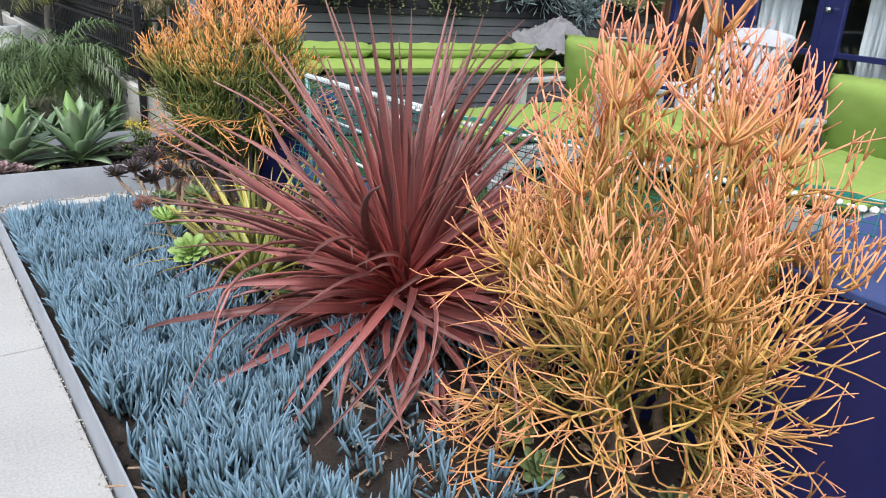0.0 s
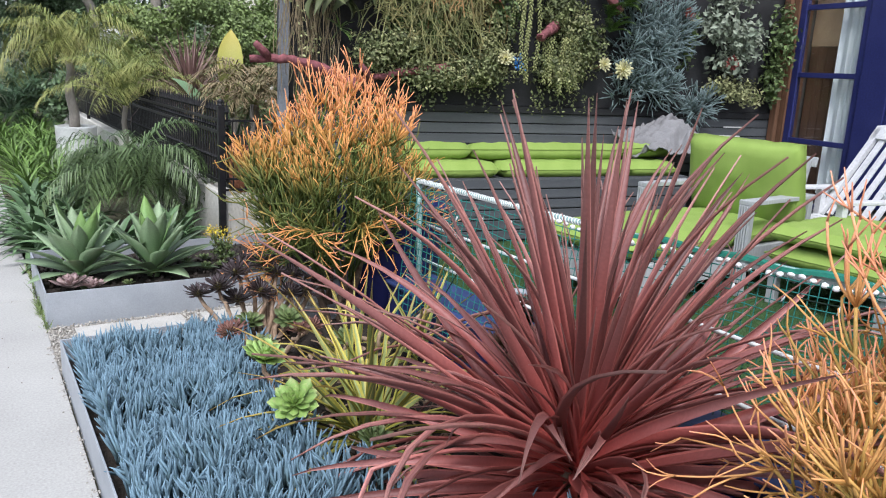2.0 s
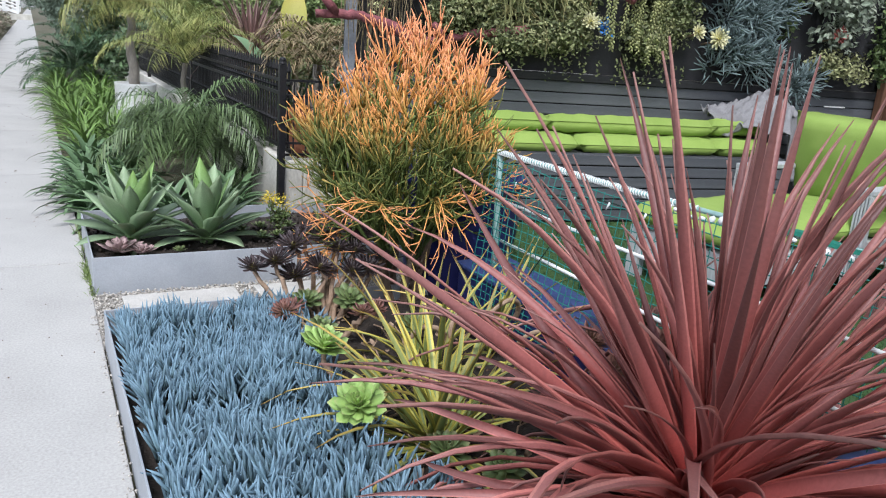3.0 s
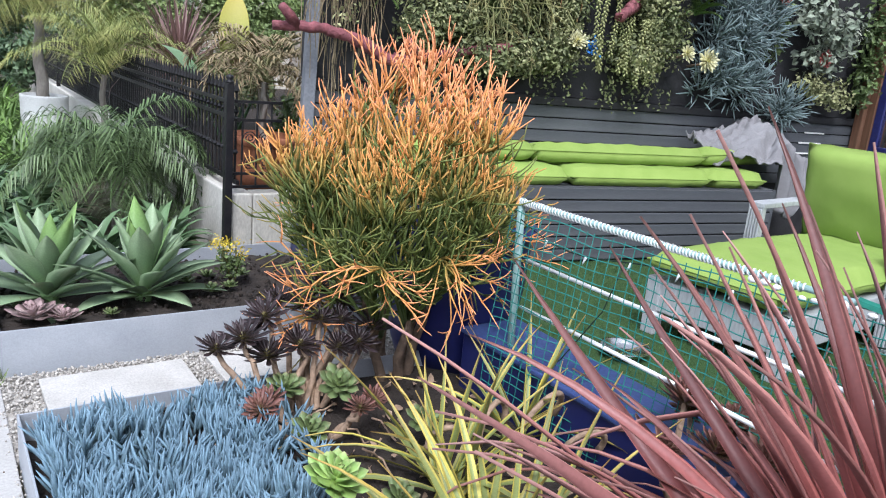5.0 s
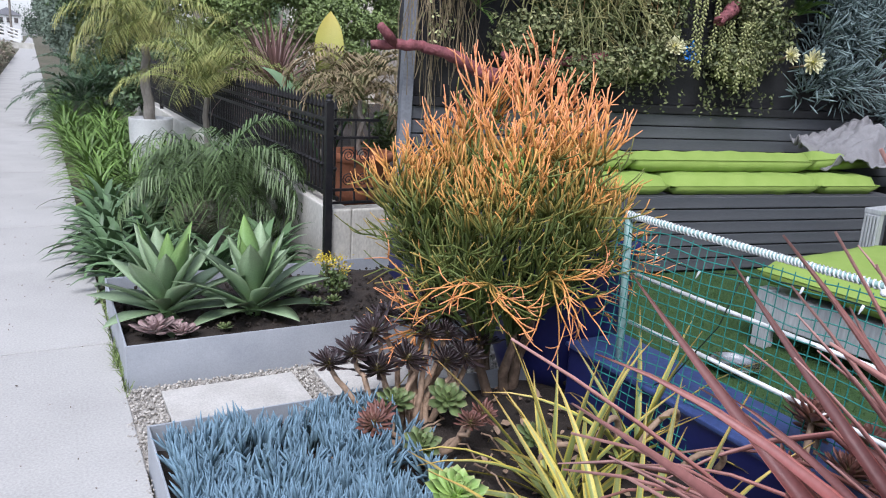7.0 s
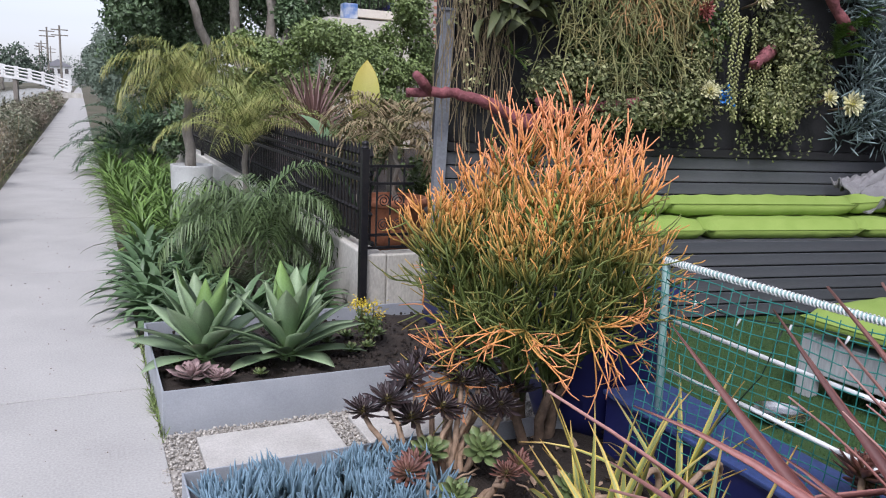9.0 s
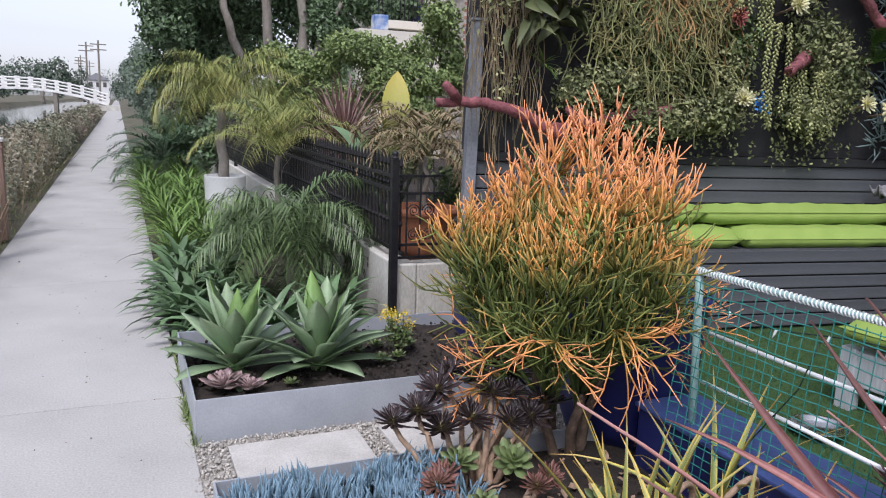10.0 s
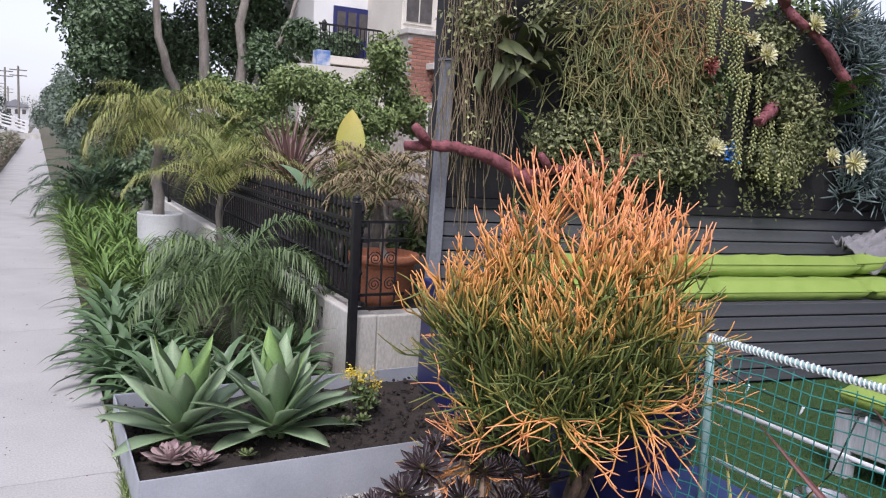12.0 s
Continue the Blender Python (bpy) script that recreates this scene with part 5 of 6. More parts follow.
def palm(label, at, trunk_h, fronds, length, droop, pairs, ll, material, rise=(75, 5), lean=(0, 0), trunk_r=0.05, w=0.016, hang=0.35, dry=0, name="palm"):
    root = thing(name, at=at, label=label, category="palm")
    top = np.array([lean[0], lean[1], trunk_h])
    if trunk_h > 0.1:
        part("trunk", Shape().tube(wiggle((0, 0, -0.05), top, 7, 0.012), np.linspace(trunk_r * 1.25, trunk_r * 0.8, 7), 9), bark, root, smooth=True)
    for i in range(fronds):
        s = i / fronds
        sh = Shape()
        frond(sh, top, i * 137.5 + rng.uniform(-15, 15), rise[0] + (rise[1] - rise[0]) * s + rng.uniform(-6, 6), length * rng.uniform(0.8, 1.15), droop * rng.uniform(0.8, 1.2), pairs, ll, w, hang)
        part("frond", sh, palm_dry if i >= fronds - dry else material, root)
    return root


palm("drooping feathery green palm clump beside the wall", (1.42, 8.15, 0.05), 0.38, 38, 1.0, 3.0, 40, 0.24, palm_green, (88, 8), w=0.012, hang=0.55)
palm("drooping feathery green palm clump beside the wall", (1.55, 9.2, 0.05), 0.20, 20, 0.85, 2.8, 36, 0.22, palm_green, (86, 30), w=0.012, hang=0.55)


def straps(name, label, centres, leaves, length, width, material, rise=(85, 15), bend=1.2):
    for (x, y) in centres:
        t_ = thing(name, at=(x, y, 0.0), label=label, category="plant", group=name + " clumps")
        sh = Shape()
        v0, f0, t0 = leaf_blade(length=1.0, width=width / length, bend=bend, fold=0.2, segs=6, base=0.5, peak=0.4)
        for i in range(leaves):
            r = rise[0] + (rise[1] - rise[0]) * (i / leaves) + random.uniform(-8, 8)
            m = np.array(aim((random.uniform(-.06, .06), random.uniform(-.06, .06), 0), i * 137.5, r, random.uniform(-25, 25), length * random.uniform(0.75, 1.15)))
            sh.add(np.asarray(v0) @ m[:3, :3].T + m[:3, 3], f0, t0)
        part("foliage", sh, material, t_, smooth=True)


random.seed(31)
straps("clivia", "broad strap-leaved dark green clump beside the sidewalk", [(0.60, 7.7), (0.72, 7.2), (0.58, 8.2), (0.85, 7.7), (0.62, 8.7), (1.1, 7.15), (1.55, 7.35), (0.66, 9.2), (0.9, 8.5)], 52, 0.48, 0.068, leaf_broad, (88, 18), 1.3)
straps("agapanthus", "bright green strap-leaved clump beside the sidewalk", [(0.64 + 0.42 * (i % 3) + random.uniform(-.1, .1), 10.2 + 0.42 * (i // 3) + random.uniform(-.12, .12)) for i in range(39)], 42, 0.56, 0.026, leaf_strap, (85, 20), 1.3)
straps("agapanthus", "dark green strap-leaved clump beside the sidewalk", [(0.62 + 0.6 * (i % 2), 15.6 + 0.9 * (i // 2)) for i in range(16)], 36, 0.7, 0.035, leaf_strap, (85, 20), 1.3)
wp_ = thing("pot", at=(1.42, 12.35, 0.0), label="white straight-sided pot holding a slim palm", category="pot")
part("body", Shape().lathe([(0.25, 0), (0.255, 0.3), (0.26, 0.60), (0.262, 0.62), (0.235, 0.62), (0.23, 0.57), (0.02, 0.55)], 30), pot_white, wp_, smooth=True)
palm("slim potted palm with yellowing drooping fronds", (1.42, 12.35, 0.52), 0.98, 24, 1.12, 2.1, 60, 0.34, palm_yellow, (84, 20), trunk_r=0.06, lean=(-0.04, 0.05), w=0.0075, hang=0.6)
palm("slim palm with drooping green fronds by the fence", (1.62, 10.3, 0.0), 1.02, 22, 1.0, 1.7, 56, 0.26, palm_yellow, (88, 30), trunk_r=0.034, lean=(0.10, 0.0), w=0.006, hang=0.5)
palm("dark green sago palm overhanging the sidewalk", (0.88, 17.2, 0.0), 0.45, 30, 1.25, 1.7, 36, 0.26, palm_dark, (70, -5), trunk_r=0.14, w=0.022, hang=0.2)
palm("dark green sago palm overhanging the sidewalk", (1.3, 20.5, 0.0), 0.6, 28, 1.35, 1.6, 30, 0.28, palm_dark, (70, -5), trunk_r=0.14, w=0.024, hang=0.2)

# ---- plants behind the fence ----
for (x, y, z, cnt, ln, ma, sd, cat) in ((2.62, 11.0, 1.05, 120, 0.92, cord_dusky, 1, "dusky red cordyline tuft with narrow arching leaves"), (2.85, 12.3, 1.0, 90, 0.85, cord_dusky, 2, "dusky red cordyline tuft with narrow arching leaves"), (2.72, 9.55, 0.95, 40, 0.7, palm_dry, 3, "dry brown cordyline tuft behind the iron fence")):
    random.seed(sd)
    t_ = thing("cordyline", at=(x, y, 0.42), label=cat, category="plant")
    part("stem", Shape().tube(wiggle((0, 0, 0), (0, 0, z - 0.42), 5, 0.02), 0.03, 8), bark, t_, smooth=True)
    lf = [leaf_mesh("leaf", ma, length=1.0, width=0.035, bend=b, fold=0.2, segs=6) for b in (0.4, 1.0, 1.6)]
    for i in range(cnt):
        rise = 85 - 90 * i / cnt
        part("leaf", lf[0 if rise > 55 else 1 if rise > 20 else 2], None, t_, m=aim((0, 0, z - 0.42), i * 137.5, rise, random.uniform(-30, 30), ln * random.uniform(0.8, 1.15)))
bn = thing("banana_plant", at=(2.40, 8.65, 0.42), label="young banana plant with one upright yellowing leaf", category="plant")
for (yaw, rise, ln, wd, bd, ma) in ((62, 80, 1.30, 0.26, 0.2, banana), (300, 62, 1.2, 0.14, 0.7, leaf_broad), (120, 58, 1.1, 0.22, 0.8, leaf_broad), (250, 45, 0.9, 0.12, 0.9, leaf_broad), (330, 74, 1.0, 0.12, 0.3, banana)):
    v0, f0, t0 = leaf_blade(length=ln * 0.6, width=wd, bend=bd, fold=0.14, segs=14, base=0.3, peak=0.45, blunt=2.8)
    m = aim((0, 0, 0.1), yaw, rise)
    tip_ = m @ Vector((ln * 0.48, 0, 0))
    part("stalk", Shape().tube([m @ Vector((0, 0, 0)), tip_], [0.022, 0.01], 6), leaf_broad, bn, smooth=True)
    part("leaf", Shape().add(v0, f0, t0), ma, bn, smooth=True, m=Matrix.Translation(tip_) @ aim((0, 0, 0), yaw, rise, 8))
palm("dry drooping palm tuft by the banana plant", (2.58, 8.35, 0.42), 0.85, 26, 0.8, 2.4, 30, 0.2, palm_dry, (70, 0), trunk_r=0.045, w=0.014, dry=18)
palm("slender dry palm in the terracotta pot", (2.32, 7.62, 0.76), 0.45, 14, 0.5, 2.2, 20, 0.15, palm_dry, (75, 10), trunk_r=0.02, w=0.012, dry=8)

# ---- planted wall: every kind of plant is a thing of its own, in the wall's own frame ----


def on_wall(name, label, shape, material, category="plant", smooth=False, kind="", group=""):
    return solo(name, shape, material, label, category, group=group, kind=kind, smooth=smooth, m=PATIO)


def ivy(label, patches, material, size, count, template=LEAF, droop=0.2):
    sh = Shape()
    for (u, z, ru, rz, dep) in patches:
        foliage(sh, (u, -0.06 - dep * 0.4, z), (ru, dep, rz), int(count * ru * rz), size, template, 0.35, droop)
    return on_wall("ivy", label, sh, material, kind="stuff")


ivy("variegated green ivy spilling over the planted wall", [(0.74, 1.70, 0.26, 0.20, 0.16), (0.95, 1.76, 0.28, 0.18, 0.16), (1.25, 1.55, 0.45, 0.17, 0.18), (1.65, 1.60, 0.35, 0.22, 0.17), (1.45, 1.82, 0.25, 0.16, 0.10)], leaf_ivy, 0.034, 17000)
ivy("pale-edged small-leaved creeper on the planted wall", [(0.78, 1.70, 0.30, 0.22, 0.19), (1.0, 1.80, 0.24, 0.16, 0.18), (1.4, 1.56, 0.55, 0.19, 0.20), (1.75, 1.78, 0.22, 0.3, 0.17), (0.2, 2.4, 0.22, 0.25, 0.14), (0.62, 2.45, 0.22, 0.12, 0.16)], leaf_pale, 0.027, 9800)
ivy("green ivy hanging in trails over the black panel", [(2.45, 1.68, 0.35, 0.28, 0.15), (2.7, 1.85, 0.26, 0.26, 0.15), (2.45, 2.12, 0.32, 0.26, 0.13), (1.85, 1.95, 0.2, 0.22, 0.13), (2.35, 2.5, 0.26, 0.16, 0.12)], leaf_ivy, 0.033, 15000)
ivy("small pale-leaved creeper round the trailing ropes", [(2.5, 1.62, 0.36, 0.24, 0.17), (2.62, 2.0, 0.28, 0.26, 0.16), (1.9, 1.66, 0.22, 0.2, 0.17), (2.3, 2.42, 0.22, 0.2, 0.14)], leaf_pale, 0.028, 8200)
ivy("mid-green leafy creeper on the planted wall", [(1.9, 2.1, 0.22, 0.25, 0.12), (0.6, 2.62, 0.5, 0.12, 0.14), (2.6, 2.68, 0.5, 0.1, 0.12), (1.2, 1.95, 0.5, 0.25, 0.06)], leaf_mid, 0.04, 8000)
ivy("silver-green round-leafed shrub on the planted wall", [(4.15, 2.12, 0.30, 0.24, 0.2), (4.5, 2.0, 0.34, 0.26, 0.22), (4.35, 1.78, 0.30, 0.18, 0.2), (4.3, 2.4, 0.36, 0.2, 0.18)], leaf_bluegrey, 0.062, 4300, OVAL)
ivy("variegated ivy trailing below the silver-green shrub", [(4.5, 1.52, 0.32, 0.16, 0.18), (4.25, 1.55, 0.2, 0.14, 0.16), (4.72, 1.44, 0.14, 0.12, 0.14)], leaf_pale, 0.034, 8500)
ivy("dark green ferny shrub at the wall's end", [(4.98, 2.0, 0.16, 0.5, 0.2), (4.95, 1.6, 0.14, 0.25, 0.16), (3.85, 2.0, 0.12, 0.4, 0.08)], leaf_mid, 0.05, 6500)
tr_ = Shape()
for _ in range(46):
    u = rng.uniform(0.6, 2.9)
    ln = rng.uniform(0.05, 0.2)
    k = int(ln / 0.018) + 2
    p = np.stack([u + rng.normal(size=k) * 0.01, np.full(k, -0.1) + rng.normal(size=k) * 0.02, 1.42 - np.linspace(0, ln, k)], 1)
    tr_.scatter(*LEAF, frames(rng.normal(size=(k, 3)) + [0, -1.2, 0]), p, rng.uniform(0.02, 0.036, k))
on_wall("ivy", "thin ivy trails hanging over the slatted back", tr_, leaf_ivy, kind="stuff")

# string cactus: long thin arching stems
for (u0, u1, z0, z1, cnt, ma, lab) in ((0.78, 1.70, 2.3, 2.72, 300, string_green, "olive string cactus in a tangled hanging mop"), (1.05, 1.68, 2.0, 2.35, 190, string_green, "olive string cactus hanging on the planted wall"), (1.1, 1.8, 2.5, 2.72, 130, string_orange, "orange-tipped string cactus high on the planted wall")):
    sh = Shape()
    for _ in range(cnt):
        a = np.array([rng.uniform(u0, u1), rng.uniform(-0.14, 0.0), rng.uniform(z0 - 0.25, z1)])
        ln = rng.uniform(0.18, 0.44)
        out = np.array([rng.normal() * 0.75, -rng.uniform(0.1, 0.5), rng.normal() * 0.35])
        t_ = np.linspace(0, 1, 6)[:, None]
        p = a + out * ln * t_ * (1 - 0.3 * t_) - np.array([0, 0, 1.0]) * ln * t_ ** 1.6 * 0.7 + np.cumsum(rng.normal(size=(6, 3)) * 0.018, axis=0)
        p[:, 2] = np.maximum(p[:, 2], 1.5)
        for _ in range(2):
            q = p[int(rng.integers(2, 5))]
            sh.tube(wiggle(q, q + np.array([rng.normal() * 0.08, -0.03 * rng.random(), rng.normal() * 0.07 - 0.03]), 4, 0.008), 0.0036, 4, cap=False)
        sh.tube(p, 0.0042, 4, cap=False)
    on_wall("string_cactus", lab, sh, ma, "cactus", True, "stuff")
sh = Shape()
for _ in range(90):
    u, z = rng.uniform(-0.02, 0.42), rng.uniform(2.2, 2.75)
    ln = rng.uniform(0.5, 1.3)
    sh.tube(wiggle((u, rng.uniform(-0.16, 0.0), z), (u + rng.normal() * 0.06, rng.uniform(-0.16, -0.02), max(z - ln, 0.95)), 8, 0.016), 0.0024, 4, cap=False)
on_wall("dry_vine", "dry tan vines hanging beside the pole", sh, vine_dry, "vine", True, "stuff")
sh = Shape()
foliage(sh, (0.15, -0.1, 2.3), (0.25, 0.12, 0.4), 260, 0.035, OVAL, 0.2)
foliage(sh, (0.2, -0.1, 1.75), (0.25, 0.1, 0.3), 110, 0.03, OVAL, 0.2)
on_wall("ivy", "sparse small leaves on the hanging dry vines", sh, leaf_pale, kind="stuff")

# burro's tail: beaded ropes
for (u0, u1, zt, zb, cnt) in ((1.70, 1.95, 2.64, 2.2, 6), (1.90, 2.06, 2.56, 1.95, 4), (2.00, 2.17, 2.2, 1.40, 4), (2.22, 2.62, 1.90, 1.40, 8)):
    root = thing("burros_tail", label="pale green trailing succulent hanging in beaded ropes", category="succulent")
    root.matrix_world = PATIO
    for i in range(cnt):
        u = u0 + (u1 - u0) * (i + rng.random()) / cnt
        b = zb + rng.uniform(0, 0.3) * (zt - zb)
        k = int((zt - b) / 0.0085)
        z = np.linspace(zt, b, k)
        a = np.arange(k) * 2.4
        c = np.stack([u + 0.0135 * np.cos(a) + 0.012 * np.sin(z * 9 + i), -0.17 - 0.05 * rng.random() + 0.0135 * np.sin(a), z], 1)
        d = np.stack([np.cos(a), np.sin(a), np.full(k, -1.3)], 1)
        part("rope", Shape().scatter(*BEAD, frames(d), c, np.stack([np.full(k, .0085), np.full(k, .0085), np.full(k, .016)], 1)), leaf_burro, root, smooth=True)

# staghorn fern
random.seed(8)
sg = thing("staghorn_fern", label="large staghorn fern with broad drooping fronds", category="fern")
sg.matrix_world = PATIO
for i in range(46):
    v0, f0, t0 = leaf_blade(length=random.uniform(0.2, 0.42), width=random.uniform(0.035, 0.075), bend=random.uniform(0.8, 2.2), fold=0.3, segs=8, base=0.3, peak=0.55)
    part("frond", Shape().add(v0, f0, t0), leaf_stag, sg, smooth=True, m=aim((0.46 + random.uniform(-.14, .14), -0.06, 2.16 + random.uniform(-.08, .12)), -90 + random.uniform(-80, 80), random.uniform(-30, 65), random.uniform(-60, 60)))
for (u, z) in ((0.45, 1.86), (2.72, 1.9)):
    t_ = thing("air_plant", label="spiky green air plant fixed to the wall", category="plant")
    t_.matrix_world = PATIO
    v0, f0, t0 = leaf_blade(length=0.14, width=0.018, bend=0.6, fold=0.2, segs=5)
    for i in range(18):
        part("leaf", Shape().add(v0, f0, t0), leaf_strap, t_, m=aim((u, -0.12, z), -90 + random.uniform(-110, 110), random.uniform(-50, 70)))

for (u, z) in ((2.96, 1.99), (3.08, 2.22), (2.93, 2.10)):
    t_ = thing("fern", label="bright green feathery fern fixed to the wall", category="fern")
    t_.matrix_world = PATIO
    for i in range(7):
        sh = Shape()
        frond(sh, (u, -0.1, z), -90 + random.uniform(-70, 70), random.uniform(0, 65), random.uniform(0.18, 0.26), 1.2, 16, 0.055, 0.014, 0.1)
        part("frond", sh, leaf_strap, t_)
# blue-grey finger succulents
for (u0, u1, z0, z1, cnt, ln) in ((3.12, 3.68, 1.42, 2.1, 1500, 0.12), (3.3, 3.75, 1.85, 2.3, 900, 0.12), (2.8, 3.3, 2.35, 2.7, 800, 0.11), (3.85, 4.15, 1.28, 1.42, 300, 0.12)):
    d = rng.normal(size=(cnt, 3)) * 0.55 + [0, -0.55, 0.35]
    kc = max(5, cnt // 42)
    cc = np.stack([rng.uniform(u0, u1, kc), -0.05 - 0.14 * rng.random(kc), rng.uniform(z0, z1, kc)], 1)
    off_ = rng.normal(size=(cnt, 3)) * [0.06, 0.045, 0.06]
    pos_ = cc[rng.integers(0, kc, cnt)] + off_
    d = d * 0.35 + off_ * 9 + [0, 0, 0.25]
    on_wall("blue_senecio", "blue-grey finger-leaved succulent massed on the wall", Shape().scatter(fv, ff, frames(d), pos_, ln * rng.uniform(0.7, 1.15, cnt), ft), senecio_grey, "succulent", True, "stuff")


def wall_rosette(u, z, r, ma, lab, v_=-0.2, per=13, wd=0.3):
    t_ = thing("rosette", label=lab, category="succulent", group="wall rosettes")
    t_.matrix_world = PATIO
    part("stem", Shape().tube([(u, 0.02, z - 0.05), (u, v_ * 0.6, z - 0.03), (u, v_, z)], 0.009, 6), pale_stem, t_, smooth=True)
    head(t_, (u, v_, z), r, 4, per, wd, 0.4, (random.uniform(-.3, .1), -1, random.uniform(0.1, 0.5)), ma)


for (u, z, r) in ((1.87, 1.70, 0.085), (3.07, 1.66, 0.10), (2.86, 1.70, 0.075), (2.58, 2.57, 0.09), (2.21, 2.34, 0.085), (2.08, 2.42, 0.065), (2.10, 2.66, 0.06), (2.9, 2.66, 0.06)):
    wall_rosette(u, z, r, flower_cream, "cream and yellow-green aeonium rosette on the wall")
for (u, z, r) in ((1.77, 2.23, 0.075), (4.32, 1.77, 0.085), (3.74, 2.19, 0.07)):
    wall_rosette(u, z, r, flower_red, "deep red succulent rosette on the planted wall")
sh = Shape().scatter(*OVAL, frames(rng.normal(size=(90, 3)) + [0, -1, 0]), np.array([2.0, -0.2, 1.67]) + rng.normal(size=(90, 3)) * [0.022, 0.02, 0.03], 0.026)
on_wall("blue_bloom", "bright blue bloom beside a cream rosette", sh, flower_blue, "flower", kind="stuff")


def driftwood_log(label, pts, r):
    root = thing("driftwood", label=label, category="branch", group="painted driftwood")
    root.matrix_world = PATIO
    pts = np.asarray(pts, float)
    s = np.linspace(0, len(pts) - 1, 26)
    i = np.minimum(s.astype(int), len(pts) - 2)
    p = pts[i] + (pts[i + 1] - pts[i]) * (s - i)[:, None] + rng.normal(size=(26, 3)) * 0.006
    part("limb", Shape().tube(p, r * (0.82 + 0.22 * rng.random(26)) * np.linspace(0.72, 1.0, 26), 10), driftwood, root, smooth=True)
    if np.linalg.norm(pts[-1] - pts[0]) > 0.5:
        part("stub", Shape().tube([p[4], p[4] + [-0.05, -0.06, 0.05], p[4] + [-0.11, -0.1, 0.10]], [r * 0.8, r * 0.7, r * 0.55], 8), driftwood, root, smooth=True)


LOG = "maroon painted driftwood limb lying across the planted wall"
driftwood_log(LOG, [(-0.26, -0.19, 1.60), (0.05, -0.18, 1.61), (0.3, -0.16, 1.56), (0.62, -0.12, 1.41)], 0.045)
driftwood_log(LOG, [(0.55, -0.10, 1.47), (1.0, -0.15, 1.55), (1.36, -0.17, 1.61)], 0.038)
driftwood_log(LOG, [(2.17, -0.24, 1.89), (2.28, -0.19, 1.95), (2.40, -0.10, 2.02)], 0.05)
driftwood_log(LOG, [(2.30, -0.15, 2.74), (2.42, -0.17, 2.61), (2.68, -0.17, 2.48), (3.02, -0.15, 2.16)], 0.042)

# ---- trees and shrubs behind the fence ----


def tree(name, label, base, limbs, clumps, material, leaf, per, trunk_r=0.14, bark_m=None, template=LEAF, category="tree"):
    """Tapered trunk and limbs, and a crown of uneven leaf clumps with gaps."""
    root = thing(name, at=base, label=label, category=category)
    w = Shape()
    for pts, r in limbs:
        pts = np.asarray(pts, float)
        s = np.linspace(0, len(pts) - 1, 10)
        i = np.minimum(s.astype(int), len(pts) - 2)
        p = pts[i] + (pts[i + 1] - pts[i]) * (s - i)[:, None]
        p[1:-1] += rng.normal(size=(8, 3)) * r * 0.35
        w.tube(p, np.linspace(r, r * 0.45, 10), 9)
    part("trunk", w, bark_m or bark, root, smooth=True)
    c = Shape()
    for (x, y, z, rx, ry, rz) in clumps:
        for _ in range(5):
            o = rng.normal(size=3) * [rx * 0.42, ry * 0.42, rz * 0.38]
            foliage(c, (x + o[0], y + o[1], z + o[2]), (rx * 0.62, ry * 0.62, rz * 0.62), per // 5, leaf, template, 0.45, 0.2)
    tagged(part("crown", c, material, root), kind="stuff")
    return root


tree("ficus_tree", "tall ficus tree with pale trunks and dense dark leaves", (3.6, 20.5, 0.0),
     [([(0, 0, 0), (-0.2, -0.3, 2.2), (-0.35, -0.6, 4.2), (-0.2, -0.5, 6.5)], 0.15), ([(0.3, 0, 0), (0.55, -0.3, 2.2), (0.5, -0.4, 4.0), (0.9, -0.2, 6.5)], 0.16), ([(-0.3, 0.2, 0), (-0.8, -0.2, 2.6), (-1.2, -0.4, 3.6), (-1.5, -0.2, 6)], 0.13), ([(0.55, -0.3, 2.2), (1.3, -0.5, 3.6), (1.9, -0.4, 5.0)], 0.08)],
     [(-1.5, 0.6, 5.6, 1.6, 1.4, 1.5), (-0.6, 0.8, 7.0, 2.2, 1.8, 1.6), (0.8, 1.0, 6.4, 2.0, 1.6, 1.6), (-2.3, 0.2, 4.3, 1.1, 1.3, 1.2), (0.2, 1.4, 4.2, 1.8, 1.0, 1.4), (-1.2, 1.4, 3.4, 1.4, 0.9, 1.2), (1.6, 0.9, 4.8, 1.2, 1.0, 1.0), (2.0, 0.6, 6.2, 1.3, 1.2, 1.0), (-2.0, 0.6, 7.2, 1.6, 1.2, 1.2), (0.6, 1.2, 3.2, 1.8, 0.8, 1.1), (-1.8, 1.0, 2.4, 1.2, 0.9, 1.0), (1.2, -0.6, 3.3, 0.9, 0.6, 0.6), (-2.4, 0.2, 3.1, 0.9, 1.0, 0.9), (1.9, -1.0, 2.6, 0.8, 0.6, 0.7), (2.2, -0.8, 3.6, 0.9, 0.6, 0.5)], leaf_dark, 0.10, 6000)
tree("ficus_tree", "tall dark-leaved ficus tree overhanging the sidewalk", (2.4, 27.0, 0.0),
     [([(0, 0, 0), (0.1, 0, 2.5), (-0.3, 0, 6)], 0.16), ([(0.1, 0, 2.2), (-0.8, -0.3, 4.2), (-1.2, 0, 6)], 0.1)],
     [(-0.9, 0.0, 5.2, 1.5, 1.8, 1.5), (0.4, 0.4, 6.4, 2.2, 2.0, 1.8), (-1.4, 0.4, 7.0, 1.4, 1.6, 1.2), (1.4, 0.2, 4.4, 1.6, 1.6, 1.4), (0.0, 0.6, 3.4, 1.6, 1.6, 1.2)], leaf_dark, 0.18, 2200)
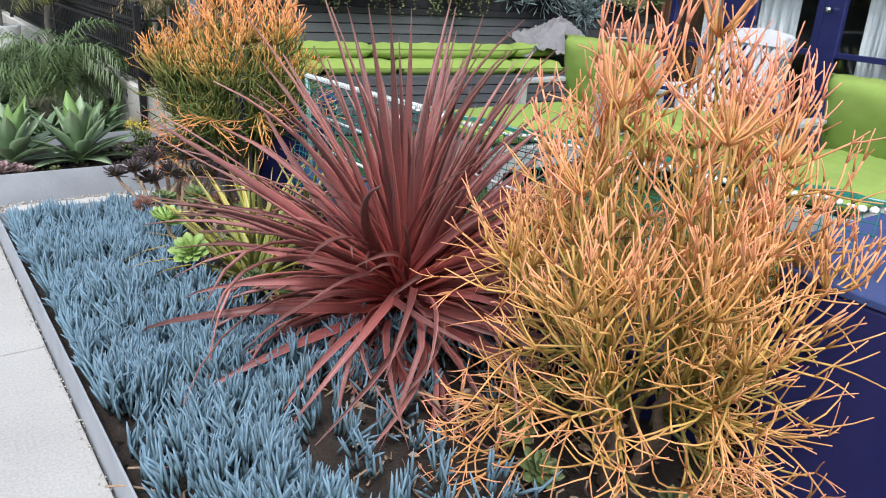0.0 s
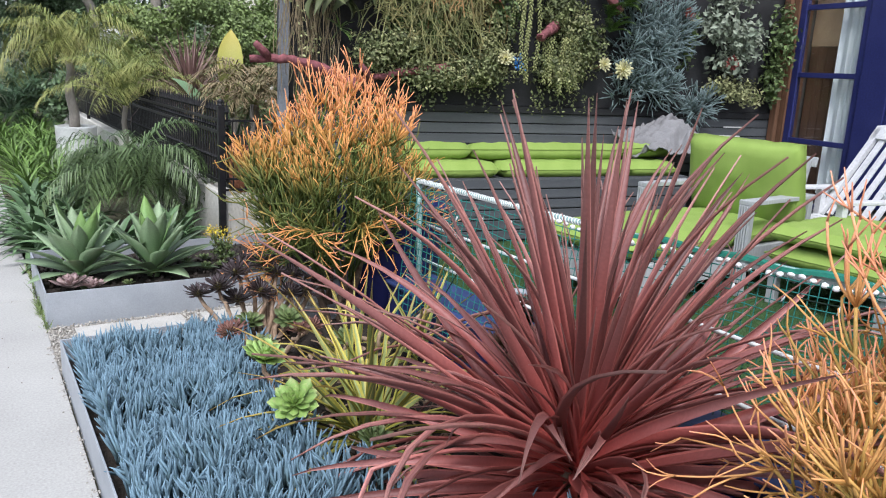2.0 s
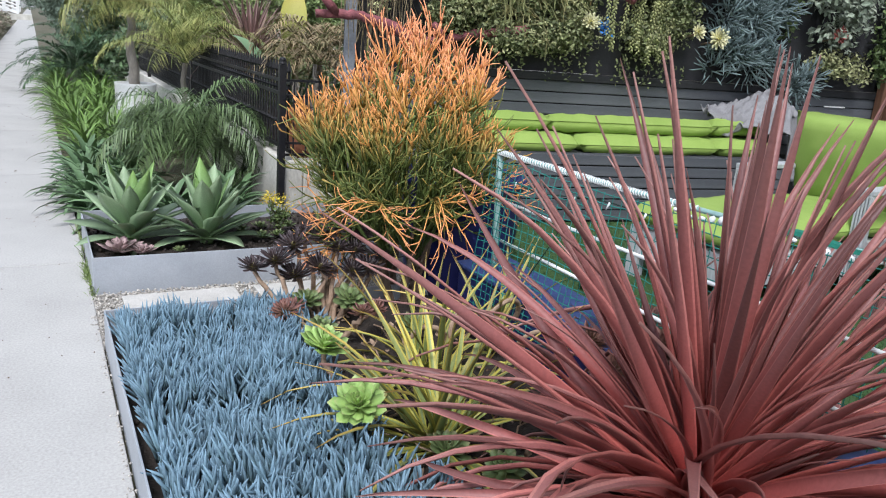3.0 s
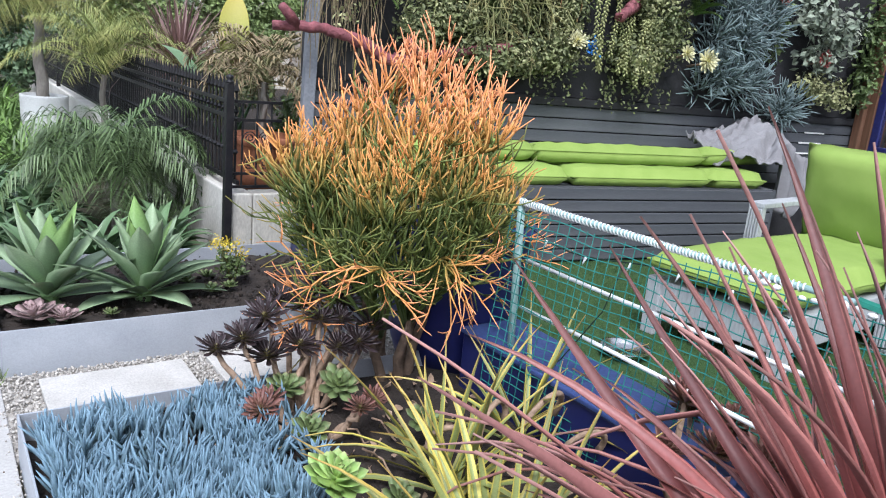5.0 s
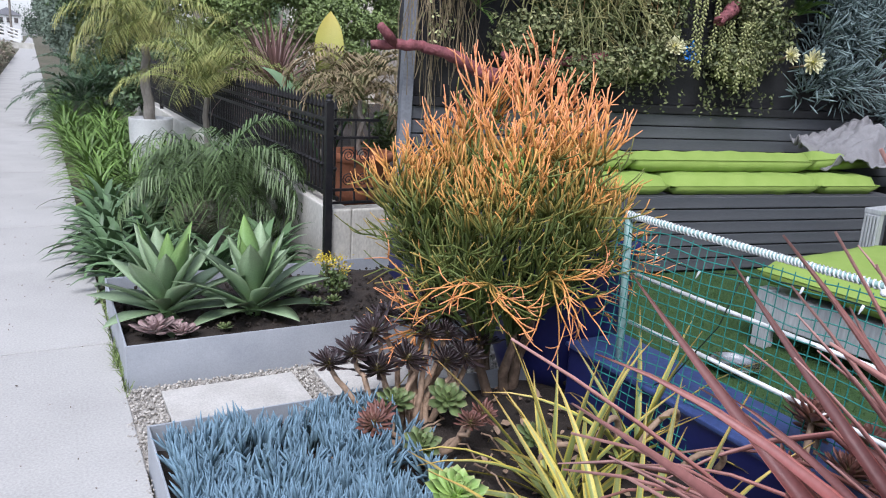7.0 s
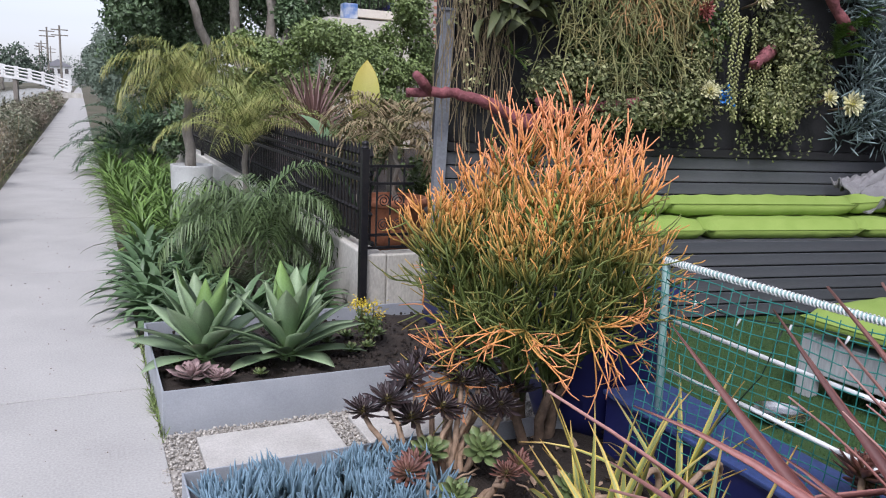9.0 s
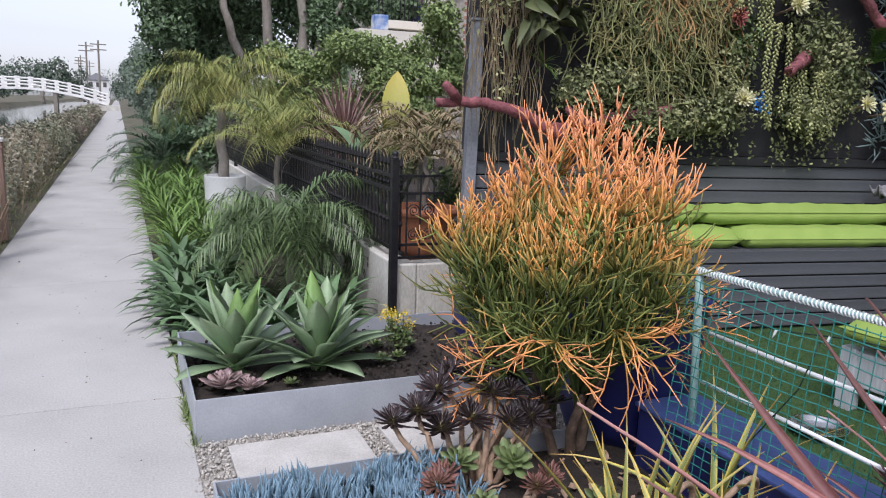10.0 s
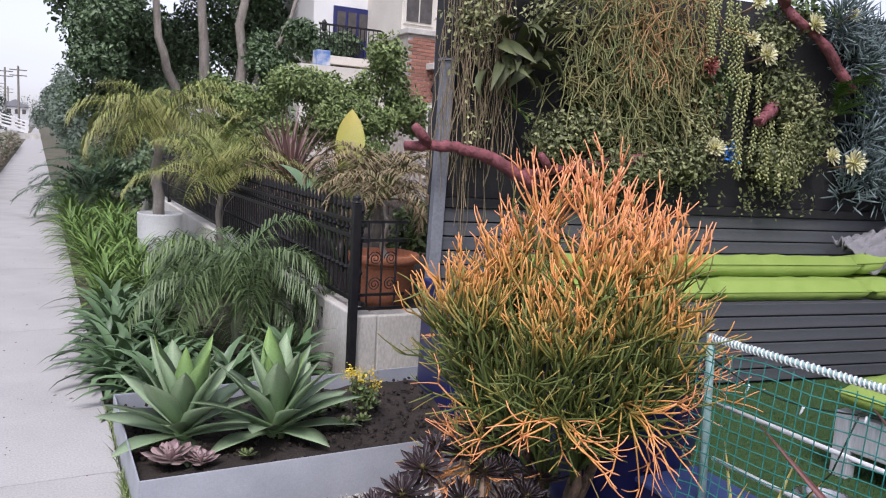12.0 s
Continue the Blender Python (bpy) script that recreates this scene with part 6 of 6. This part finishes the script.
tree("shrub", "large bright green leafy shrub above the iron fence", (3.35, 13.4, 0.4),
     [([(0, 0, 0), (0.1, 0, 0.8), (0.4, 0.1, 1.7)], 0.05), ([(0, 0, 0.3), (-0.4, 0, 1.0), (-0.7, 0.1, 1.7)], 0.04), ([(0.1, 0, 0.6), (0.7, 0, 1.2), (1.1, 0, 1.6)], 0.035)],
     [(-0.7, 0, 1.65, 0.55, 0.5, 0.45), (0.0, 0.1, 1.95, 0.65, 0.55, 0.45), (0.7, 0.1, 1.75, 0.6, 0.5, 0.42), (0.2, 0, 1.35, 0.8, 0.5, 0.35), (1.25, 0.2, 1.6, 0.5, 0.4, 0.35), (-0.2, 0.1, 1.05, 0.9, 0.5, 0.4), (-1.0, 0.2, 1.2, 0.5, 0.5, 0.5), (0.9, 0.2, 1.15, 0.7, 0.5, 0.4)], leaf_light, 0.052, 4600, category="shrub")
tree("shrub", "leafy green shrub in front of the pale house", (5.0, 14.6, 0.4),
     [([(0, 0, 0), (0.1, 0, 1.2), (0.2, 0.1, 2.2)], 0.05), ([(0, 0, 0.3), (-0.4, 0, 1.4), (-0.6, 0.1, 2.2)], 0.04)],
     [(0.1, 0, 2.25, 0.6, 0.5, 0.55), (-0.6, 0.1, 1.9, 0.55, 0.5, 0.5), (0.8, 0.1, 1.9, 0.5, 0.5, 0.5), (0.1, 0.3, 1.3, 0.8, 0.5, 0.5)], leaf_light, 0.07, 2800, category="shrub")
tree("shrub", "low leafy green shrub behind the iron fence", (2.9, 10.0, 0.4), [([(0, 0, 0), (0, 0, 0.6)], 0.03)], [(0, 0, 0.55, 0.45, 0.7, 0.3), (0.3, 1.4, 0.7, 0.5, 0.8, 0.4), (0.2, -1.2, 0.45, 0.4, 0.5, 0.28)], leaf_mid, 0.06, 1500, category="shrub")
tree("shrub", "dark green shrubbery at the foot of the trees", (2.0, 17.5, 0.0), [([(0, 0, 0), (0, 0, 0.8)], 0.04)], [(0, 0, 0.9, 0.6, 1.0, 0.6), (0.6, 2.2, 1.2, 0.8, 1.2, 0.9), (1.6, -0.6, 1.4, 1.0, 1.0, 0.9), (-0.5, 4.5, 1.0, 0.6, 1.5, 0.8), (2.6, 1.0, 1.5, 1.0, 1.0, 1.0)], leaf_dark, 0.09, 2200, category="shrub")
tree("shrub", "pale green bank of shrubs beside the sidewalk", (1.6, 30.0, 0.0), [([(0, 0, 0), (0, 0, 1.2)], 0.05)], [(0, 0, 1.6, 0.9, 1.6, 1.2), (-0.2, 5, 1.8, 0.9, 2.5, 1.4), (-0.1, 11, 1.9, 0.9, 3.0, 1.6), (-0.1, 18, 2.2, 0.9, 3.5, 1.8), (0.2, 26, 2.4, 1.0, 4.0, 2.2), (0.2, 36, 2.6, 1.1, 5.0, 2.4)], far_leaf, 0.16, 1500, category="shrub")
tree("shrub", "hazy bank of trees far along the sidewalk", (1.8, 75.0, 0.0), [([(0, 0, 0), (0, 0, 2.5)], 0.1)], [(0.2, 0, 2.5, 1.5, 6, 2.6), (0.6, 14, 3.6, 1.8, 6, 3.6), (0.8, 30, 4.0, 2.2, 8, 4.0), (-0.5, 44, 3.0, 2.0, 6, 3.0)], far_leaf, 0.3, 1600, category="tree")

# ---- hedge, bollards ----
hd = Shape()
for i in range(90):
    y = 8.6 + i * 0.62 + rng.uniform(-.2, .2)
    if y < 10 and i % 2:
        continue
    h = 0.84 + 0.14 * math.sin(y * 0.7) + rng.uniform(-.08, .08)
    foliage(hd, (-1.50 + rng.uniform(-.15, .15), y, h * 0.5), (0.58, 0.6, h * 0.62), int(1500 * max(0.28, 1 - i / 70)), 0.045 + 0.0012 * i, OVAL, 0.6, 0.1)
solo("hedge", hd, hedge_leaf, "low straggly brown-green hedge along the canal", "hedge", kind="stuff")
tw = Shape()
for _ in range(450):
    y = rng.uniform(7.5, 20)
    x = rng.uniform(-1.95, -1.0)
    tw.tube(wiggle((x, y, 0), (x + rng.normal() * 0.2, y + rng.normal() * 0.2, rng.uniform(0.4, 0.95)), 4, 0.03), 0.003, 3, cap=False)
solo("hedge_twigs", tw, vine_dry, "dry tan hedge twigs beside the sidewalk", "twigs", kind="stuff")
wd_ = Shape()
n = 2600
wd_.scatter([(-0.06, 0, 0), (0.06, 0, 0), (0.1, 0.1, 0.6), (0.25, 0.25, 1)], [(0, 1, 2), (0, 2, 3)], frames(np.array([0, 0, 1.0]) + rng.normal(size=(n, 3)) * 0.4), np.stack([rng.uniform(-1.5, -0.96, n), rng.uniform(4.0, 30, n), np.full(n, -0.02)], 1), rng.uniform(0.03, 0.09, n))
n = 260
wd_.scatter([(-0.06, 0, 0), (0.06, 0, 0), (0.1, 0.1, 0.6), (0.25, 0.25, 1)], [(0, 1, 2), (0, 2, 3)], frames(np.array([0, 0, 1.0]) + rng.normal(size=(n, 3)) * 0.5), np.stack([rng.normal(EDGE - 0.01, 0.008, n), np.concatenate([rng.normal(6.05, 0.1, n // 2), rng.uniform(5.6, 7.2, n - n // 2)]), np.full(n, 0.0)], 1), rng.uniform(0.03, 0.08, n))
solo("weeds", wd_, leaf_light, "short green weeds along the sidewalk edge", "weeds", kind="stuff")
for y in (10.29, 11.54):
    b = thing("bollard", at=(-1.03, y, 0), label="square brown timber bollard with a capped top", category="bollard", group="bollards")
    part("post", Shape().box(-0.065, -0.065, 0, 0.065, 0.065, 1.06, bev=0.008), bollard_wood, b)
    part("collar", Shape().box(-0.072, -0.072, 0.985, 0.072, 0.072, 1.01, bev=0.004), bollard_wood, b)
    part("cap", Shape().add([(-.078, -.078, 1.062), (.078, -.078, 1.062), (.078, .078, 1.062), (-.078, .078, 1.062), (-.078, -.078, 1.09), (.078, -.078, 1.09), (.078, .078, 1.09), (-.078, .078, 1.09), (0, 0, 1.125)],
         [(3, 2, 1, 0), (0, 1, 5, 4), (1, 2, 6, 5), (2, 3, 7, 6), (3, 0, 4, 7), (4, 5, 8), (5, 6, 8), (6, 7, 8), (7, 4, 8)]), paver_stone, b, "pale stone cap")

# ---- white footbridge over the canal ----
br = thing("footbridge", label="arched white timber footbridge over the canal", category="bridge")
BY = 95.0
bx = np.linspace(-18.3, -0.9, 15)


def deck(x):
    return 0.75 + 1.5 * (1 - ((x + 9.6) / 8.8) ** 2)


for off in (0.0, 2.2):
    for z0 in (0.28, 0.62, 0.96):
        part("rail", Shape().tube([(x, BY + off, deck(x) + z0) for x in bx], 0.085, 5), white_paint, br)
    for x in bx:
        part("post", Shape().box(x - 0.13, BY + off - 0.13, deck(x) - 0.2, x + 0.13, BY + off + 0.13, deck(x) + 1.12, bev=0.01), white_paint, br)
dv = [(x, BY + o, deck(x) + dz) for x in bx for o, dz in ((-0.1, 0), (2.3, 0), (2.3, -0.25), (-0.1, -0.25))]
part("deck", Shape().add(dv, [(i * 4 + k, i * 4 + (k + 1) % 4, i * 4 + 4 + (k + 1) % 4, i * 4 + 4 + k) for i in range(14) for k in range(4)]), white_paint, br)
for x0_, x1_ in ((-2.6, 0.4), (-19.6, -17.0)):
    part("abutment", Shape().box(x0_, BY - 0.2, -1.0, x1_, BY + 2.4, 0.55, bev=0.02), wall_concrete, br)
for x in (-13.0, -6.0):
    part("pier", Shape().box(x - 0.2, BY, -1.2, x + 0.2, BY + 2.2, deck(x) - 0.2), bark, br)

# ---- far bank ----
tree("conifer", "dense dark conifer on the far canal bank", (-16.2, 98, 0), [([(0, 0, 0), (0, 0, 8)], 0.25)], [(0, 0, 6.5, 1.2, 1.2, 2.0), (0, 0, 4.2, 1.9, 1.9, 1.8), (0, 0, 2.2, 2.3, 2.3, 1.6)], leaf_dark, 0.3, 2200)
tree("bare_tree", "reddish thinly leafed tree on the far bank", (-19.5, 130, 0), [([(0, 0, 0), (0, 0, 5), (1, 0, 10)], 0.25), ([(0, 0, 3), (-2, 0, 9)], 0.12), ([(0, 0, 4), (2.5, 0, 9)], 0.12)], [(0, 0, 9, 3, 2, 2.6), (0, 0, 5, 3.2, 2, 2.2)], vine_dry, 0.28, 800)
tree("round_tree", "round grey-green tree beyond the footbridge", (-11.5, 150, 0), [([(0, 0, 0), (0, 0, 5)], 0.3)], [(0, 0, 5, 3.2, 2, 2.8), (-3, 0, 3, 2.5, 2, 2.2), (3.5, 0, 3.5, 2.2, 2, 2.0)], far_leaf, 0.45, 1500)
tree("far_trees", "hazy line of trees along the far canal bank", (-19, 70, 0), [([(0, 0, 0), (0, 0, 1.5)], 0.12)], [(-2, 0, 1.6, 2.5, 2, 1.6), (-4, 14, 2.2, 3, 3, 2.2), (-2, 60, 2.0, 2.5, 4, 2.0), (-1, 80, 2.4, 2.5, 4, 2.4), (3, 30, 3.0, 2.2, 4, 2.6), (4, 45, 3.4, 2.2, 4, 3.0), (5, 62, 4.6, 4.4, 4, 4.0), (-1, 56, 5.2, 4.6, 4, 4.4), (13, 82, 3.4, 2.4, 3, 2.8), (4, 200, 4, 8, 4, 4), (16, 210, 4.5, 8, 4, 4.5), (-14, 190, 4, 8, 4, 4)], far_leaf, 0.4, 1100)
tree("reeds", "brown reeds on the far canal bank", (-15.4, 62, -0.6), [([(0, 0, 0), (0, 0, 0.5)], 0.05)], [(0, 0, 0.4, 0.9, 5, 0.8), (0, -14, 0.4, 0.9, 6, 0.7), (-0.2, 14, 0.4, 0.8, 5, 0.8)], hedge_leaf, 0.16, 1300, category="reeds")
for (x, y, h) in ((-19.8, 118, 16.5), (-18.7, 120, 15.6), (-17.9, 118, 17.5), (-17.2, 121, 16.8)):
    p = thing("fan_palm", at=(x, y, 0), label="tall slim fan palm against the overcast sky", category="palm", group="fan palms")
    part("trunk", Shape().tube([(0, 0, 0), (0.15, 0, h * 0.5), (0.05, 0, h)], [0.24, 0.17, 0.15], 8), bark, p, smooth=True)
    sh = Shape()
    for k in range(30):
        v0, f0, t0 = leaf_blade(length=1.5, width=0.5, bend=1.2, fold=0.2, segs=5, base=0.2, peak=0.6)
        m = np.array(aim((0.05, 0, h), k * 137.5, 70 - 4.2 * k))
        sh.add(np.asarray(v0) @ m[:3, :3].T + m[:3, 3], f0, t0)
    part("crown", sh, palm_dark, p)
for (x, y, h) in ((-5.0, 165, 11.5), (-2.6, 150, 11.0), (-8.5, 230, 12), (-7.0, 250, 11.5), (-10.2, 260, 12.5)):
    u = thing("utility_pole", at=(x, y, 0), label="grey timber utility pole with crossarms", category="pole", group="utility poles")
    part("shaft", Shape().tube([(0, 0, 0), (0, 0, h)], [0.2, 0.15], 8), bark, u)
    for z in (h - 0.7, h - 1.6):
        part("crossarm", Shape().box(-1.3, -0.08, z - 0.09, 1.3, 0.08, z + 0.09), bark, u)


def far_house(x, y, w, d, h, ma, label):
    r = thing("house", at=(x, y, 0), label=label, category="house", group="far houses")
    part("wall", Shape().box(0, 0, 0, w, d, h), ma, r)
    part("roof", Shape().add([(-.3, -.3, h), (w + .3, -.3, h), (w + .3, d + .3, h), (-.3, d + .3, h), (w / 2, d * .3, h + 1.6), (w / 2, d * .7, h + 1.6)], [(0, 1, 4), (1, 2, 5, 4), (2, 3, 5), (3, 0, 4, 5), (3, 2, 1, 0)]), roof_tile, r)
    for i in range(3):
        for z in (0.9, 3.4)[: 2 if h > 4.5 else 1]:
            wn_ = part("window", Shape().box(w * (0.18 + 0.28 * i), -0.06, z, w * (0.18 + 0.28 * i) + 0.9, 0.02, z + 1.2), white_paint, r)
            part("pane", Shape().box(w * (0.18 + 0.28 * i) + 0.08, -0.08, z + 0.08, w * (0.18 + 0.28 * i) + 0.82, -0.065, z + 1.12), dark_room, wn_)


far_house(-26, 88, 7, 8, 5.4, white_paint, "white two-storey house on the far bank")
far_house(-25, 112, 6, 8, 4.0, cream_wall, "cream low house on the far bank")
far_house(-6.5, 190, 5, 6, 5.0, pot_white, "pale grey house beyond the footbridge")

# ---- neighbouring house: white stucco with a blue door, brick bay ----
nh = thing("house", at=(6.1, 20, 0), label="white stucco house with a blue upper door and red brick bay", category="house")
part("wall", Shape().box(-0.35, 0, 0, 9, 9, 7.5), white_paint, nh)
part("roof", Shape().box(-0.7, -0.4, 7.5, 9.4, 9.4, 7.75), roof_tile, nh)
dr = part("door", Shape().box(0.12, -0.05, 3.55, 1.0, 0.02, 4.72, bev=0.01), navy, nh, "blue panelled upper door")
for i in range(3):
    part("pane", Shape().box(0.2 + i * 0.27, -0.065, 4.0, 0.4 + i * 0.27, -0.052, 4.6), dark_room, dr)
part("balcony", Shape().box(-0.5, -0.9, 3.3, 1.5, 0, 3.48, bev=0.01), cream_wall, nh)
part("balcony_rail", Shape().box(-0.5, -0.9, 4.12, 1.5, -0.86, 4.16), iron, nh)
for i in range(20):
    part("baluster", Shape().box(-0.48 + i * 0.104, -0.89, 3.48, -0.465 + i * 0.104, -0.87, 4.12), iron, nh)
for x, z in ((0.25, 5.05), (0.62, 5.1)):
    part("niche", Shape().lathe([(0.001, 0), (0.09, 0.02), (0.11, 0.2), (0.07, 0.36), (0.001, 0.4)], 12), dark_room, nh, m=pose(x, -0.01, z) @ Matrix.Diagonal((1, 0.3, 1, 1)))
for x, z in ((1.2, 4.45), (-0.12, 4.1)):
    part("lamp", Shape().lathe([(0.03, 0), (0.07, 0.03), (0.06, 0.2), (0.02, 0.26)], 8), iron, nh, m=pose(x, -0.09, z))
bay = thing("brick_bay", at=(7.05, 17.6, 0), label="red brick bay with a stone ledge and railed balcony", category="building")
part("core", Shape().box(0.01, 0.012, 0, 3.2, 3, 3.95), mortar, bay)
part("upper_wall", Shape().box(0.01, 0.4, 3.95, 3.2, 3, 7.0), cream_wall, bay)
part("ledge", Shape().box(0.45, -0.35, 3.22, 3.3, 0.008, 3.36, bev=0.015), wall_concrete, bay)
part("ledge", Shape().box(-0.05, -0.05, 3.94, 3.25, 0.5, 4.06, bev=0.015), wall_concrete, bay)
for i in range(9):
    part("baluster", Shape().box(0.5 + i * 0.09, -0.3, 3.36, 0.515 + i * 0.09, -0.285, 4.25), pole_grey, bay)
part("rail", Shape().box(0.48, -0.31, 4.25, 1.4, -0.275, 4.29), pole_grey, bay)
wdw = part("window", Shape().box(0.05, 0.36, 4.2, 0.75, 0.41, 5.6), cream_wall, bay)
for i in range(2):
    part("pane", Shape().box(0.1 + i * 0.32, 0.34, 4.25, 0.38 + i * 0.32, 0.358, 5.5), dark_room, wdw)
part("lamp", Shape().lathe([(0.02, 0), (0.07, 0.04), (0.05, 0.14), (0.02, 0.18)], 8), iron, bay, m=pose(0.62, -0.1, 2.75))
lwn = part("window", Shape().box(0.5, -0.05, 0.9, 1.4, 0.01, 2.5), cream_wall, bay)
for i in range(2):
    part("pane", Shape().box(0.55 + i * 0.42, -0.065, 0.95, 0.92 + i * 0.42, -0.052, 2.42), dark_room, lwn)
bx1 = thing("packing_box", at=(5.4, 18.6, 3.2), label="blue and white cardboard box stacked on a terrace", category="box")
part("carton", Shape().box(0, 0, 0, 0.3, 0.3, 0.32, bev=0.01), box_blue, bx1)
ter = solo("terrace", Shape().box(5.0, 18.5, 0, 7.0, 20, 3.19), cream_wall, "cream stucco upper terrace of the neighbouring house", "building", kind="structure")
brk = Shape().box(0, 0, 0, 0.2, 0.02, 0.062, bev=0.004).mesh("brick", brick_red)
for r in range(18):
    for c in range(8):
        part("brick", brk, None, bay, m=pose(0.01 + c * 0.212 + (0.106 if r % 2 else 0), 0.0, 2.55 + r * 0.0745))

# ---- litter ----
lt = Shape()
n = 70
lt.scatter(*OVAL, frames(np.array([0, 0, 1.0]) + rng.normal(size=(n, 3)) * 0.25), np.stack([rng.uniform(-0.85, 0.4, n), rng.uniform(2.5, 16, n), np.full(n, 0.004)], 1), rng.uniform(0.008, 0.03, n))
n = 160
lt.scatter(*STONE, frames(rng.normal(size=(n, 3))), np.stack([rng.uniform(-0.9, 0.43, n), rng.uniform(2.0, 14, n), np.full(n, 0.002)], 1), rng.uniform(0.0015, 0.005, n))
solo("leaf_litter", lt, brown_bark, "scattered dry leaf bits on the sidewalk", "litter", kind="stuff")
lt = Shape()
n = 90
lt.scatter(*OVAL, frames(np.array([0, 0, 1.0]) + rng.normal(size=(n, 3)) * 0.4), np.stack([rng.uniform(0.6, 3.4, n), rng.uniform(-0.40, -0.12, n), np.full(n, 0.985)], 1), rng.uniform(0.012, 0.03, n))
solo("leaf_litter", lt, brown_bark, "dry leaf bits lying on the bench cushions", "litter", kind="stuff", m=PATIO)
sl = Shape()
n = 420
sl.scatter(*LEAF, frames(np.array([0, 0, 1.0]) + rng.normal(size=(n, 3)) * 0.5), np.stack([rng.uniform(1.2, 2.2, n), rng.uniform(0.8, 4.9, n), np.full(n, 0.105)], 1), rng.uniform(0.02, 0.06, n))
solo("leaf_litter", sl, pale_stem, "dry tan leaves lying on planter soil", "litter", kind="stuff")
